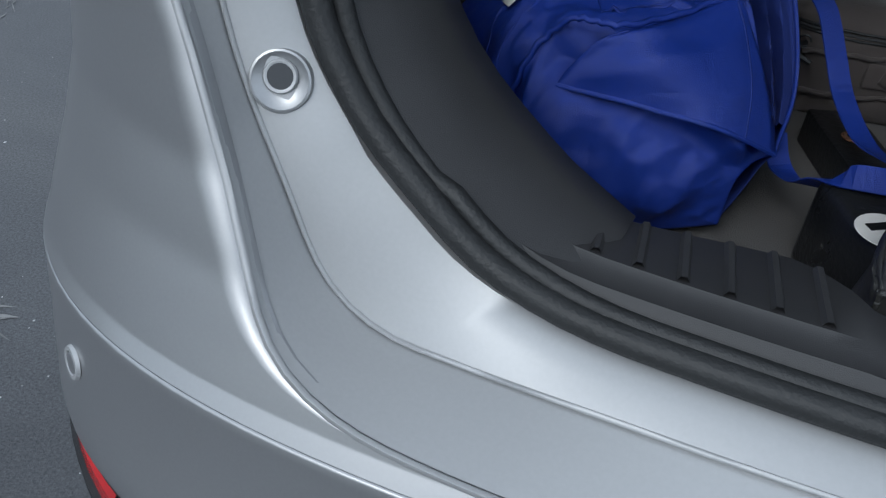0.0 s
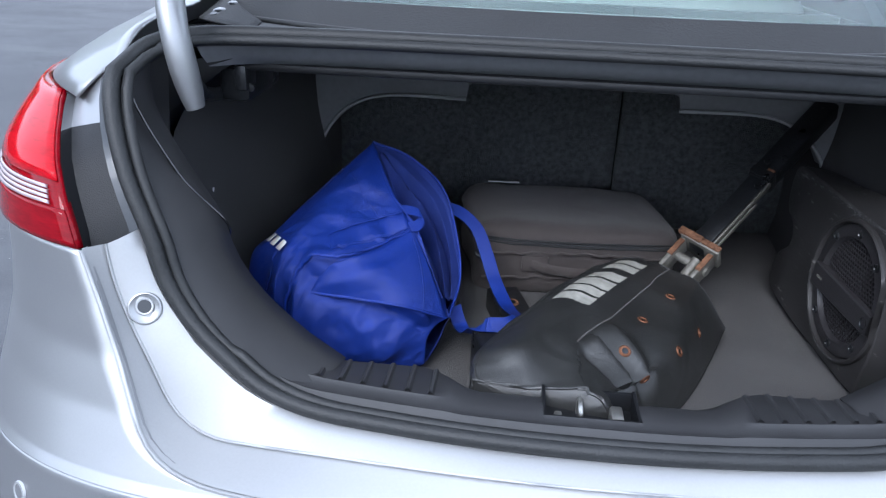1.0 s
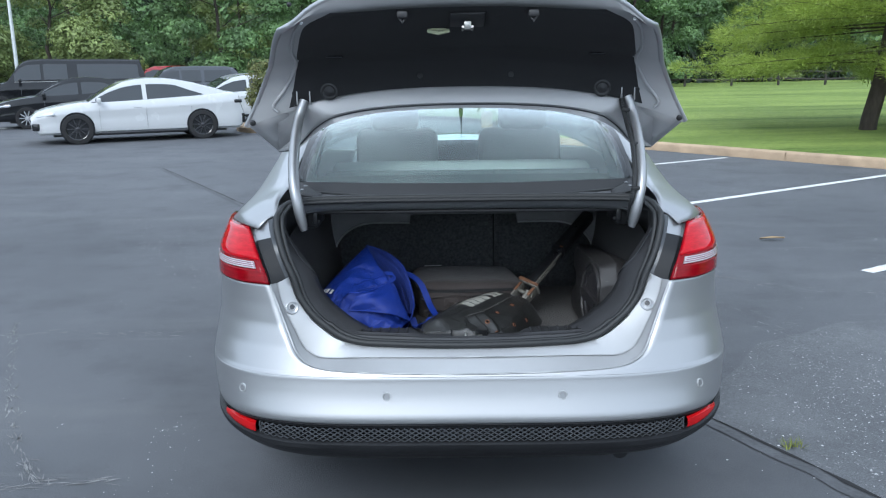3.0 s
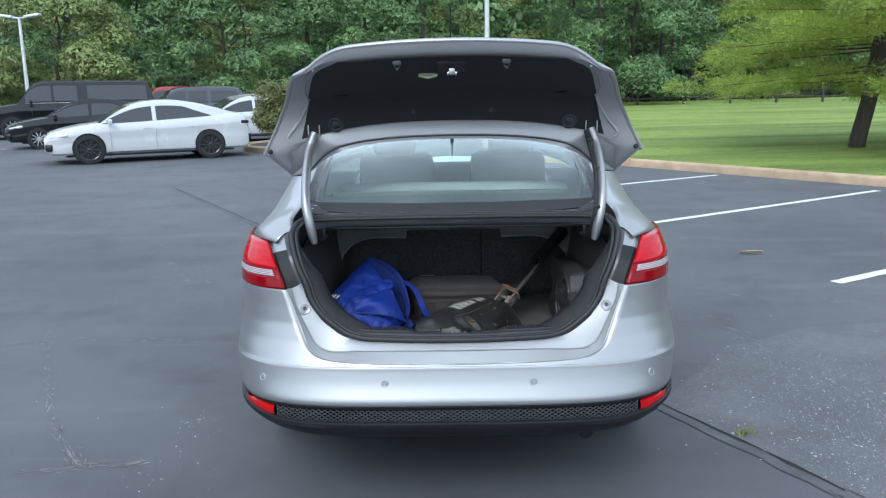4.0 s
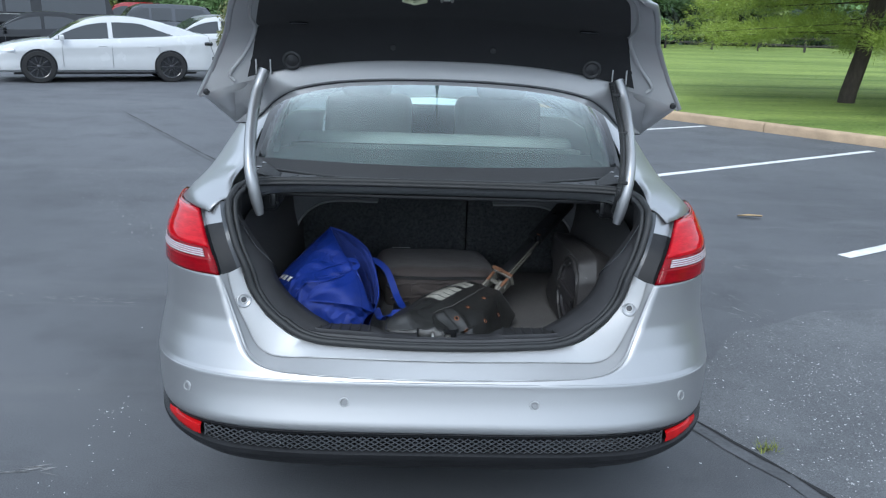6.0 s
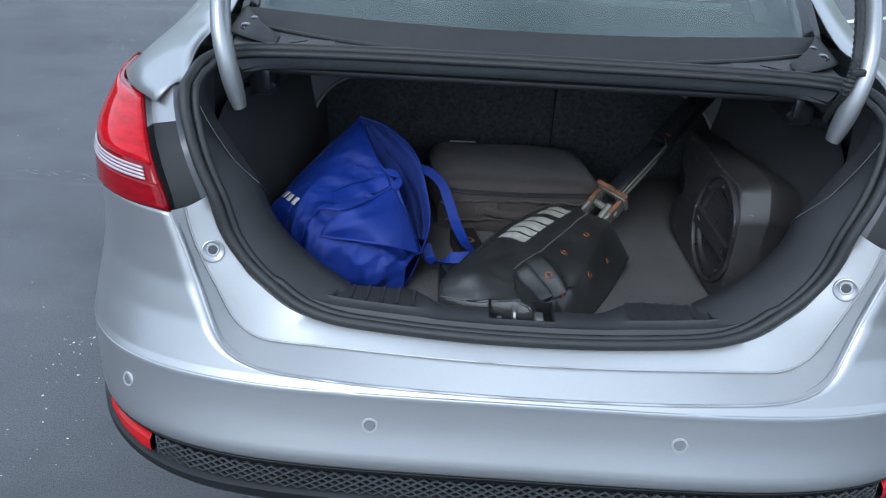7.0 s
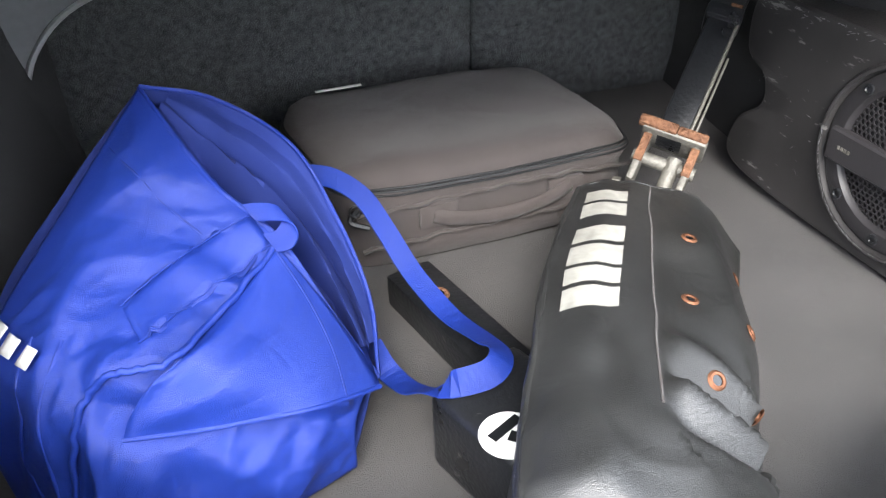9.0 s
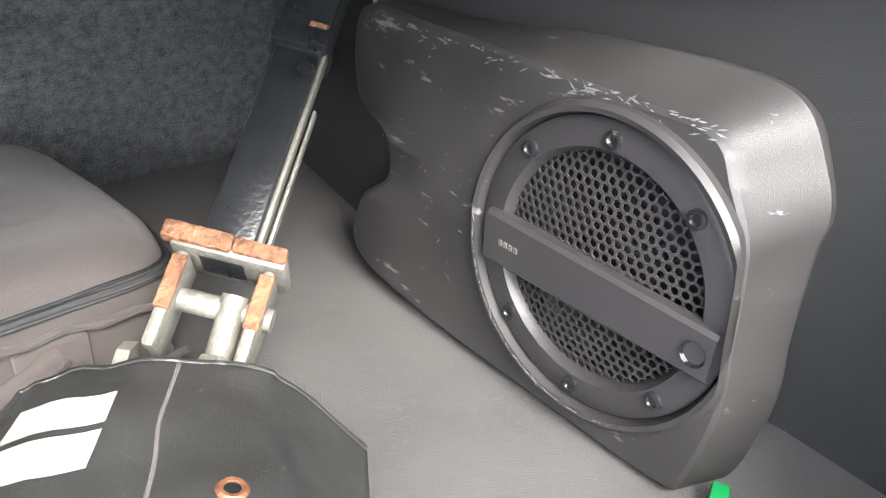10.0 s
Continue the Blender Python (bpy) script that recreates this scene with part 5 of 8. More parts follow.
# boot lining: strips running from the seal inwards
side = [p for p in rim_half if p.x > 0.362 and p.z < 1.115]
side = even(side, 30)
lining = []
for dy, dx, dz in ((0.004, -0.008, 0.004), (0.03, -0.030, 0.012), (0.075, -0.045, 0.018), (0.11, -0.050, 0.012), (0.125, -0.035, -0.01)):
    lining.append([p + Vector((dx * (1 - 0.85 * min(1, max(0, (p.z - 0.88) / 0.14))), dy * (1 - 0.35 * max(0, (p.z - 0.95) / 0.16)), dz * max(0, 1 - (p.z - 0.69) / 0.25) - 0.010 * max(0, (0.408 - p.x) / 0.045))) for p in side])
both("rim_trim", grid([[tuple(p) for p in r_] for r_ in lining]), M["plastic"], car, "dark grained trim inside the boot seal", 60)
FLOOR_Z = 0.548
# side walls of the boot, carpet
wall_a = lining[-1]
wall_rows = [[tuple(p) for p in wall_a]]
for y, xo, in ((0.34, 0.625), (0.45, 0.630), (0.60, 0.610), (0.75, 0.580), (0.90, 0.56), (1.00, 0.56), (1.30, 0.57)):
    rw = []
    for k in range(30):
        f = k / 29
        z = FLOOR_Z - 0.01 + (1.066 - FLOOR_Z) * f
        bulge = -0.06 * math.exp(-((f - 0.25) / 0.3) ** 2) * math.exp(-((y - 0.85) / 0.25) ** 2)
        rw.append((xo + bulge + 0.012 * noise.noise(Vector((y * 4, z * 5, 2))) - 0.03 * max(0, 0.12 - f) * 4, y, z))
    wall_rows.append(rw)
both("side_lining", grid(wall_rows), M["side_felt"], car, "black felt lining of the boot side", 70)
# pale scuffs on the left lining
rs = np.random.default_rng(21)
bm = bmesh.new()
for k in range(260):
    y, z = 0.375 + rs.normal(0, 0.022) + 0.02 * (k % 3), 0.785 + rs.normal(0, 0.028) - 0.014 * (k % 3)
    r0 = abs(rs.normal(0.0014, 0.0022)) + 0.0007
    bm.faces.new([bm.verts.new((-0.5945 + 0.003 * rs.random(), y + r0 * math.cos(a) * rs.uniform(0.5, 1.6), z + r0 * math.sin(a) * rs.uniform(0.5, 2.2))) for a in (0, 1.4, 2.6, 3.9, 5.2)])
tagged(part("scuff_mark", bm, M["chip"], car, "pale scuffs on the boot lining", 0), kind="stuff")
# service flap, outlined by its seam
seam = spline([tuple(lining[k][i] + Vector((-0.002, -0.003, 0))) for k, i in ((3, 27), (2, 26), (1, 22), (1, 17), (2, 12), (3, 9), (4, 8))], 40)
both("flap_seam", tube(seam, 0.0016, 5), M["gloss_black"], car, "seam of the service flap", 60)
# floor
fl = [[(x, y, FLOOR_Z + 0.002 * noise.noise(Vector((x * 5, y * 5, 0)))) for x in [-0.62 + 1.24 * i / 20 for i in range(21)]] for y in [0.17 + 1.15 * k / 16 for k in range(17)]]
part("boot_floor", grid(fl), M["floor_carpet"], car, "grey carpeted boot floor", 60)
part("boot_tray", box((0, 0.72, 0.47), (1.2, 1.24, 0.10), 0.02), M["valance"], car)
# sill trim with ribs
SX = [-0.40 + 0.02 * i for i in range(41)]


def sill_in(x):
    a = abs(x)
    return 0.150 if a < 0.15 else 0.150 + 0.045 * min(1, (a - 0.15) / 0.06) + 0.05 * max(0, (a - 0.30) / 0.2) ** 2


def sill_prof(x):
    a = abs(x)
    y0_ = tail_y(a, 0.70) + 0.018 
    low = 0.0 if a > 0.165 else -0.006
    lift = 0.012 * max(0, (a - 0.34) / 0.06) ** 2
    yi = sill_in(x)
    return [(x, y0_, 0.700 + lift), (x, y0_ + 0.012, 0.712 + low * 0.3 + lift), (x, y0_ + 0.03, 0.711 + low + lift), (x, y0_ + 0.036, (0.716 if a > 0.165 else 0.708) + lift), (x, yi - 0.02, (0.7075 if a > 0.165 else 0.702) + lift), (x, yi, 0.692 + lift), (x, yi + 0.010, 0.66 + lift * 0.5), (x, yi + 0.03, FLOOR_Z - 0.004)]


sill_l = grid([sill_prof(x) for x in SX if x <= -0.0499])
sill_r = grid([sill_prof(x) for x in SX if x >= 0.0499])
sill = part("sill_trim", joined(sill_l, sill_r, grid([[(x, *p[1:]) for p in sill_prof(0.06)[:4]] + [(x, 0.0895, 0.7055)] for x in (-0.06, 0, 0.06)])), M["plastic"], car, "black grained plastic sill trim with raised ribs", 45)
for sx in (-1, 1):
    for x in (0.201, 0.2305, 0.2595, 0.289, 0.318, 0.347):
        y0_ = tail_y(x, 0.70) + 0.056
        rib = grid([[(sx * (x + dx), y0_ + dy, 0.7155 + h - 0.0085 * dy / max(0.02, sill_in(x) - y0_ - 0.022)) for dx, h in ((-0.0045, 0), (-0.002, 0.0045), (0.002, 0.0045), (0.0045, 0))] for dy in (0.0, 0.004, 0.03, sill_in(x) - y0_ - 0.022)])
        part("rib", rib, M["plastic"], sill, smooth=60)
latch_box = part("latch_recess", joined(box((0, 0.125, 0.674), (0.118, 0.074, 0.004)), box((0, 0.160, 0.687), (0.118, 0.004, 0.030)), box((0, 0.090, 0.689), (0.118, 0.004, 0.033)), box((-0.0585, 0.125, 0.688), (0.004, 0.074, 0.033)), box((0.0585, 0.125, 0.688), (0.004, 0.074, 0.033))), M["valance"], car, "black recess for the boot latch")
part("striker", tube([(-0.012, 0.115, 0.676), (-0.012, 0.115, 0.694), (-0.012, 0.120, 0.700), (-0.012, 0.130, 0.702), (-0.012, 0.140, 0.700), (-0.012, 0.145, 0.694), (-0.012, 0.145, 0.676)], 0.0035, 8), M["steel"], latch_box, "steel striker loop")
part("bracket", box((0.034, 0.122, 0.686), (0.016, 0.030, 0.022), 0.003), M["steel"], latch_box)
part("bracket", box((-0.040, 0.112, 0.684), (0.010, 0.02, 0.018), 0.003), M["steel"], latch_box)

# rear seat back, in two parts, behind the opening
for x0, x1 in ((-0.60, 0.136), (0.144, 0.60)):
    rw = []
    for i in range(15):
        f = i / 14
        rw.append([(x0 + (x1 - x0) * g, 1.27 - 0.04 * f + 0.010 * math.sin(math.pi * g) * -1 + 0.004 * noise.noise(Vector((g * 6, f * 6, x0))), FLOOR_Z + 0.545 * f) for g in [j / 12 for j in range(13)]])
    part("seat_back", grid(rw), M["felt"], car, "charcoal felt back of the folding rear seat", 60, 0.03)
# body frame below the parcel shelf: a lip with rounded corners
FR = [(0.0, 0.943), (0.215, 0.942), (0.222, 0.935), (0.226, 0.908), (0.33, 0.910), (0.387, 0.909), (0.43, 0.902), (0.467, 0.887), (0.498, 0.865), (0.525, 0.834), (0.539, 0.808), (0.550, 0.781)]
fr_pts = [Vector((x, 0.965, z)) for x, z in FR]
up = [Vector((p.x * 1.02, p.y - 0.01, max(p.z + 0.05, 1.075 - 0.02 * (p.x / 0.5) ** 2))) for p in fr_pts]
part("shelf_frame", halves([up, [a.lerp(b_, 0.75) + Vector((0, -0.004, 0)) for a, b_ in zip(up, fr_pts)], shifted(fr_pts, y=-0.004, z=0.010), fr_pts, shifted(fr_pts, y=0.05, z=0.004)]), M["frame_grey"], car, "grey body frame round the seat opening", 40)
edge_l = [Vector(p) for p in spline([tuple(q) for q in fr_pts[3:]], 24)]
both("frame_edge", tube(shifted(edge_l, y=-0.006), 0.0042, 6), M["silver_inner"], car, "pale folded edge of the frame", 60)
part("shelf_underside", box((0, 0.69, 1.052), (1.16, 0.56, 0.012), 0.004), M["valance"], car)
# clutter under the shelf corners: hinge brackets and a ribbed loom tube
for sx in (-1, 1):
    part("hinge_bracket", joined(box((sx * 0.545, 0.50, 1.03), (0.05, 0.16, 0.07), 0.012), box((sx * 0.53, 0.43, 1.035), (0.02, 0.05, 0.04), 0.006)), M["black_steel"], car, "black hinge bracket")
    for k, (dx, dy, dz) in enumerate(((0.0, 0.415, 1.045), (-0.012, 0.418, 1.02), (0.02, 0.42, 1.05))):
        part("bolt", lathe([(0, 0.004), (0.006, 0.003), (0.007, 0)], (sx * (0.53 + dx), dy, dz), (0, -1, 0), 8), M["black_steel"], car)

# ---- boot lid, standing open ----
LP = [(0.0, 0.045, 1.760), (0.03, 0.055, 1.735), (0.10, 0.085, 1.713), (0.35, 0.24, 1.662), (0.60, 0.375, 1.612), (0.72, 0.425, 1.570), (0.85, 0.455, 1.517), (1.0, 0.475, 1.460)]
LW = [(0.0, 0.50), (0.05, 0.528), (0.15, 0.566), (0.35, 0.607), (0.60, 0.650), (0.80, 0.705), (1.0, 0.764)]


def lid_pt(s, u, off=0.0):
    y = table([(a, b_) for a, b_, c in LP], s)
    z = table([(a, c) for a, b_, c in LP], s)
    w = table(LW, s)
    a = abs(u)
    z -= 0.035 * a ** 2.2 * (1 - s) + (0.095 * a ** 3 + 0.02 * a * a) * s ** 1.5
    y += 0.035 * a * a * (1 - s) * 1.2
    rnd = max(0.0, (a - 0.72) / 0.28) ** 2 * max(0.0, 1 - s / 0.35) ** 2
    z, y = z - 0.045 * rnd, y + 0.02 * rnd
    d = Vector((0, -0.75, -0.66)) if s < 0.62 else Vector((0, -0.97, -0.25))
    p = Vector((u * w, y, z)) + d * off
    return p


lid = part("boot_lid", grid([[tuple(lid_pt(s, u)) for u in [k / 20 for k in range(-20, 21)]] for s in [k / 26 for k in range(27)]]), M["silver_inner"], car, "silver boot lid raised open, its inner side lined in black", 45)
outer = []
for s in [k / 20 for k in range(21)]:
    outer.append([tuple(lid_pt(s, u) + Vector((0.006 * u, 0.02 + 0.035 * min(1, s * 3) * (1 - abs(u) ** 6), 0.012 + 0.05 * (1 - s) * min(1, s * 4) * (1 - abs(u) ** 6)))) for u in [k / 20 for k in range(-20, 21)]])
part("outer_skin", grid(outer), M["silver"], lid, "", 45)
# rolled rim that joins inner panel and outer skin
rim_path = [lid_pt(0, k / 20) for k in range(-20, 21)] + [lid_pt(s / 20, 1) for s in range(1, 21)]
rim_all = [lid_pt(s / 20, -1) for s in range(20, 0, -1)] + rim_path
part("lid_edge", tube([p + Vector((0, 0.008, 0.004)) for p in rim_all], 0.010, 8), M["silver"], lid, "", 60)
# the lower ears beside the lamps
for sx in (-1, 1):
    tip, low_, nk = Vector((0.774, 0.515, 1.355)), Vector((0.690, 0.630, 1.248)), Vector((0.565, 0.515, 1.375))
    ear = [[tip, tip.lerp(low_, 0.35), tip.lerp(low_, 0.7), low_], [lid_pt(1, 0.97), lid_pt(1, 0.95).lerp(low_, 0.3), lid_pt(1, 0.9).lerp(low_, 0.6), low_ + Vector((-0.02, 0, 0.012))], [lid_pt(0.98, 0.86), lid_pt(0.98, 0.84).lerp(nk, 0.3), nk.lerp(low_, 0.35), nk.lerp(low_, 0.6) + Vector((-0.03, 0, 0.01))]]
    b_ = grid([[tuple(p) for p in r_] for r_ in ear])
    part("lid_corner", b_ if sx > 0 else mirrored(b_), M["silver_inner"], lid, "", 60, 0.008)
    web = grid([[tuple(lid_pt(0.965, 0.70)), tuple(lid_pt(0.965, 0.79)), tuple(lid_pt(0.965, 0.87))], [(0.575, 0.525, 1.345), (0.615, 0.528, 1.338), (0.665, 0.530, 1.330)], [(0.625, 0.612, 1.268), (0.655, 0.620, 1.256), (0.687, 0.628, 1.249)]])
    part("lid_web", web if sx > 0 else mirrored(web), M["silver_inner"], lid, "", 60, 0.005)
    part("rubber_stop", lathe([(0, 0.010), (0.007, 0.009), (0.010, 0.004), (0.011, 0)], (sx * 0.737, 0.462, 1.362), (sx * 0.1, -1, -0.25), 12), M["rubber"], lid)
    part("rubber_stop", lathe([(0, 0.008), (0.005, 0.007), (0.008, 0)], (sx * 0.52, 0.09, 1.725), (0, -0.8, -0.6), 10), M["rubber"], lid)
    bead = [lid_pt(s, sx * u, 0.002) for s, u in ((0.10, 0.90), (0.25, 0.905), (0.45, 0.90), (0.62, 0.86), (0.78, 0.87), (0.9, 0.90), (0.97, 0.86))]
    part("pressed_bead", tube(spline([tuple(p) for p in bead], 30), 0.006, 6), M["silver_inner"], lid, "", 60)
# the lid's front rail, arched over the rear window
rail_hi = [lid_pt(0.965, u) for u in (0, 0.1, 0.2, 0.3, 0.4, 0.5, 0.6, 0.68, 0.75)] + [Vector((0.605, 0.560, 1.325)), Vector((0.655, 0.600, 1.275)), Vector((0.687, 0.628, 1.251))]
rail_lo = even(spline([(0.0, 0.680, 1.395), (0.182, 0.678, 1.391), (0.351, 0.672, 1.378), (0.474, 0.662, 1.353), (0.553, 0.652, 1.315), (0.610, 0.642, 1.262), (0.650, 0.636, 1.244), (0.688, 0.631, 1.246)], 60), 40)
rail_hi = even(rail_hi, 40)
for a, b_ in zip(rail_hi, rail_lo):
    k = (1.8 + b_.y - 1.09 * max(0.0, b_.y - a.y)) / (1.8 + b_.y)
    b_.x, b_.y, b_.z = b_.x * k, -1.8 + (1.8 + b_.y) * k, 1.5 + (b_.z - 1.5) * k
rail_rows = [[a.lerp(b_, f) + Vector((0, -0.005, 0)) * math.sin(math.pi * f) for a, b_ in zip(rail_hi, rail_lo)] for f in (0, 0.12, 0.24, 0.36, 0.48, 0.6, 0.72)]
rail_rows += [[a.lerp(b_, 0.80) + Vector((0, 0.005, -0.001)) for a, b_ in zip(rail_hi, rail_lo)], rail_lo, shifted(rail_lo, y=0.012, z=0.010)]
part("lid_rail", halves(rail_rows), M["silver_inner"], lid, "silver rail of the lid above the rear window", 35)
# thin dark bead draws the shaded line in the rail's step
both("rail_bead", tube([a.lerp(b_, 0.80) + Vector((0, 0.001, -0.001)) for a, b_ in zip(rail_hi, rail_lo)], 0.0022, 6), M["jamb"], lid, "", 60)
# black liner
lin = []
for k in range(27):
    s = 0.085 + 0.885 * k / 26
    top = max(0.0, 1 - (s - 0.085) / 0.20)
    wfac = (0.885 - 0.13 * top ** 3 - 0.06 * max(0, (s - 0.55) / 0.42))
    row_ = []
    for j in range(41):
        u = -1 + 2 * j / 40
        edge = (abs(u) ** 10)
        row_.append(tuple(lid_pt(s - (0.022 * (1 - u * u) if s > 0.9 else 0) * (s - 0.9) / 0.07, u * wfac, 0.012 * (1 - edge) - 0.002)))
    lin.append(row_)
liner = part("lid_liner", grid(lin), M["liner"], lid, "black felt liner of the boot lid", 60)
lp = lid_pt(0.22, 0.0, 0.016)
part("latch_plate", box(lp, (0.105, 0.10, 0.008), 0.006, 2, Euler((radians(-19), 0, 0)).to_matrix()), M["plastic"], lid, "black latch cover")
part("latch", joined(box(lp + Vector((0, 0.0, -0.016)), (0.022, 0.05, 0.024), 0.004), tube([lp + Vector((-0.014, -0.02, -0.02)), lp + Vector((-0.014, 0.02, -0.028))], 0.004, 6), tube([lp + Vector((0.014, -0.02, -0.02)), lp + Vector((0.014, 0.02, -0.028))], 0.004, 6)), M["steel"], lid, "steel latch claw")
hp = lid_pt(0.34, -0.145, 0.018)
part("release_handle", joined(tube([hp + Vector((-0.033, 0, 0)), hp + Vector((0, -0.01, -0.008)), hp + Vector((0.033, 0, 0))], 0.006, 8), box(hp + Vector((0, 0.01, 0.004)), (0.05, 0.02, 0.008), 0.003)), mat("pale_glow_plastic", (0.55, 0.58, 0.38), 0.5, 0, 0.05, 10), lid, "pale yellow-green emergency release handle")
for sx in (-1, 1):
    c = lid_pt(0.12, sx * 0.345, 0.012)
    part("lid_hook", joined(box(c + Vector((0, 0, -0.006)), (0.032, 0.03, 0.02), 0.006), tube([c + Vector((-0.01, 0.0, -0.015)), c + Vector((0, -0.012, -0.03)), c + Vector((0.01, 0, -0.015))], 0.004, 6)), M["plastic"], lid, "black plastic hook")
    part("liner_dimple", lathe([(0.030, 0.002), (0.024, 0.004), (0.018, 0.0), (0.012, 0.003), (0.0, 0.006)], lid_pt(0.90, sx * 0.635, 0.012), (0, -1, -0.25), 20), M["plastic"], liner)
    part("liner_clip", lathe([(0.010, 0.001), (0.008, 0.004), (0, 0.003)], lid_pt(0.84, sx * 0.215, 0.013), (0, -1, -0.25), 12), M["plastic"], liner)
    part("liner_slot", box(lid_pt(0.62, sx * 0.66, 0.010), (0.055, 0.02, 0.008), 0.004), M["gloss_black"], liner)

# gooseneck hinge arms
for sx in (-1, 1):
    pts = spline([(sx * 0.556, 0.470, 1.435), (sx * 0.575, 0.448, 1.375), (sx * 0.579, 0.362, 1.277), (sx * 0.571, 0.282, 1.180), (sx * 0.557, 0.255, 1.107), (sx * 0.541, 0.260, 1.022)], 26)
    rad = [0.022] * 22 + [0.022, 0.021, 0.019, 0.015]
    arm = part("hinge_arm", tube(pts, 0.021, 14, radii=rad, flat=0.8, up=(0, 1, 0.2)), M["silver"], car, "silver gooseneck hinge arm", 50)
    part("hinge_rear", tube(spline([(sx * 0.552, 0.262, 1.075), (sx * 0.566, 0.36, 1.02), (sx * 0.58, 0.52, 1.0), (sx * 0.57, 0.64, 1.03)], 14), 0.010, 10), M["black_steel"], arm)
    part("bolt_hole", lathe([(0.0045, 0), (0.004, 0.001), (0, 0.001)], (sx * 0.567, 0.259, 1.160), (-sx * 0.1, -1, 0.2), 10), M["gloss_black"], arm)
    for dx in (-0.022, 0.022):
        part("mount_tab", box((sx * 0.556 + dx, 0.462, 1.445), (0.004, 0.02, 0.045), 0.001), M["silver_inner"], arm)
wire = spline([(0.533, 0.455, 1.43), (0.548, 0.435, 1.36), (0.555, 0.350, 1.277), (0.547, 0.272, 1.182), (0.536, 0.250, 1.12), (0.54, 0.30, 1.05)], 90)
part("loom_tube", tube(wire, 0.008, 8, radii=[0.0075 + 0.0018 * (k % 2) for k in range(90)]), M["rubber"], car, "ribbed black wiring tube along the hinge arm")
for k in (10, 34, 62):
    part("clip", box(wire[k] + Vector((0.006, -0.004, 0)), (0.026, 0.016, 0.012), 0.003), M["rubber"], car)

# ---- things in the boot ----
def net(ctrl, nu, nv):
    """A smooth surface through a small net of points."""
    mid = [spline(r_, nu) for r_ in ctrl]
    cols = [spline([tuple(m_[j]) for m_ in mid], nv) for j in range(nu)]
    return [[cols[j][i] for j in range(nu)] for i in range(nv)]


# blue tote bag lying on its side, mouth open
bag = thing("tote_bag", "blue non-woven tote bag slumped open on the boot floor", "bag", (-0.38, 0.5, FLOOR_Z))
FRONT = [[(-0.383, 0.704, 0.868), (-0.460, 0.617, 0.798), (-0.525, 0.526, 0.744), (-0.555, 0.475, 0.705), (-0.541, 0.444, 0.553)],
         [(-0.355, 0.641, 0.838), (-0.411, 0.552, 0.803), (-0.457, 0.477, 0.768), (-0.480, 0.415, 0.725), (-0.493, 0.400, 0.553)],
         [(-0.323, 0.577, 0.808), (-0.364, 0.513, 0.778), (-0.401, 0.443, 0.758), (-0.437, 0.378, 0.710), (-0.446, 0.383, 0.553)],
         [(-0.277, 0.519, 0.777), (-0.305, 0.481, 0.752), (-0.335, 0.426, 0.732), (-0.365, 0.370, 0.680), (-0.379, 0.380, 0.554)],
         [(-0.243, 0.477, 0.715), (-0.263, 0.455, 0.700), (-0.280, 0.424, 0.684), (-0.302, 0.385, 0.650), (-0.307, 0.400, 0.556)],
         [(-0.207, 0.454, 0.641), (-0.215, 0.447, 0.639), (-0.228, 0.437, 0.633), (-0.240, 0.417, 0.618), (-0.243, 0.415, 0.570)]]


def folds(p, k, a, seed):
    q = p * k
    return a * (noise.noise(q + Vector((seed, 0, 0))) + 0.5 * noise.noise(q * 2.3 + Vector((0, seed, 0))))


def step(x):
    x = max(0.0, min(1.0, x))
    return x * x * (3 - 2 * x)


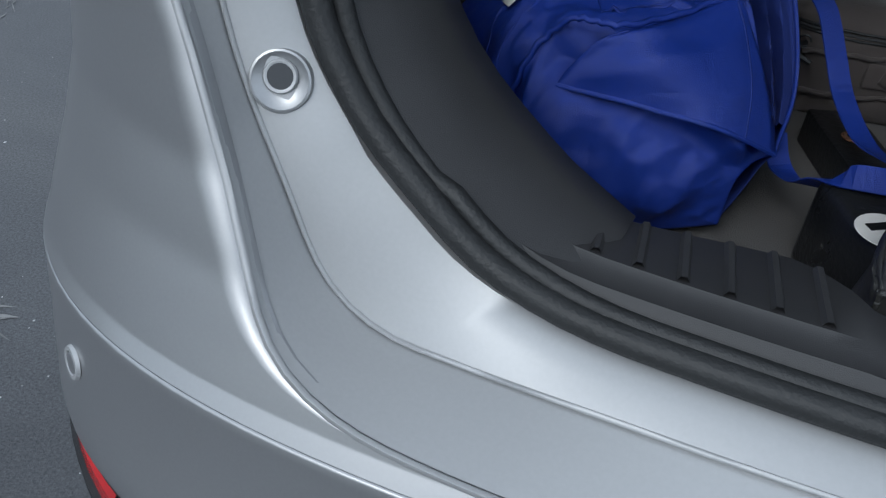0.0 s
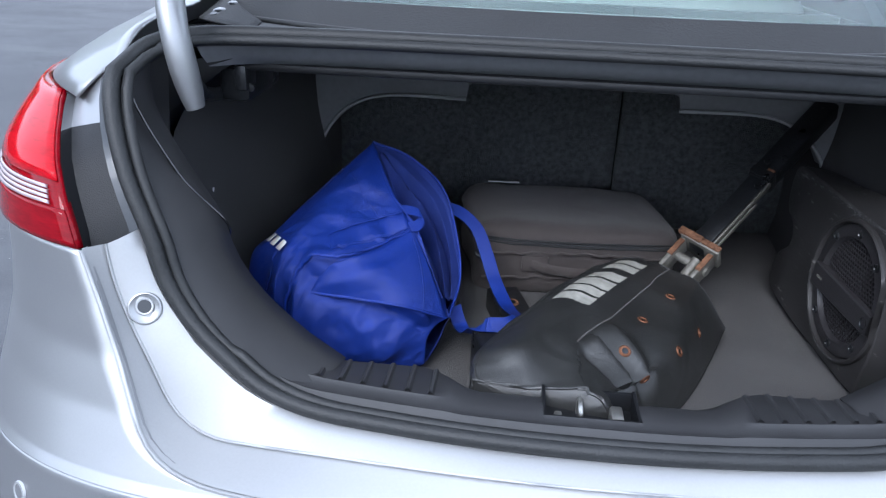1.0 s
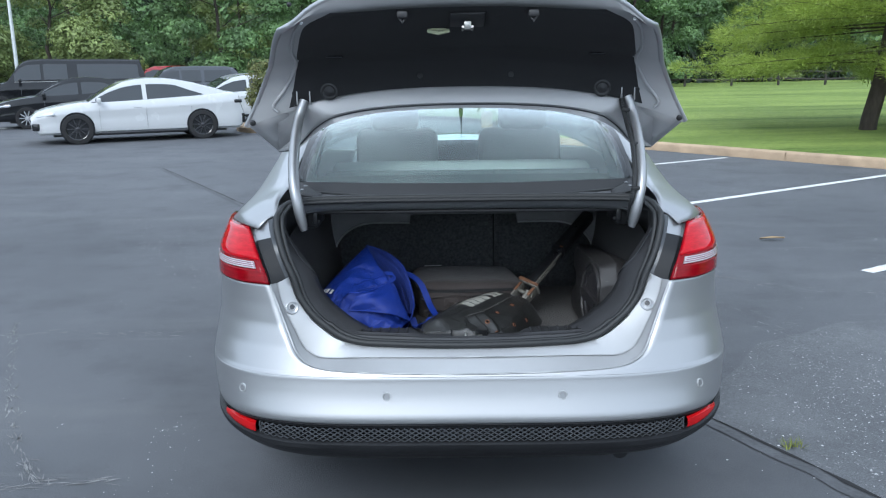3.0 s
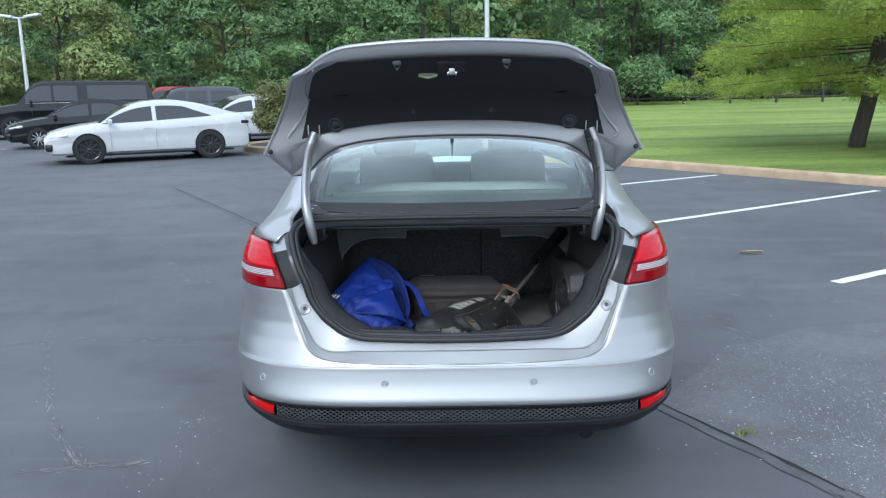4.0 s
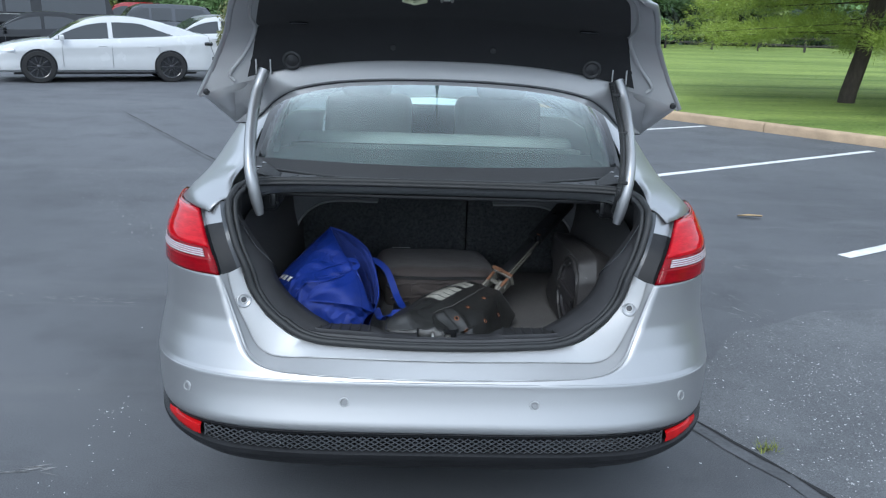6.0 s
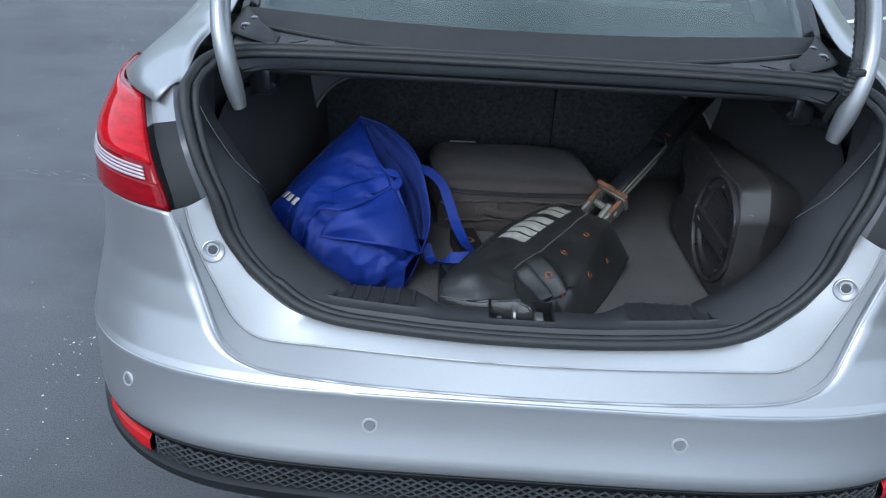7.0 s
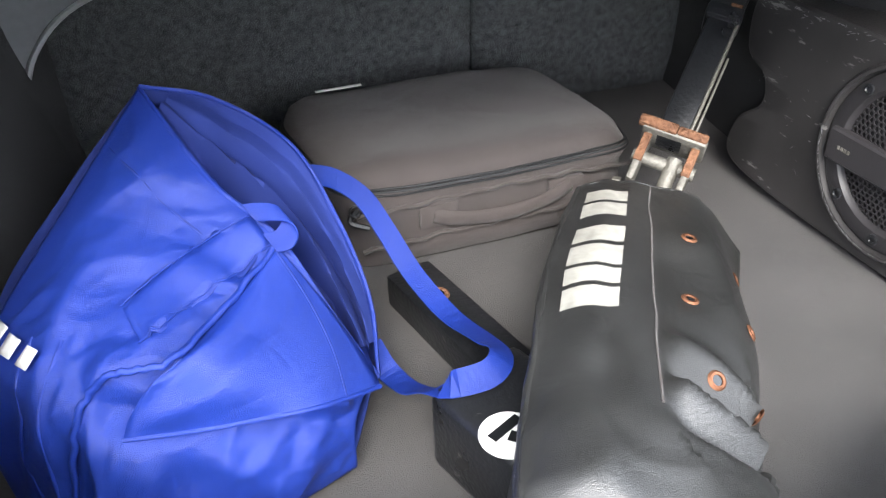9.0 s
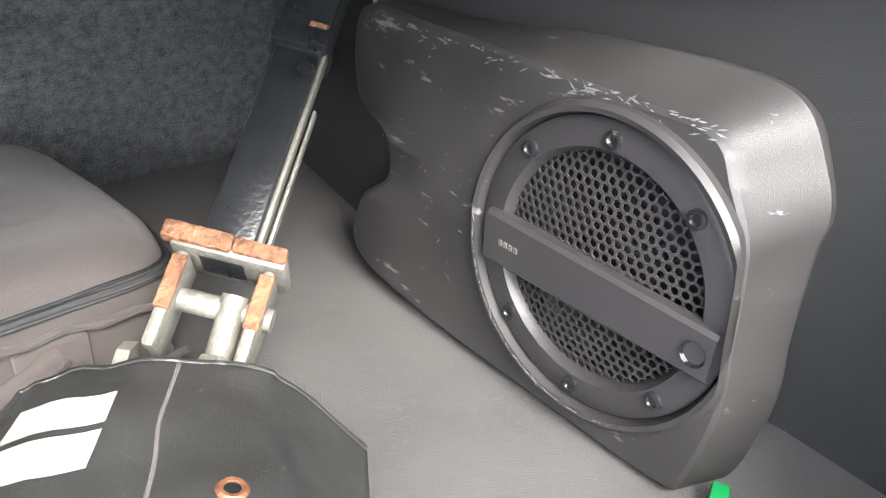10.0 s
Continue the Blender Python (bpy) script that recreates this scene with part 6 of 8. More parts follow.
def pleats(nett, amp, seed, flap=0.0):
    nv, nu = len(nett), len(nett[0])
    out = []
    for i in range(nv):
        rw = []
        for j in range(nu):
            p = nett[i][j]
            du = nett[i][min(nu - 1, j + 1)] - nett[i][max(0, j - 1)]
            dv = nett[min(nv - 1, i + 1)][j] - nett[max(0, i - 1)][j]
            n_ = du.cross(dv)
            n_ = n_.normalized() if n_.length > 1e-9 else Vector((0, -1, 0))
            if n_.dot(Vector((0.1, -0.8, 0.6))) < 0:
                n_ = -n_
            f, g = i / (nv - 1), j / (nu - 1)
            e = 0.6 * amp * folds(Vector((f * 1.3, g * 2.4, 0)), 1.6, 1.0, seed)
            e += amp * 0.45 * (0.5 - abs(noise.noise(Vector((f * 5.5 + 2 * g, g * 3.5, seed))))) + amp * 0.05 * noise.noise(Vector((f * 22, g * 22, seed)))
            if flap:
                # the upper half hangs over the lower in a lip, above a deep crease
                g0 = 0.60 + 0.05 * math.sin(f * 5) + 0.10 * (f - 0.5)
                on = step((f - 0.28) / 0.12) * step((1.0 - f) / 0.08)
                e += flap * on * (step((g - g0 + 0.30) / 0.28) * (1 - step((g - g0) / 0.045)) - 0.55 * math.exp(-((g - g0 - 0.07) / 0.05) ** 2))
                # second fold above it, running to the mouth
                g1 = 0.34 - 0.30 * (f - 0.45)
                e += flap * 0.45 * step((f - 0.40) / 0.15) * (step((g - g1 + 0.12) / 0.11) * (1 - step((g - g1) / 0.03)))
                # creases that fan out from the mouth
                an = math.atan2(g - 0.42, 1.02 - f)
                e += 0.004 * (0.5 - abs((an * 2.3 + 0.12 * math.sin(f * 7)) % 1 - 0.5)) * step((f - 0.25) / 0.3) * step((1 - f) / 0.15)
                # standing seam of the bag's base, and dents below
                c = (f - 0.37) / 0.022
                e += 0.006 * math.exp(-c * c) * step((g - 0.55) / 0.1)
                c = (f - 0.17 - 0.05 * g) / 0.03
                e += 0.004 * math.exp(-c * c) * step((g - 0.35) / 0.15)
                for fx, gx, am in ((0.55, 0.80, -0.012), (0.75, 0.84, 0.010), (0.30, 0.86, -0.007), (0.63, 0.90, 0.007), (0.10, 0.8, -0.006)):
                    e += am * math.exp(-((f - fx) / 0.06) ** 2 - ((g - gx) / 0.09) ** 2)
            for fq, am in ((3.2, 0.0065), (6.5, 0.0042), (13.0, 0.0018)):
                rid = abs(noise.noise(Vector((f * fq + 0.9 * g * fq, g * fq * 0.5 - 0.5 * f * fq, seed + fq))))
                e += am * (0.30 - min(0.30, rid)) * 2.9 * (0.45 + 0.55 * step((g - 0.45) / 0.2))
            edge = min(1, 9 * min(f, 1 - f, g, 1 - g))
            rw.append(tuple(p + n_ * e * edge))
        out.append(rw)
    return out


NB = 120
fr = net(FRONT, NB, NB)
FP = pleats(fr, 0.010, 3.0, 0.014)
part("front_panel", grid(FP), M["blue"], bag, smooth=38, thick=0.0015)
BACK = [[(-0.383, 0.704, 0.869), (-0.470, 0.66, 0.79), (-0.555, 0.60, 0.70), (-0.572, 0.54, 0.60), (-0.555, 0.50, 0.553)],
        [(-0.315, 0.715, 0.842), (-0.41, 0.70, 0.74), (-0.47, 0.66, 0.65), (-0.50, 0.62, 0.58), (-0.50, 0.55, 0.551)],
        [(-0.245, 0.662, 0.802), (-0.31, 0.69, 0.70), (-0.37, 0.67, 0.63), (-0.40, 0.63, 0.57), (-0.41, 0.54, 0.551)],
        [(-0.212, 0.606, 0.737), (-0.25, 0.62, 0.66), (-0.30, 0.61, 0.60), (-0.33, 0.57, 0.56), (-0.34, 0.50, 0.551)],
        [(-0.196, 0.535, 0.678), (-0.21, 0.54, 0.63), (-0.24, 0.53, 0.59), (-0.26, 0.50, 0.56), (-0.28, 0.46, 0.552)],
        [(-0.207, 0.454, 0.641), (-0.215, 0.462, 0.62), (-0.225, 0.458, 0.59), (-0.24, 0.44, 0.565), (-0.252, 0.428, 0.556)]]
bk = net(BACK, 30, 34)
part("back_panel", grid(pleats(bk, 0.006, 8.0)), M["blue_in"], bag, "blue inner side of the open mouth", 50, -0.0015)
# pleated sheet added in the mouth, its deep folds making the dark gaps
SLACK = [(0.0, 0.0), (0.05, -0.020), (0.22, -0.080), (0.42, -0.010), (0.55, -0.062), (0.70, -0.012), (0.90, -0.014), (1.0, 0.0)]
rows = []
for k in range(3, 31):
    a, b_ = fr[int(k * (NB - 1) / 33)][0], bk[k][0]
    deep = min(1.0, (b_ - a).length / 0.11) * min(1, (k - 2) / 6, (32 - k) / 6)
    rows.append([tuple(a.lerp(b_, w / 28) + Vector((-0.25, -0.10, 1)) * deep * table(SLACK, max(0.0, min(1.0, w / 28 + 0.05 * math.sin(k * 0.28) * math.sin(math.pi * w / 28))))) for w in range(29)])
part("mouth_shade_folds", grid(rows), M["blue_in"], bag, "added blue sheet pleated inside the mouth to make its dark gaps", 50)
# rim hem, seams
part("hem", joined(tube([r_[0] + Vector((0, 0, 0.001)) for r_ in bk], 0.0025, 6), tube([r_[0] + Vector((0, -0.001, 0.001)) for r_ in fr], 0.0025, 6)), M["blue"], bag, smooth=60)


def on_front(f, g, off=0.004):
    i, j = min(NB - 1, int(f * (NB - 1))), min(NB - 1, int(g * (NB - 1)))
    return Vector(FP[i][j]) + FN(i, j) * off


def FN(i, j):
    a = Vector(FP[i][min(NB - 1, j + 1)]) - Vector(FP[i][max(0, j - 1)])
    b_ = Vector(FP[min(NB - 1, i + 1)][j]) - Vector(FP[max(0, i - 1)][j])
    n_ = a.cross(b_)
    n_ = n_.normalized() if n_.length > 1e-9 else Vector((0, -1, 0.3))
    return n_ if n_.dot(Vector((0.1, -0.8, 0.6))) > 0 else -n_


# the front panel's slack corner, folded over the base in a lip
FLAP = [[(-0.373, 0.377, 0.768), (-0.392, 0.372, 0.758), (-0.413, 0.378, 0.728), (-0.424, 0.374, 0.708)],
        [(-0.333, 0.437, 0.763), (-0.351, 0.386, 0.766), (-0.364, 0.362, 0.744), (-0.373, 0.366, 0.709)],
        [(-0.307, 0.468, 0.768), (-0.313, 0.415, 0.757), (-0.319, 0.373, 0.741), (-0.327, 0.368, 0.704)],
        [(-0.285, 0.498, 0.773), (-0.272, 0.450, 0.746), (-0.269, 0.409, 0.722), (-0.273, 0.378, 0.693)],
        [(-0.278, 0.505, 0.772), (-0.250, 0.472, 0.733), (-0.227, 0.447, 0.694), (-0.210, 0.430, 0.652)]]
fp = net(FLAP, 34, 30)
flap_rows = []
for i, r_ in enumerate(fp):
    row_ = []
    for j, p in enumerate(r_):
        a, b_ = i / 29, j / 33
        e = 0.003 * noise.noise(Vector((a * 3, b_ * 2, 5))) + 0.006 * (0.3 - abs(noise.noise(Vector((a * 1.6 + b_ * 2.4, b_ * 1.2 - a, 9))))) + 0.002 * math.sin(a * 6 + b_ * 4) * b_
        row_.append(tuple(p + Vector((0.1, -0.8, 0.6)) * e * min(1, 8 * a, 8 * b_)))
    last, prev = Vector(row_[-1]), Vector(row_[-4])
    row_ += [tuple(last + Vector((0, 0.006, -0.003))), tuple(last.lerp(prev, 0.5) + Vector((0.0, 0.020, 0.004))), tuple(last.lerp(prev, 1.2) + Vector((0, 0.034, 0.004)))]
    flap_rows.append(row_)
part("front_flap", grid(flap_rows), M["blue"], bag, "slack front panel folded over in a lip", 40, 0.0014)
part("flap_hem", tube([Vector(r_[33]) + Vector((0, -0.001, 0)) for r_ in flap_rows], 0.0024, 6), M["blue"], bag, "", 60)
part("hem_stitch", tube([Vector(p) + Vector((0.0, -0.0016, 0.0012)) for p in flap_rows[25]], 0.0010, 5), M["blue_in"], bag, "", 60)
piping = spline([(-0.284, 0.503, 0.775), (-0.330, 0.440, 0.769), (-0.373, 0.379, 0.773), (-0.397, 0.374, 0.774), (-0.418, 0.377, 0.772), (-0.437, 0.386, 0.753), (-0.453, 0.385, 0.730), (-0.466, 0.386, 0.692), (-0.479, 0.388, 0.635), (-0.486, 0.392, 0.574)], 60)
part("piped_seam", tube([p + Vector((0.0012 * math.sin(k * 1.3), -0.001, 0.0012 * math.cos(k * 1.9))) for k, p in enumerate(piping)], 0.0030, 7), M["blue"], bag, "piped seam of the base", 60)
# strap sewn to the panel, with its short loop
SA = spline([(-0.299, 0.541, 0.797), (-0.339, 0.526, 0.788), (-0.379, 0.495, 0.783), (-0.415, 0.462, 0.781)], 20)
SB = spline([(-0.281, 0.508, 0.777), (-0.321, 0.474, 0.779), (-0.360, 0.446, 0.778), (-0.395, 0.405, 0.786)], 20)


def snapped(p, off):
    """The point on the front panel that lies nearest to p, lifted by off."""
    _, i, j = min(((Vector(FP[i][j]) - p).length_squared, i, j) for i in range(0, NB, 2) for j in range(0, NB, 2))
    n_ = FN(i, j)
    return p - n_ * (p - Vector(FP[i][j])).dot(n_) + n_ * off


band = [[snapped(a.lerp(b_, k / 4), 0.0012 + 0.0010 * (k in (1, 2, 3))) for k in range(5)] for a, b_ in zip(SA, SB)]
part("strap_band", grid([[tuple(p) for p in r_] for r_ in band]), M["blue"], bag, "webbing strap sewn to the panel", 30, 0.0018)
for k in (0, 4):
    part("stitching", tube([r_[k].lerp(r_[2], 0.14) + Vector((0, -0.002, 0.0015)) for r_ in band], 0.0009, 5), M["blue"], bag, "stitched seam", 60)
for f_ in (0.125, 0.20):
    pts = [on_front(f_ + 0.03 * math.sin(g_ * 3), g_, 0.0012) for g_ in [0.60 + 0.36 * k / 24 for k in range(25)]]
    part("gusset_seam", tube(spline([tuple(p) for p in pts[::4]], 30), 0.0018, 6), M["blue"], bag, "seam of the side gusset", 60)
hem_l = [on_front(f_, 0.13 + 0.03 * math.sin(f_ * 4), 0.0010) for f_ in [0.03 + 0.40 * k / 20 for k in range(21)]]
part("hem_stitch", tube(spline([tuple(p) for p in hem_l[::4]], 30), 0.0010, 5), M["blue_in"], bag, "", 60)
bk_hem = [r_[5] for r_ in bk]
part("hem_stitch", tube([p + Vector((-0.004, -0.006, 0.006)) for p in bk_hem[2:-2]], 0.0014, 5), M["blue"], bag, "", 60)
inner = spline([tuple(bk[9][2] + Vector((-0.004, -0.012, 0.008))), tuple(bk[10][8] + Vector((-0.006, -0.014, 0.008))), tuple(bk[12][15] + Vector((-0.008, -0.014, 0.010)))], 14)
part("inner_strap", grid([[tuple(p + Vector((-0.012, 0.010, 0.004))), tuple(p + Vector((0.012, -0.010, -0.004)))] for p in inner]), M["blue_in"], bag, "webbing strap inside the mouth", 0, 0.0016)
lc = spline([(-0.296, 0.530, 0.800), (-0.284, 0.524, 0.802), (-0.268, 0.518, 0.800), (-0.264, 0.508, 0.792), (-0.272, 0.503, 0.783), (-0.284, 0.508, 0.779)], 22)
part("strap_loop", grid([[tuple(p + Vector((-0.006, 0.012, 0.004))), tuple(p + Vector((0.004, -0.010, -0.004)))] for p in lc]), M["blue"], bag, "", 0, 0.0016)
# long handle trailing over the floor
h = spline([(-0.240, 0.640, 0.772), (-0.222, 0.652, 0.764), (-0.200, 0.656, 0.752), (-0.174, 0.648, 0.728), (-0.154, 0.625, 0.690), (-0.136, 0.590, 0.655), (-0.112, 0.532, 0.634), (-0.094, 0.470, 0.645), (-0.090, 0.430, 0.658), (-0.110, 0.405, 0.660), (-0.148, 0.405, 0.656), (-0.172, 0.450, 0.615), (-0.190, 0.495, 0.606), (-0.203, 0.508, 0.635)], 70)
rows = []
for k, p in enumerate(h):
    t = (h[min(69, k + 1)] - h[max(0, k - 1)]).normalized()
    side_ = t.cross(Vector((0.3, -0.5, 0.8))).normalized()
    tw = 0.0135
    rows.append([tuple(p - side_ * tw), tuple(p + side_ * tw)])
part("handle", grid(rows), M["blue"], bag, "long blue webbing handle", 0, 0.0016)
# white print on the front, not legible: plain bars
for quad in (((-0.535, 0.502, 0.738), (-0.520, 0.476, 0.746), (-0.506, 0.479, 0.760), (-0.523, 0.517, 0.746)), ((-0.517, 0.466, 0.748), (-0.503, 0.446, 0.752), (-0.490, 0.449, 0.766), (-0.505, 0.474, 0.760)), ((-0.499, 0.440, 0.752), (-0.488, 0.427, 0.752), (-0.475, 0.430, 0.767), (-0.485, 0.442, 0.767))):
    q = [Vector(p) for p in quad]
    rws = [[tuple(q[0].lerp(q[1], a).lerp(q[3].lerp(q[2], a), b_) + Vector((0.0002, -0.0022, 0.0014))) for a in (0.06, 0.35, 0.65, 0.94)] for b_ in (0, 0.33, 0.67, 1)]
    part("print_bar", grid(rws), M["white_print"], bag, "white printed lettering", 60, 0.0004)

# black-brown soft case
case = thing("soft_case", "black-brown padded nylon case with a zip and carry handle, lying flat", "case", (0.0, 0.92, FLOOR_Z))
ca = Euler((0, 0, radians(3.5))).to_matrix()
cc = Vector((0.004, 0.925, 0))


def case_pt(u, v, z):
    w_, d_ = 0.214, 0.155
    x, y = u * w_, v * d_
    p = ca @ Vector((x - 0.02 * v, y, 0)) + cc
    return Vector((p.x, p.y, z))


def ring_case(k_in, z, n=64):
    out = []
    for i in range(n):
        a = 2 * math.pi * i / n
        e = 0.28
        u = math.copysign(abs(math.cos(a)) ** e, math.cos(a)) * (1 - k_in)
        v = math.copysign(abs(math.sin(a)) ** e, math.sin(a)) * (1 - k_in)
        p = case_pt(u, v, z)
        p.z += 0.006 * noise.noise(Vector((p.x * 9, p.y * 9, z * 12)))
        p += Vector((math.cos(a), math.sin(a), 0)) * 0.012 * noise.noise(Vector((p.x * 13, p.y * 13, z * 34)))
        out.append(tuple(p))
    return out


rws = [ring_case(0.10, FLOOR_Z + 0.0), ring_case(0.03, FLOOR_Z + 0.006), ring_case(0.01, FLOOR_Z + 0.03), ring_case(0.0, FLOOR_Z + 0.06), ring_case(0.012, FLOOR_Z + 0.085), ring_case(0.0, FLOOR_Z + 0.108), ring_case(0.005, FLOOR_Z + 0.118)]
body_ = grid(rws, loop_u=True)
part("lower_shell", body_, M["nylon"], case, "", 60)
tp = [ring_case(0.004, FLOOR_Z + 0.118), ring_case(0.0, FLOOR_Z + 0.124), ring_case(0.02, FLOOR_Z + 0.134), ring_case(0.08, FLOOR_Z + 0.143), ring_case(0.25, FLOOR_Z + 0.149), ring_case(0.55, FLOOR_Z + 0.147), ring_case(0.98, FLOOR_Z + 0.146)]
part("lid_panel", grid(tp, loop_u=True), M["nylon"], case, "", 60)
for z in (0.112, 0.121):
    part("piping", tube([Vector(p) for p in ring_case(-0.006, FLOOR_Z + z)], 0.0017, 6, loop=True), M["rubber"], case, "", 60)
part("zip", tube([Vector(p) for p in ring_case(-0.002, FLOOR_Z + 0.1165)], 0.0022, 5, loop=True), M["dark_trim"], case)
for z, u0 in ((0.036, 0.93), (0.090, 0.95)):
    part("pocket_seam", tube([case_pt(-u0 + 2 * u0 * k / 30, -1.018 + 0.012 * math.sin(k * 0.9), FLOOR_Z + z + 0.006 * math.sin(math.pi * k / 30) + 0.002 * math.sin(k * 1.7)) for k in range(31)], 0.0034, 6), M["nylon"], case, "", 60)
hnd = spline([tuple(case_pt(-0.46, -1.01, FLOOR_Z + 0.07)), tuple(case_pt(-0.3, -1.055, FLOOR_Z + 0.062)), tuple(case_pt(0.0, -1.085, FLOOR_Z + 0.058)), tuple(case_pt(0.3, -1.06, FLOOR_Z + 0.064)), tuple(case_pt(0.48, -1.015, FLOOR_Z + 0.075))], 30)
part("carry_handle", tube(hnd, 0.011, 10, flat=0.55, up=(0, 0, 1)), M["nylon"], case, "padded carry handle", 60)
for u in (-0.43, 0.45):
    c = case_pt(u, -1.045, FLOOR_Z + 0.070)
    pt = part("handle_patch", box(c + Vector((0, 0.008, 0)), (0.055, 0.01, 0.034), 0.003, 2, ca), M["nylon"], case)
    part("rivet", lathe([(0, 0.004), (0.0045, 0.003), (0.006, 0)], c + Vector((0.004, 0.002, 0)), (0.06, -1, 0.1), 12), M["steel"], pt)
tb = case_pt(-0.52, 0.90, FLOOR_Z + 0.150)
part("label_strip", box(tb, (0.074, 0.007, 0.002), 0.0006, 1, ca), M["white_print"], case, "small white woven label")
part("strap_clip", joined(tube(spline([tuple(case_pt(-0.93, -0.98, FLOOR_Z + 0.10)), tuple(case_pt(-1.0, -1.05, FLOOR_Z + 0.09)), tuple(case_pt(-0.9, -1.1, FLOOR_Z + 0.08))], 10), 0.004, 6), tube([case_pt(-0.96, -1.05, FLOOR_Z + 0.105) + Vector((0.008 * math.cos(a), 0, 0.008 * math.sin(a))) for a in (k * 0.6 for k in range(10))], 0.0015, 5)), M["black_steel"], case)

# black steel receiver bracket under the cover
br = thing("hitch_bracket", "black painted steel tow bracket with worn bolt holes", "bracket", (-0.09, 0.5, FLOOR_Z))
leg_c = Vector((-0.083, 0.560, FLOOR_Z + 0.024))
rotl = Euler((0, 0, radians(16))).to_matrix()
part("tube_leg", box(leg_c, (0.062, 0.275, 0.046), 0.004, 2, rotl), M["black_steel"], br)
part("end_block", box((-0.094, 0.378, FLOOR_Z + 0.05), (0.110, 0.125, 0.098), 0.010, 3, Euler((0, 0, radians(22))).to_matrix()), M["black_steel"], br)
for c in (Vector((-0.101, 0.622, FLOOR_Z + 0.048)), Vector((-0.066, 0.475, FLOOR_Z + 0.048))):
    hl = part("bolt_hole", lathe([(0.015, 0.0), (0.013, 0.002), (0.009, 0.002), (0.008, -0.004)], c, (0, 0, 1), 18), M["rust"], br, "worn rusty hole")
    part("hole_dark", lathe([(0.0085, 0), (0, 0.0)], c + Vector((0, 0, 0.0012)), (0, 0, 1), 16), M["gloss_black"], hl)
sk = Vector((-0.115, 0.338, FLOOR_Z + 0.0995))
stk = part("sticker", lathe([(0.028, 0.0), (0.0275, 0.0008), (0, 0.0008)], sk, (0, 0, 1), 28), M["white_print"], br, "round white maker's sticker")
part("sticker_mark", joined(box(sk + Vector((-0.001, 0.008, 0.0012)), (0.036, 0.010, 0.0006), 0, 1, Euler((0, 0, 0.5)).to_matrix()), box(sk + Vector((0.008, -0.008, 0.0012)), (0.012, 0.022, 0.0006), 0, 1, Euler((0, 0, 0.9)).to_matrix())), M["gloss_black"], stk)

# vinyl cover pulled over the tow bar
cover = thing("tow_bar_cover", "black grained vinyl cover with white print and rusty eyelets", "cover", (0.08, 0.4, FLOOR_Z))
# sections across the cover from its rear end to its mouth; each from the left foot over the ridge to the right foot
SEC = [[(-0.158, 0.180, 0.590), (-0.152, 0.184, 0.688), (-0.080, 0.166, 0.695), (-0.008, 0.152, 0.703), (0.025, 0.140, 0.690), (0.050, 0.150, 0.600)],
       [(-0.166, 0.215, 0.585), (-0.150, 0.224, 0.698), (-0.080, 0.226, 0.726), (-0.010, 0.216, 0.700), (0.050, 0.220, 0.668), (0.078, 0.232, 0.575)],
       [(-0.134, 0.300, 0.572), (-0.120, 0.298, 0.700), (-0.054, 0.300, 0.720), (0.016, 0.300, 0.700), (0.094, 0.295, 0.638), (0.122, 0.300, 0.556)],
       [(-0.088, 0.380, 0.562), (-0.074, 0.385, 0.700), (-0.018, 0.380, 0.714), (0.045, 0.385, 0.690), (0.148, 0.378, 0.646), (0.178, 0.375, 0.552)],
       [(-0.038, 0.475, 0.558), (-0.024, 0.482, 0.698), (0.030, 0.470, 0.710), (0.090, 0.475, 0.684), (0.186, 0.462, 0.650), (0.222, 0.455, 0.554)],
       [(0.024, 0.574, 0.556), (0.038, 0.582, 0.692), (0.090, 0.570, 0.704), (0.145, 0.575, 0.680), (0.214, 0.545, 0.656), (0.258, 0.532, 0.558)],
       [(0.084, 0.662, 0.575), (0.096, 0.664, 0.680), (0.135, 0.655, 0.690), (0.190, 0.652, 0.672), (0.240, 0.615, 0.660), (0.290, 0.590, 0.590)]]
CR, CC = 120, 110
crisp = []
for r_ in SEC:
    v_ = [Vector(p) for p in r_]
    crisp.append([tuple(p) for p in (v_[0], v_[0].lerp(v_[1], 0.86), v_[1], v_[1].lerp(v_[2], 0.14), v_[2], v_[3], v_[4], v_[5])])
crisp.insert(1, [tuple(Vector(a).lerp(Vector(b_), 0.05)) for a, b_ in zip(crisp[0], crisp[1])])
cnet = net(crisp, CC + 1, CR + 1)
FOLD = [(-0.04, 0.0), (-0.012, 0.004), (-0.001, -0.007), (0.002, -0.006), (0.030, 0.014), (0.056, -0.010), (0.094, 0.015), (0.13, -0.006), (0.17, 0.0)]


def on_net(q):
    _, i, j = min(((cnet[i][j] - Vector(q)).length_squared, i, j) for i in range(CR + 1) for j in range(CC + 1))
    return i / CR, j / CC


# the seam's way over the cover, as (along, across)
seam_fg = sorted(on_net(q) for q in ((-0.006, 0.165, 0.70), (-0.010, 0.225, 0.70), (-0.012, 0.280, 0.705), (0.050, 0.384, 0.69), (0.105, 0.490, 0.69), (0.172, 0.622, 0.68)))
seam_f = on_net((-0.012, 0.280, 0.705))[0]
cv = []
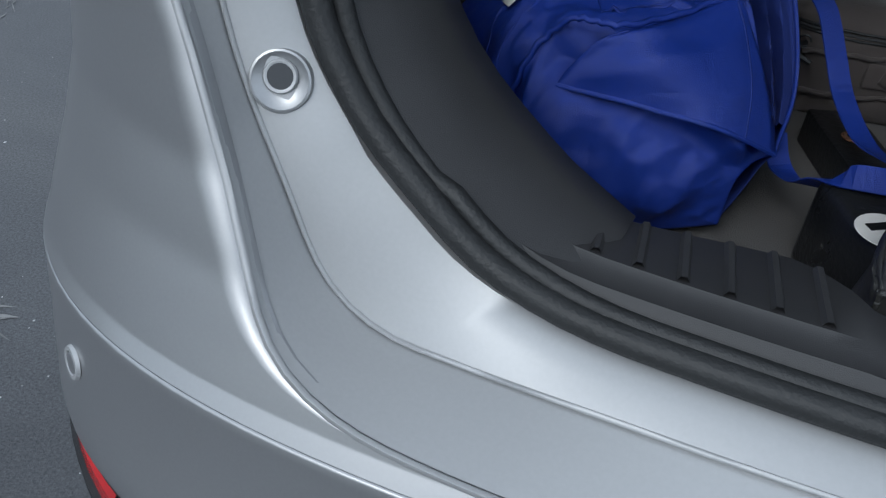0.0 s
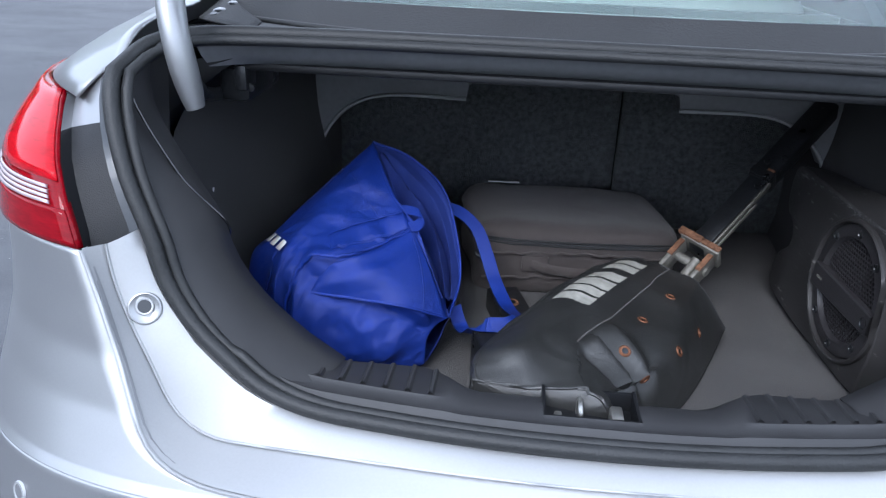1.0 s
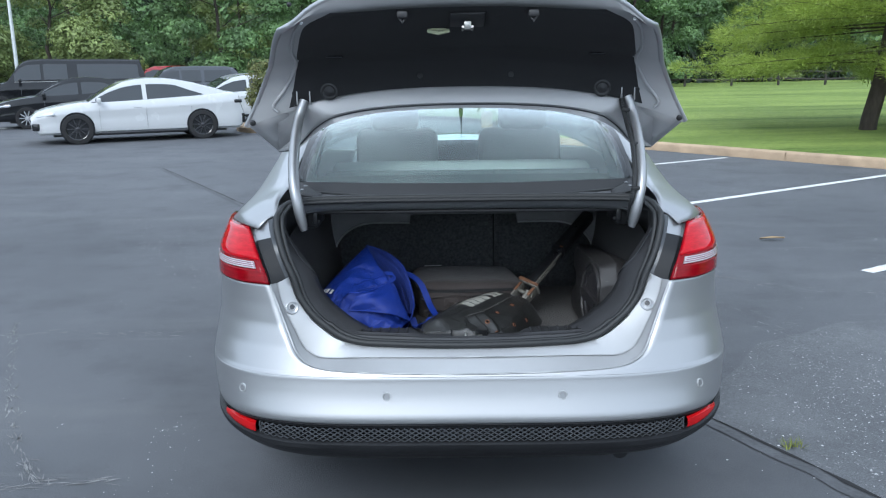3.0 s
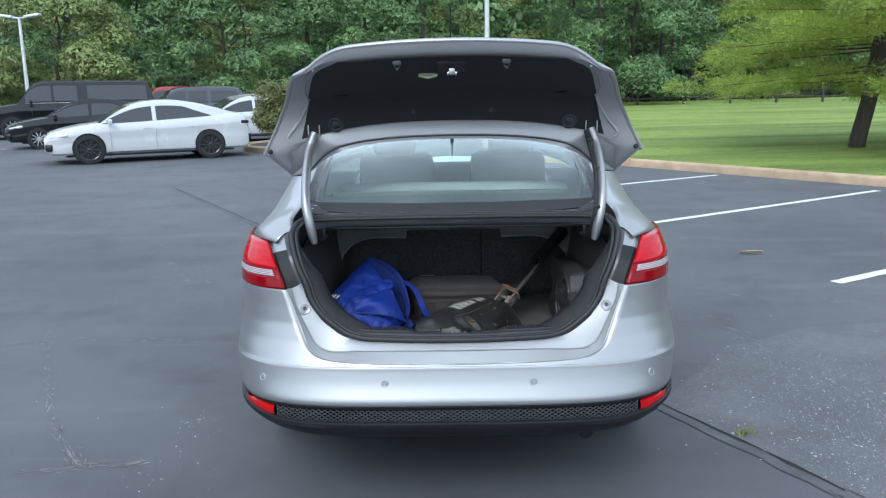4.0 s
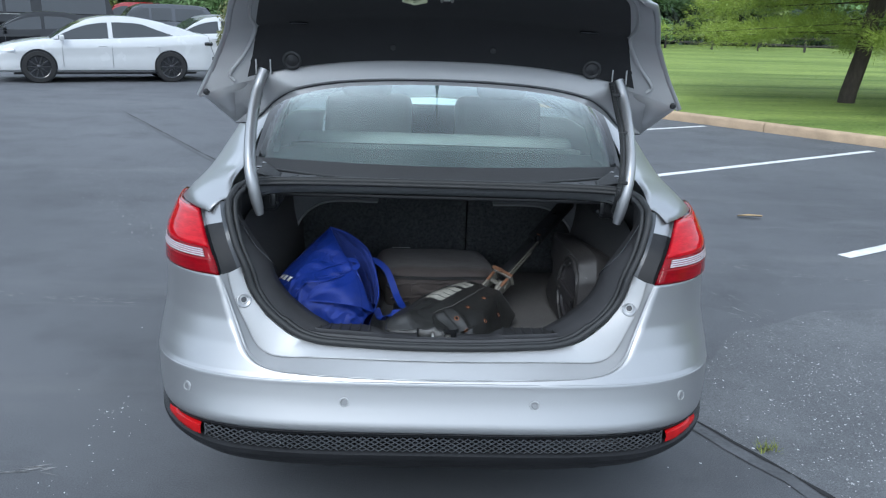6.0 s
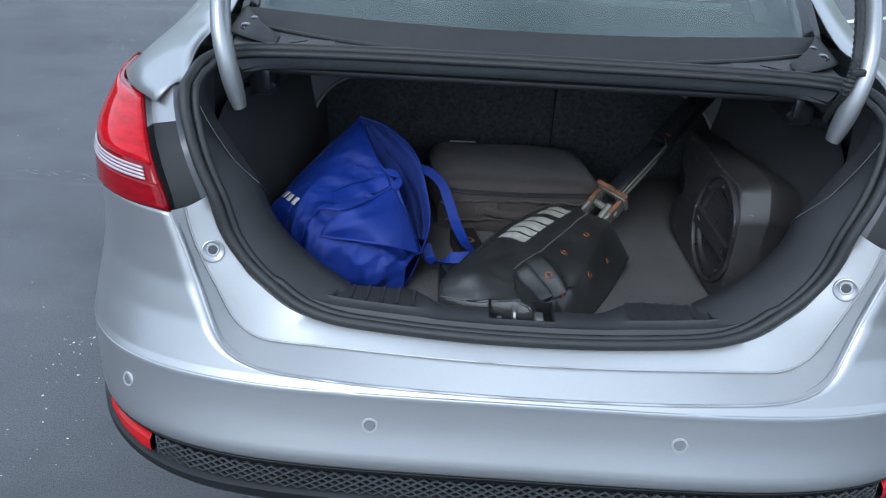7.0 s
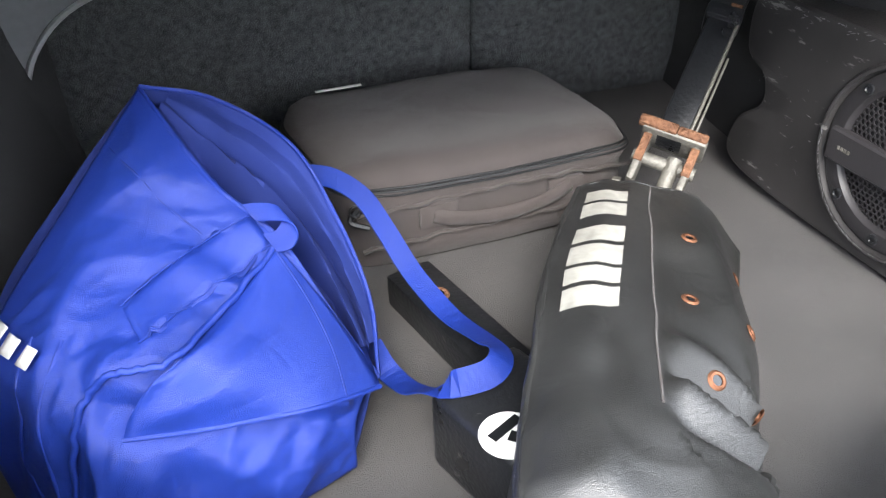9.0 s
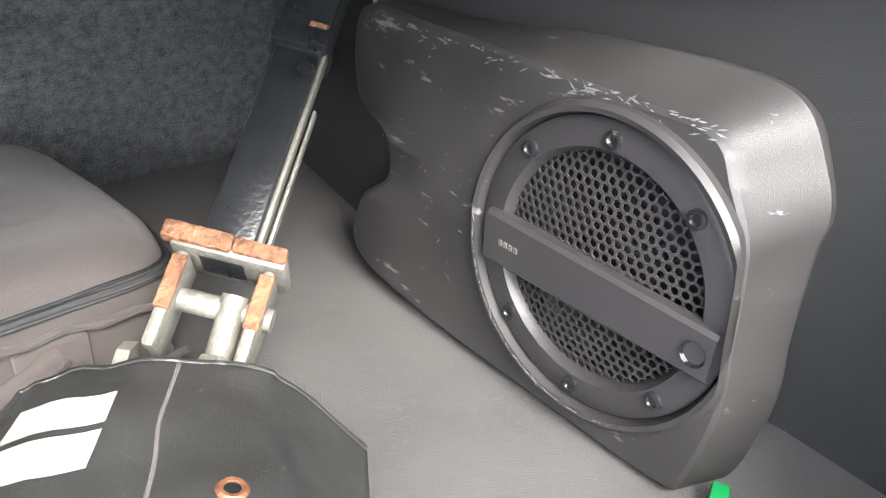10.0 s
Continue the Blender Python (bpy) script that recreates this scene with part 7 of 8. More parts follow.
for i, r_ in enumerate(cnet):
    f = i / CR
    row_ = []
    for j, p in enumerate(r_):
        g = j / CC
        du = r_[min(CC, j + 1)] - r_[max(0, j - 1)]
        dv = cnet[min(CR, i + 1)][j] - cnet[max(0, i - 1)][j]
        n_ = dv.cross(du).normalized()
        if n_.z < 0 and 0.15 < g < 0.85:
            n_ = -n_
        e = 0.003 * noise.noise(Vector((f * 5, g * 4, 1))) + 0.0012 * noise.noise(Vector((f * 17, g * 13, 4))) + 0.008 * (0.25 - min(0.25, abs(noise.noise(Vector((f * 4 + g * 3, g * 4 - f * 2, 7))))))
        # the right-hand panel hangs in sharp diagonal folds from the foot of the seam
        gs = table(seam_fg, f)
        if g > gs:
            s_ = (p.x + 0.012) * 0.75 + (p.y - 0.278) * 0.66 + 0.004 * noise.noise(Vector((p.x * 20, p.y * 20, 2)))
            e += table(FOLD, s_) * step((g - gs) / 0.035) * (1 - step((g - 0.86) / 0.12)) * (0.6 + 0.4 * step((0.62 - f) / 0.2))
        else:
            # below the seam's foot the left panel runs on as a free fold
            c = (gs - g) / 0.05
            e += 0.006 * math.exp(-c * c) * step((seam_f - f) / 0.06)
        # shallow trough beside the print
        c = (g - 0.5 * (gs + 0.50)) / 0.035
        e -= 0.004 * math.exp(-c * c) * step((f - 0.15) / 0.2)
        edge = min(1, 8 * min(g, 1 - g))
        row_.append(p + n_ * e * edge)
    cv.append(row_)
part("sleeve", grid([[tuple(p) for p in r_] for r_ in cv]), M["vinyl"], cover, smooth=46, thick=0.002)
base = [p for p in cv[0]]
ctr = Vector((-0.03, 0.150, 0.655))
part("end_panel", grid([[tuple(p) for p in base], [tuple(p.lerp(ctr, 0.06) + Vector((0, -0.004, 0))) for p in base], [tuple(p.lerp(ctr, 0.55) + Vector((0, -0.002, 0))) for p in base], [tuple(p.lerp(ctr, 0.98)) for p in base]]), M["vinyl"], cover, "", 60)
part("piping", tube(base[8:CC - 6], 0.0028, 6), M["vinyl"], cover, "", 60)
part("mouth_hem", tube([cv[CR][j] for j in range(CC + 1)], 0.0032, 6), M["vinyl"], cover, "", 60)


def cover_at(f, g):
    i, j = min(CR - 1, max(1, int(round(f * CR)))), min(CC - 1, max(1, int(round(g * CC))))
    p = cv[i][j]
    n_ = (cv[i + 1][j] - cv[i - 1][j]).cross(cv[i][j + 1] - cv[i][j - 1]).normalized()
    if n_.dot(Vector((0.2, -0.6, 1))) < 0:
        n_ = -n_
    return p, n_


seam_pts = []
for k in range(13):
    f = seam_f + (0.99 - seam_f) * k / 12
    p, n_ = cover_at(f, table(seam_fg, f))
    seam_pts.append(tuple(p + n_ * 0.0026))
part("seam", tube(spline(seam_pts, 70), 0.0013, 6), M["nylon"], cover, "pale worn seam", 60)


def nearest(q):
    best = min(((cv[i][j] - Vector(q)).length, i, j) for i in range(1, CR) for j in range(1, CC))
    return best[1] / CR, best[2] / CC


for q in ((0.167, 0.532, 0.663), (0.170, 0.398, 0.643), (0.108, 0.425, 0.661), (0.060, 0.333, 0.656), (0.100, 0.286, 0.642), (0.228, 0.500, 0.625), (0.02, 0.16, 0.66)):
    p, n_ = cover_at(*nearest(q))
    ey = part("eyelet", lathe([(0.0045, -0.001), (0.0052, 0.0022), (0.0075, 0.0024), (0.0095, 0.0006)], p + n_ * 0.002, n_, 16), M["brass"], cover, "corroded brass eyelet")
    part("eyelet_hole", lathe([(0.005, 0.0), (0, 0.0)], p + n_ * 0.0030, n_, 12), M["gloss_black"], ey)


def patch_on_cover(f0, f1, g0, g1, k=6):
    rows = []
    for a in range(k + 1):
        rw = []
        for b_ in range(k + 1):
            f, g = f0 + (f1 - f0) * a / k, g0 + (g1 - g0) * b_ / k
            i, j = f * CR, g * CC
            i0, j0 = min(CR - 1, int(i)), min(CC - 1, int(j))
            u, v = i - i0, j - j0
            p = cv[i0][j0] * (1 - u) * (1 - v) + cv[i0 + 1][j0] * u * (1 - v) + cv[i0][j0 + 1] * (1 - u) * v + cv[i0 + 1][j0 + 1] * u * v
            n_ = cover_at(f, g)[1]
            rw.append(tuple(p + n_ * 0.0034))
        rows.append(rw)
    return grid(rows)


# the maker's print: six plain white blocks in the place of its letters
f0, f1 = nearest((-0.010, 0.405, 0.702))[0], min(0.97, nearest((0.098, 0.62, 0.695))[0] + 0.02)
ga, gb = nearest((-0.028, 0.423, 0.70))[1], nearest((0.011, 0.390, 0.705))[1]
step_ = (f1 - f0) / 6.15
pos = f0
for k, w_ in enumerate((1.0, 0.8, 1.0, 0.9, 0.45, 1.0, 1.0)):
    if k != 4:
        part("print_block", patch_on_cover(pos + step_ * 0.05, pos + step_ * w_ * 0.88, ga, gb), M["cream_print"], cover, "white printed block")
    pos += step_ * w_

# tow bar with its pivot, leaning up into the corner
bar = thing("tow_bar", "black steel tow bar with a rusty pivot bracket", "tow bar", (0.25, 0.7, 0.62))
ax0, ax1 = Vector((0.262, 0.724, 0.698)), Vector((0.384, 0.826, 0.806))
ax = (ax1 - ax0).normalized()
up_ = (Vector((-0.2, -0.5, 1)) - ax * ax.dot(Vector((-0.2, -0.5, 1)))).normalized()
sd = ax.cross(up_).normalized()
frm = Matrix((sd, ax, up_)).transposed()


def along(d, s=0.0, u=0.0):
    return ax0 + ax * d + sd * s + up_ * u


part("inner_tube", box(along(0.105, -0.005), (0.039, 0.24, 0.036), 0.004, 2, frm), M["black_steel"], bar, "scratched black square tube")
part("outer_tube", box(along(0.30, -0.007), (0.046, 0.24, 0.042), 0.005, 2, frm), M["black_steel"], bar, "scratched black square tube")
part("collar", box(along(0.195, -0.006, 0.002), (0.050, 0.022, 0.045), 0.005, 2, frm), M["black_steel"], bar)
part("rust_smear", box(along(0.20, 0.006, 0.0225), (0.016, 0.02, 0.002), 0.001, 1, frm), M["rust"], bar, "rust smear on the collar")
part("lock_strip", box(along(0.10, 0.0165, 0.006), (0.004, 0.21, 0.014), 0.0015, 2, frm), M["zinc"], bar, "bare steel edge strip")
part("lock_spring", box(along(0.07, 0.0225, 0.002), (0.003, 0.13, 0.009), 0.001, 2, frm), M["zinc"], bar)
for d, s in ((0.16, 0.008), (0.22, -0.012), (0.245, 0.01)):
    part("pin", lathe([(0, 0.004), (0.006, 0.003), (0.007, 0)], along(d, s, 0.024), up_, 10), M["black_steel"], bar)
part("flange_plate", box(along(-0.008), (0.086, 0.013, 0.050), 0.004, 2, frm), M["zinc"], bar)
part("flange_lip", box(along(-0.004, -0.024, 0.023), (0.052, 0.015, 0.012), 0.003, 2, frm), M["rust"], bar, "orange rust on the plate's edge")
part("flange_lip", box(along(-0.004, 0.022, 0.024), (0.040, 0.013, 0.009), 0.003, 2, frm), M["rust"], bar)
for s in (-0.032, 0.032):
    fk = part("fork_arm", box(along(-0.052, s), (0.010, 0.075, 0.042), 0.004, 2, frm), M["zinc"], bar)
    part("rust_patch", box(along(-0.04, s, 0.0205), (0.0115, 0.042, 0.004), 0.001, 1, frm), M["rust"], fk, "orange rust")
part("pivot_pin", tube([along(-0.045, -0.042), along(-0.045, 0.042)], 0.009, 12), M["zinc"], bar)
part("swivel_bolt", joined(tube([along(-0.10, 0.012, -0.01), along(-0.035, 0.012, 0.006)], 0.010, 12), lathe([(0, 0.02), (0.014, 0.016), (0.016, 0.01), (0.016, -0.01), (0.0, -0.012)], along(-0.098, 0.014, -0.002), ax, 6)), M["zinc"], bar, "dull plated bolt and nut")
part("swivel_block", box(along(-0.118, -0.004, -0.012), (0.070, 0.045, 0.030), 0.008, 2, frm), M["zinc"], bar)
part("lower_tube", box(along(-0.30, 0.004, -0.05), (0.05, 0.34, 0.05), 0.006, 2, frm @ Euler((radians(-18), 0, 0)).to_matrix()), M["black_steel"], bar)
part("nut", lathe([(0, 0.012), (0.013, 0.010), (0.015, 0), (0, -0.002)], along(-0.098, -0.042, 0.0), -sd, 6), M["zinc"], bar)

# powered subwoofer enclosure in the right-hand corner
sub = thing("subwoofer", "scuffed black moulded subwoofer enclosure with a round honeycomb grille", "speaker", (0.53, 0.66, FLOOR_Z))
# its face looks to the left; u runs to the rear, v upwards
SC, SU, SV = Vector((0.472, 0.553, 0.700)), Vector((0.0748, -0.9972, 0.0)), Vector((0.0497, 0.0037, 0.9988))
fn = Vector((-0.996, -0.0747, 0.0498))


def face_pt(u, v, out=0.0):
    return SC + SU * u + SV * v + fn * out


FACE = [(-0.300, -0.116), (-0.20, -0.138), (0.0, -0.145), (0.085, -0.145), (0.106, -0.134), (0.120, -0.06), (0.116, 0.0), (0.112, 0.045), (0.107, 0.070), (0.090, 0.102), (0.068, 0.130), (0.0, 0.133), (-0.086, 0.136), (-0.20, 0.139), (-0.300, 0.134), (-0.306, 0.055), (-0.262, 0.026), (-0.254, -0.016), (-0.296, -0.055)]
BACKL = [(-0.300, -0.135), (-0.20, -0.149), (0.0, -0.150), (0.095, -0.150), (0.120, -0.140), (0.134, -0.068), (0.130, -0.012), (0.129, 0.054), (0.132, 0.082), (0.121, 0.112), (0.092, 0.150), (0.030, 0.158), (-0.086, 0.152), (-0.20, 0.138), (-0.300, 0.128), (-0.306, 0.055), (-0.262, 0.026), (-0.254, -0.016), (-0.296, -0.055)]
f_l = spline([(a, b_, 0) for a, b_ in FACE], 114, loop=True)
b_l = spline([(a, b_, 0) for a, b_ in BACKL], 114, loop=True)


def shrink(k, out):
    return [face_pt(p.x * k, p.y * k, out) for p in f_l]


def circ(rad, out):
    return [face_pt(min(rad, q.length * 0.985) * math.cos(a), min(rad, q.length * 0.985) * math.sin(a), out) for a, q in ((math.atan2(p.y, p.x), p) for p in f_l)]


deep = [face_pt(p.x, p.y, -0.052) for p in b_l]
back = [face_pt(p.x * (0.70 if p.x > 0 else 1), p.y - 0.032 * max(0, p.y) / 0.15, -0.145) for p in b_l]
c1 = circ(0.127, 0.004)
s97 = shrink(0.965, 0.004)
enc_rows = [back, [a.lerp(b_, 0.5) for a, b_ in zip(back, deep)], [a.lerp(b_, 0.94) for a, b_ in zip(back, deep)], [a.lerp(b_, 0.06) for a, b_ in zip(deep, shrink(1.0, -0.003))], [a.lerp(b_, 0.90) for a, b_ in zip(deep, shrink(1.0, -0.003))], shrink(0.993, 0.001), s97]
enc_rows += [[a.lerp(b_, 0.5) for a, b_ in zip(s97, c1)], c1, circ(0.1265, 0.010), circ(0.123, 0.014), circ(0.119, 0.013), circ(0.1165, 0.002), circ(0.115, -0.006)]
part("enclosure", grid([[tuple(p) for p in r_] for r_ in enc_rows], loop_u=True), M["sub_plastic"], sub, smooth=26)
part("ring", grid([[tuple(p) for p in r_] for r_ in (circ(0.1165, -0.004), circ(0.1155, 0.006), circ(0.112, 0.008), circ(0.094, 0.008), circ(0.090, 0.003), circ(0.088, -0.008))], loop_u=True), M["sub_ring"], sub, "satin black trim ring", 40)
part("cone", grid([[tuple(p) for p in r_] for r_ in (circ(0.090, -0.012), circ(0.075, -0.026), circ(0.045, -0.040), circ(0.028, -0.030), circ(0.002, -0.026))], loop_u=True), M["cone"], sub, "dark speaker cone", 60)
# honeycomb grille, domed
pit = 0.0082
bm = bmesh.new()
for a in range(-14, 15):
    for b_ in range(-14, 15):
        y = (a + 0.5 * (b_ % 2)) * pit
        z = b_ * pit * 0.866
        if math.hypot(y, z) < 0.090:
            lv, lw = [], []
            for k in range(6):
                w_ = math.pi / 6 + k * math.pi / 3
                for lst, rad in ((lv, pit * 0.577), (lw, pit * 0.577 - 0.0012)):
                    yy, z2 = y + rad * math.cos(w_), z + rad * math.sin(w_)
                    dome = 0.007 * (1 - (yy * yy + z2 * z2) / 0.0085)
                    lst.append(bm.verts.new(face_pt(yy, z2, -0.002 + dome)))
            for k in range(6):
                bm.faces.new((lv[k], lv[(k + 1) % 6], lw[(k + 1) % 6], lw[k]))
part("grille", bm, M["sub_ring"], sub, "black honeycomb steel grille", 0, 0.0016)
# the bar across the grille, running down to the rear
b0, b1 = Vector((-0.104, -0.010)), Vector((0.110, -0.014))
dirb = (b1 - b0).normalized()
nb = Vector((-dirb.y, dirb.x))
rows = []
for k in range(9):
    c = b0.lerp(b1, k / 8)
    hw = 0.0225 - 0.003 * k / 8
    rows.append([face_pt(*(c + nb * s), o) for s, o in ((-hw, 0.004), (-hw, 0.013), (-hw * 0.85, 0.016), (hw * 0.85, 0.016), (hw, 0.013), (hw, 0.004))])
cb = part("cross_bar", grid([[tuple(p) for p in r_] for r_ in rows]), M["sub_ring"], sub, "satin black bar across the grille", 35)
ec = face_pt(*(b0.lerp(b1, 0.94)), 0.017)
part("key_recess", joined(lathe([(0.010, 0.001), (0.008, -0.001), (0.004, -0.003), (0, -0.003)], ec, fn, 18)), M["gloss_black"], cb)
for k in range(4):
    c = b0.lerp(b1, 0.09 + 0.026 * k)
    part("maker_mark", box(face_pt(*c, 0.0166), (0.0010, 0.0036, 0.0048), 0, 1, Euler((0, 0, radians(4))).to_matrix()), M["zinc"], cb, "small grey maker's mark")
for a in (45, 90, 135, 225, 270, 315):
    w_ = radians(a)
    c = face_pt(0.103 * math.cos(w_), 0.103 * math.sin(w_), 0.008)
    part("screw", lathe([(0.0075, 0.0), (0.0072, 0.0025), (0.0045, 0.003), (0.0035, 0.001), (0, 0.001)], c, fn, 14), M["black_steel"], sub, "black cross-head screw")
# pale scrapes along its upper edge, on the face and on the ring's lower rim
rs = np.random.default_rng(31)
bm = bmesh.new()
for k in range(210):
    if k < 120:
        u = rs.uniform(-0.29, 0.075)
        v = 0.1335 - 0.008 * abs(rs.normal(0, 1)) * (0.5 + 0.5 * math.sin(u * 40) ** 2)
        a0, L_ = rs.normal(0.03, 0.35), abs(rs.normal(0.001, 0.0028)) + 0.0008
        o_ = 0.0042
    elif k < 140:
        u, v, a0, L_, o_ = rs.uniform(-0.27, -0.13), rs.uniform(-0.10, 0.11), rs.uniform(-0.9, 0.9), abs(rs.normal(0, 0.004)) + 0.001, 0.0046
    else:
        w_ = rs.normal(-2.15, 0.45)
        u, v, a0, L_, o_ = 0.1205 * math.cos(w_), 0.1205 * math.sin(w_), w_ + 1.57 + rs.normal(0, 0.3), abs(rs.normal(0.001, 0.003)) + 0.001, 0.0142
    W_ = rs.uniform(0.0003, 0.0010)
    du, dv = math.cos(a0), math.sin(a0)
    bm.faces.new([bm.verts.new(face_pt(u + du * x_ - dv * y_, v + dv * x_ + du * y_, o_)) for x_, y_ in ((-L_, 0), (0, -W_), (L_, 0), (0, W_))])
tagged(part("scrape_mark", bm, M["scuff"], sub, "pale scrapes on the black moulding", 0), kind="stuff")
pl = Vector((0.490, 0.425, FLOOR_Z + 0.014))
cn = part("connector", box(pl, (0.024, 0.014, 0.012), 0.003, 2, Euler((0, 0, 0.5)).to_matrix()), M["green"], sub, "green plastic cable connector")
for k, cl in enumerate(("rust", "dark_trim", "zinc")):
    part("cable", tube(spline([tuple(pl + Vector((-0.012, -0.004 * k, 0))), tuple(pl + Vector((-0.03, -0.012 - 0.004 * k, -0.006))), tuple(pl + Vector((-0.01, -0.03 - 0.006 * k, -0.010))), tuple(pl + Vector((0.05, -0.045, -0.010)))], 12), 0.0022, 6), M[cl], cn)

# ---- parked vehicles ----
def vehicle(name, label, at, turn, L, W, H, paint, kind="sedan", rim="rim_dark", wr=0.33, wb=None):
    """Front at -x of its own axes, resting on z = 0."""
    t = thing(name, label, "car", (0, 0, 0))
    wb = wb or 0.59 * L
    belt = H * (0.645 if kind == "sedan" else 0.62)
    if kind == "sedan":
        TOPS = [(0.0, 0.60), (0.010, 0.66), (0.03, 0.715), (0.08, 0.785), (0.16, 0.86), (0.26, belt), (0.5, belt + 0.035), (0.75, belt + 0.09), (0.90, belt + 0.145), (0.955, belt + 0.15), (0.972, belt + 0.12), (0.985, belt - 0.02), (1.0, 0.60)]
        ROOF = [(0.245, belt - 0.03), (0.30, H * 0.745), (0.36, H * 0.86), (0.42, H * 0.945), (0.48, H * 0.985), (0.55, H), (0.62, H * 0.992), (0.70, H * 0.955), (0.78, H * 0.90), (0.86, H * 0.828), (0.94, belt + 0.14)]
    elif kind == "suv":
        TOPS = [(0.0, 0.60), (0.02, 0.80), (0.08, 0.95), (0.25, belt), (0.6, belt + 0.02), (0.97, belt + 0.04), (1.0, 0.8)]
        ROOF = [(0.23, belt - 0.02), (0.32, H * 0.9), (0.40, H * 0.985), (0.6, H), (0.85, H * 0.985), (0.94, H * 0.94), (0.985, belt + 0.03)]
    else:
        TOPS = [(0.0, 0.75), (0.015, 1.0), (0.05, 1.08), (0.24, belt), (0.5, belt), (0.98, belt), (1.0, 0.9)]
        ROOF = [(0.23, belt - 0.02), (0.30, H * 0.9), (0.34, H * 0.98), (0.45, H), (0.56, H * 0.99), (0.58, H * 0.99), (0.8, H * 0.99), (0.965, H * 0.975), (0.985, belt)]
    n = 34
    f_ax, r_ax = (L - wb) * 0.47, (L - wb) * 0.47 + wb
    rows = []
    for k in range(n + 1):
        f = k / n
        h_ = table(TOPS, f)
        w_ = W / 2 * (1 - 0.22 * max(0, 1 - f / 0.10) ** 2 - 0.12 * max(0, (f - 0.92) / 0.08) ** 2)
        zb = 0.22 + (0.12 if f in (0, 1) else 0)
        half = [(0.90, zb), (0.975, zb + 0.05), (0.995, zb + 0.13), (0.985, h_ * 0.55), (0.978, h_ * 0.66), (1.0, h_ * 0.77), (0.995, h_ * 0.83), (0.955, h_ * 0.93), (0.90, h_ * 0.985), (0.80, h_ + 0.008)]
        rows.append([(f * L, -w_ * a, c) for a, c in half] + [(f * L, 0, h_ + 0.028)] + [(f * L, w_ * a, c) for a, c in half[::-1]])
    b_ = grid(rows)
    b_.verts.ensure_lookup_table()
    for ring_ in (rows[0], rows[-1]):
        b_.faces.new([b_.verts.new(p) for p in ring_])
    bmesh.ops.remove_doubles(b_, verts=b_.verts, dist=1e-5)
    bmesh.ops.recalc_face_normals(b_, faces=b_.faces)
    part("body", b_, paint, t, "", 24)
    rr, top_ = [], []
    for k in range(25):
        f = ROOF[0][0] + (ROOF[-1][0] - ROOF[0][0]) * k / 24
        h_ = table(ROOF, f)
        q = max(0.0, min(1, (h_ - belt) / (H - belt)))
        wi = W / 2 * (0.86 - 0.18 * q)
        rr.append([(f * L, -W / 2 * 0.88, belt - 0.03), (f * L, -wi - 0.004, h_ - 0.05 * q), (f * L, -wi * 0.9, h_), (f * L, 0, h_ + 0.015), (f * L, wi * 0.9, h_), (f * L, wi + 0.004, h_ - 0.05 * q), (f * L, W / 2 * 0.88, belt - 0.03)])
        if h_ > H * 0.90:
            top_.append([(f * L, -wi - 0.014, h_ - 0.07), (f * L, -wi * 0.92, h_ + 0.006), (f * L, 0, h_ + 0.024), (f * L, wi * 0.92, h_ + 0.006), (f * L, wi + 0.014, h_ - 0.07)])
    part("cabin", grid(rr), paint, t, "", 40)
    part("roof", grid(top_), paint, t, "", 40)

    def cabin_side(f, v, sg):
        h_ = table(ROOF, f)
        q = max(0.0, min(1, (h_ - belt) / (H - belt)))
        wi = W / 2 * (0.86 - 0.18 * q)
        lo, hi = (W / 2 * 0.88, belt - 0.03), (wi + 0.004, h_ - 0.05 * q)
        return (f * L, sg * (lo[0] + (hi[0] - lo[0]) * v + 0.007), lo[1] + (hi[1] - lo[1]) * v)

    def cabin_top(f, u):
        h_ = table(ROOF, f)
        q = max(0.0, min(1, (h_ - belt) / (H - belt)))
        return (f * L, W / 2 * (0.86 - 0.18 * q) * 0.90 * u, h_ + 0.007 + 0.015 * (1 - abs(u)))

    if kind == "sedan":
        sides, screens = ((0.288, 0.505), (0.525, 0.80)), ((0.252, 0.43), (0.72, 0.915))
    elif kind == "suv":
        sides, screens = ((0.285, 0.45), (0.47, 0.63), (0.66, 0.90)), ((0.24, 0.385), (0.92, 0.975))
    else:
        sides, screens = ((0.272, 0.41), (0.425, 0.55), (0.605, 0.94)), ((0.24, 0.33),)
    for sg in (-1, 1):
        for k_, (fa, fb) in enumerate(sides):
            fs = [fa + (fb - fa) * i / 10 for i in range(11)]
            last = kind == "sedan" and k_ == 1
            part("side_window", grid([[cabin_side(f, 0.12 + (v * (1 - (0.55 * max(0, (f - 0.66) / 0.14) if last else 0))) * 0.72, sg) for v in (0, 0.5, 1)] for f in fs]), M["tint"], t, "dark tinted side window", 40)
            part("window_trim", tube([Vector(cabin_side(f, 0.10, sg)) + Vector((0, sg * 0.003, 0)) for f in fs], 0.010, 6), M["gloss_black"], t)
    for fa, fb in screens:
        part("windscreen" if fa < 0.5 else "rear_window", grid([[cabin_top(fa + (fb - fa) * i / 8, u) for u in (-1, -0.5, 0, 0.5, 1)] for i in range(9)]), M["tint"], t, "dark glass", 40)
    for ax_ in (f_ax, r_ax):
        for sg in (-1, 1):
            arch_ = lathe([(wr * 1.07, -0.10), (wr * 1.07, 0.109), (0.0, 0.109)], (ax_, sg * (W / 2 - 0.105), wr * 1.04), (0, sg, 0), 28)
            part("wheel_arch", arch_, M["gloss_black"], t)
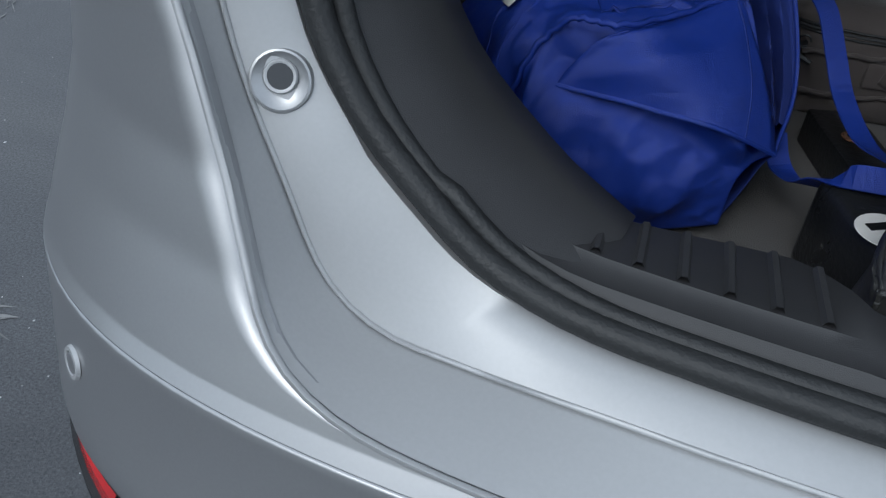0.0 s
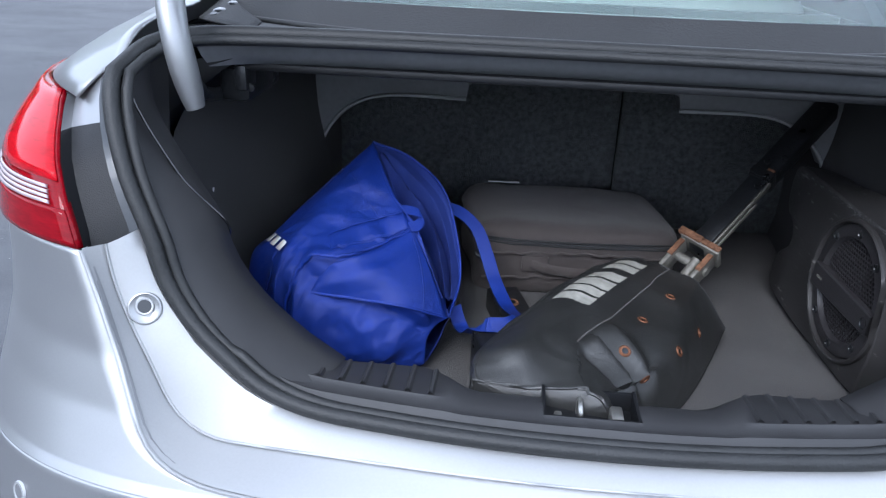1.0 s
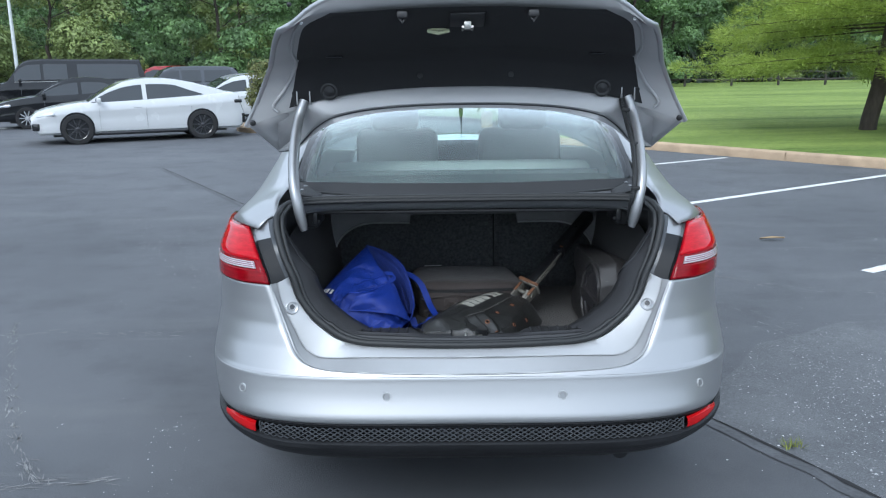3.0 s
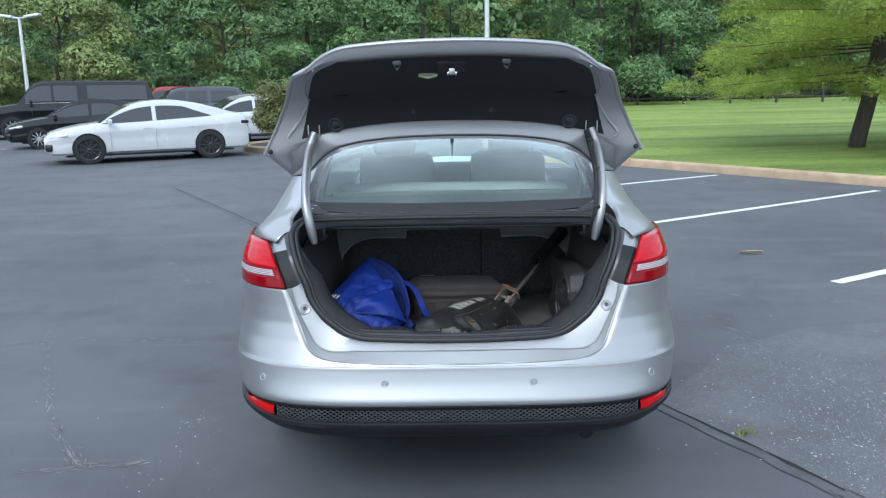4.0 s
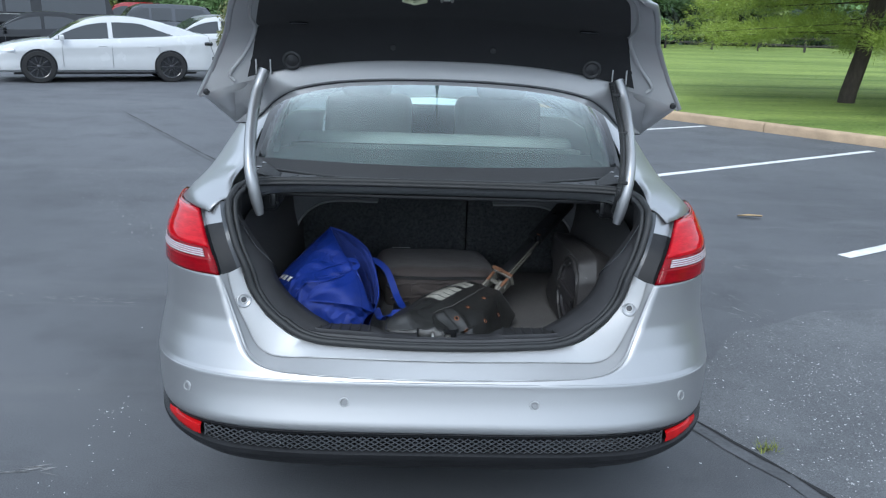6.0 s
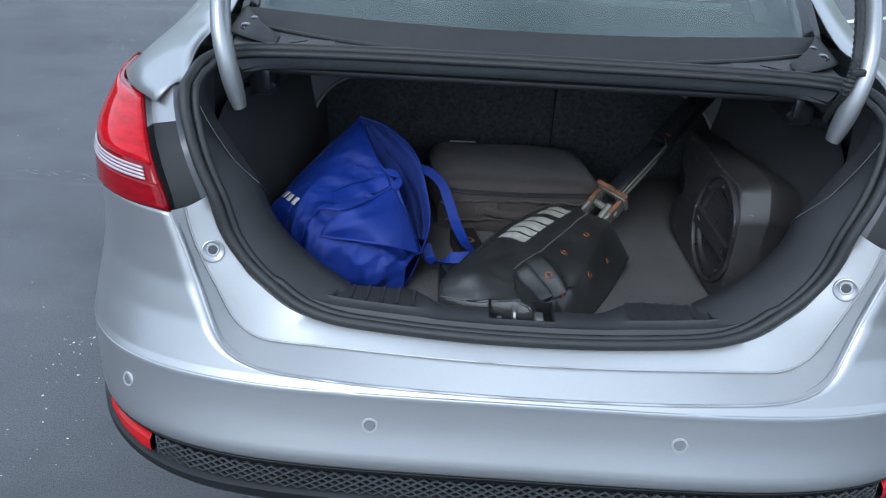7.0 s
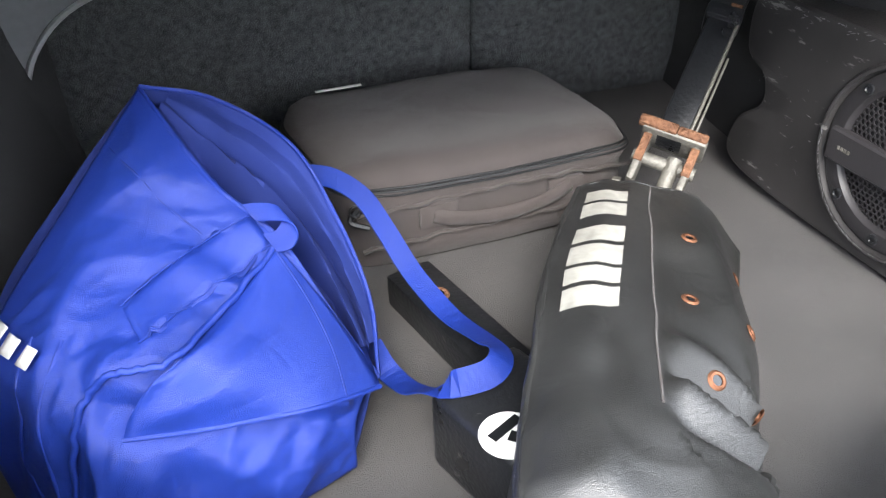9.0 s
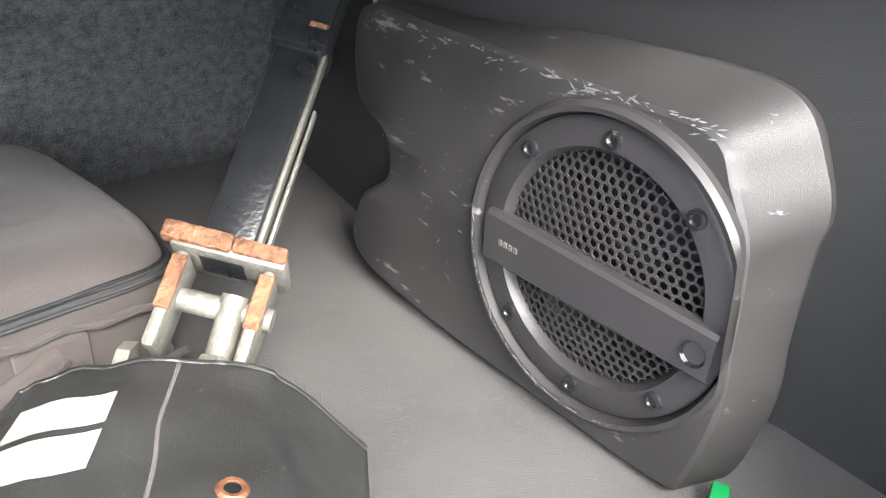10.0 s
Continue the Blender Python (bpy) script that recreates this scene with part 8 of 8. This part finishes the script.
            prof = [(wr * 0.68, -0.10), (wr * 0.92, -0.10), (wr, -0.06), (wr, 0.06), (wr * 0.95, 0.10), (wr * 0.72, 0.105), (wr * 0.70, 0.09)]
            wh = part("wheel", lathe([(0, 0.03), (wr * 0.60, 0.03), (wr * 0.66, 0.09), (wr * 0.71, 0.10)], (ax_, sg * (W / 2 - 0.074), wr), (0, sg, 0), 28), M["gloss_black"], t)
            part("tyre", lathe(prof, (ax_, sg * (W / 2 - 0.074), wr), (0, sg, 0), 28), M["tyre"], wh)
            sp = []
            for k in range(10):
                a = 2 * math.pi * k / 10
                s_ = box((0, 0, 0), (wr * 0.60, 0.02, wr * 0.085), 0.004, 1)
                bmesh.ops.transform(s_, matrix=Matrix.Translation((ax_ + math.cos(a) * wr * 0.36, sg * (W / 2 + 0.008), wr + math.sin(a) * wr * 0.36)) @ Matrix.Rotation(-a, 4, "Y"), verts=s_.verts)
                sp.append(s_)
            sp.append(lathe([(wr * 0.66, 0.0), (wr * 0.68, 0.012), (wr * 0.71, 0.012), (wr * 0.72, 0)], (ax_, sg * (W / 2 + 0.008), wr), (0, sg, 0), 28))
            sp.append(lathe([(0, 0.014), (wr * 0.12, 0.012), (wr * 0.16, 0)], (ax_, sg * (W / 2 + 0.011), wr), (0, sg, 0), 14))
            part("rim", joined(*sp), M[rim], wh)
    for sg in (-1, 1):
        part("mirror", box((0.30 * L, sg * (W / 2 + 0.06), belt + 0.04), (0.10, 0.20, 0.12), 0.03, 2), paint, t)
        part("headlamp", box((0.06 * L + 0.04, sg * (W / 2 - 0.10), table(TOPS, 0.05) - 0.10), (0.40, 0.14, 0.075), 0.03, 2, Euler((0, radians(-8), sg * radians(24))).to_matrix()), M["headlamp"], t)
        part("tail_lamp", box((0.965 * L, sg * (W / 2 - 0.085), belt - 0.06), (0.22, 0.12, 0.085), 0.03, 2, Euler((0, 0, sg * radians(-22))).to_matrix()), M["gloss_black"] if rim == "rim_dark" else M["lens_dark"], t)
        for f in (0.30, 0.515, 0.73):
            part("door_seam", box((f * L, sg * (W / 2 * 0.998), belt * 0.60), (0.004, 0.010, belt * 0.5), 0), M["frame_grey"], t)
        for f in (0.475, 0.69):
            part("door_handle", box((f * L, sg * (W / 2 * 0.995), belt * 0.86), (0.17, 0.03, 0.028), 0.008, 2), paint, t)
        part("belt_trim", tube([(f_ * L, sg * (W / 2 * 0.888), belt - 0.012 + (0.03 if kind == "sedan" else 0.0) * f_) for f_ in (0.27, 0.40, 0.55, 0.70, 0.78)], 0.012, 6), M["steel"] if kind == "pickup" else M["gloss_black"], t)
        part("side_skirt", box((0.5 * L, sg * (W / 2 - 0.03), 0.22), (wb - 2.4 * wr, 0.06, 0.07), 0.02, 2), M["gloss_black"], t)
        if kind == "sedan":
            part("bumper_insert", box((0.030 * L, sg * (W / 2 - 0.20), 0.40), (0.16, 0.26, 0.16), 0.03, 2, Euler((0, 0, sg * radians(38))).to_matrix()), M["gloss_black"], t, "black air intake of the bumper")
            part("rear_insert", box((0.985 * L, sg * (W / 2 - 0.14), 0.45), (0.07, 0.16, 0.22), 0.02, 2, Euler((0, 0, sg * radians(-30))).to_matrix()), M["gloss_black"], t, "black insert of the rear bumper")
    part("grille", box((0.014 * L, 0, 0.40), (0.07, W * 0.70, 0.20), 0.03, 2), M["gloss_black"], t)
    part("shadow_gap", box((0.5 * L, 0, 0.2), (L * 0.82, W * 0.72, 0.08), 0.02), M["gloss_black"], t)
    t.matrix_basis = Matrix.Translation(at) @ Matrix.Rotation(radians(turn), 4, "Z") @ Matrix.Translation((-(f_ax + r_ax) / 2, 0, 0))
    return t


TURN_W = 27.0
vehicle("white_sedan", "white four-door sedan with black wheels and dark windows, parked", (-7.43, 16.80, 0), TURN_W, 4.63, 1.80, 1.41, M["white_paint"], "sedan", "rim_dark", 0.335, 2.70)
vehicle("black_sedan", "black older sedan parked behind the white sedan", (-11.25, 22.0, 0), TURN_W, 4.5, 1.75, 1.42, M["black_paint"], "sedan", "rim_bright", 0.31)
vehicle("black_pickup", "black pickup truck with a cap over its bed, parked", (-14.46, 27.6, 0), TURN_W, 6.2, 2.0, 2.06, M["black_paint"], "pickup", "rim_bright", 0.40, 3.65)
vehicle("grey_minivan", "grey sport utility vehicle parked in the back row", (-11.2, 31.8, 0), TURN_W, 4.8, 1.9, 1.78, M["grey_paint"], "suv", "rim_bright", 0.36)
vehicle("red_suv", "red sport utility vehicle parked in the back row", (-14.2, 38.0, 0), TURN_W, 4.7, 1.9, 1.85, M["red_paint"], "suv", "rim_bright", 0.36)
vehicle("white_hatchback", "white sedan parked nose-out beyond the island", (-6.6, 23.2, 0), TURN_W, 4.5, 1.78, 1.43, M["white_paint"], "sedan", "rim_bright", 0.32)
vehicle("silver_sedan", "silver sedan parked in the row beyond the island", (-7.6, 26.6, 0), TURN_W, 4.6, 1.8, 1.45, M["silver"], "sedan", "rim_bright", 0.32)
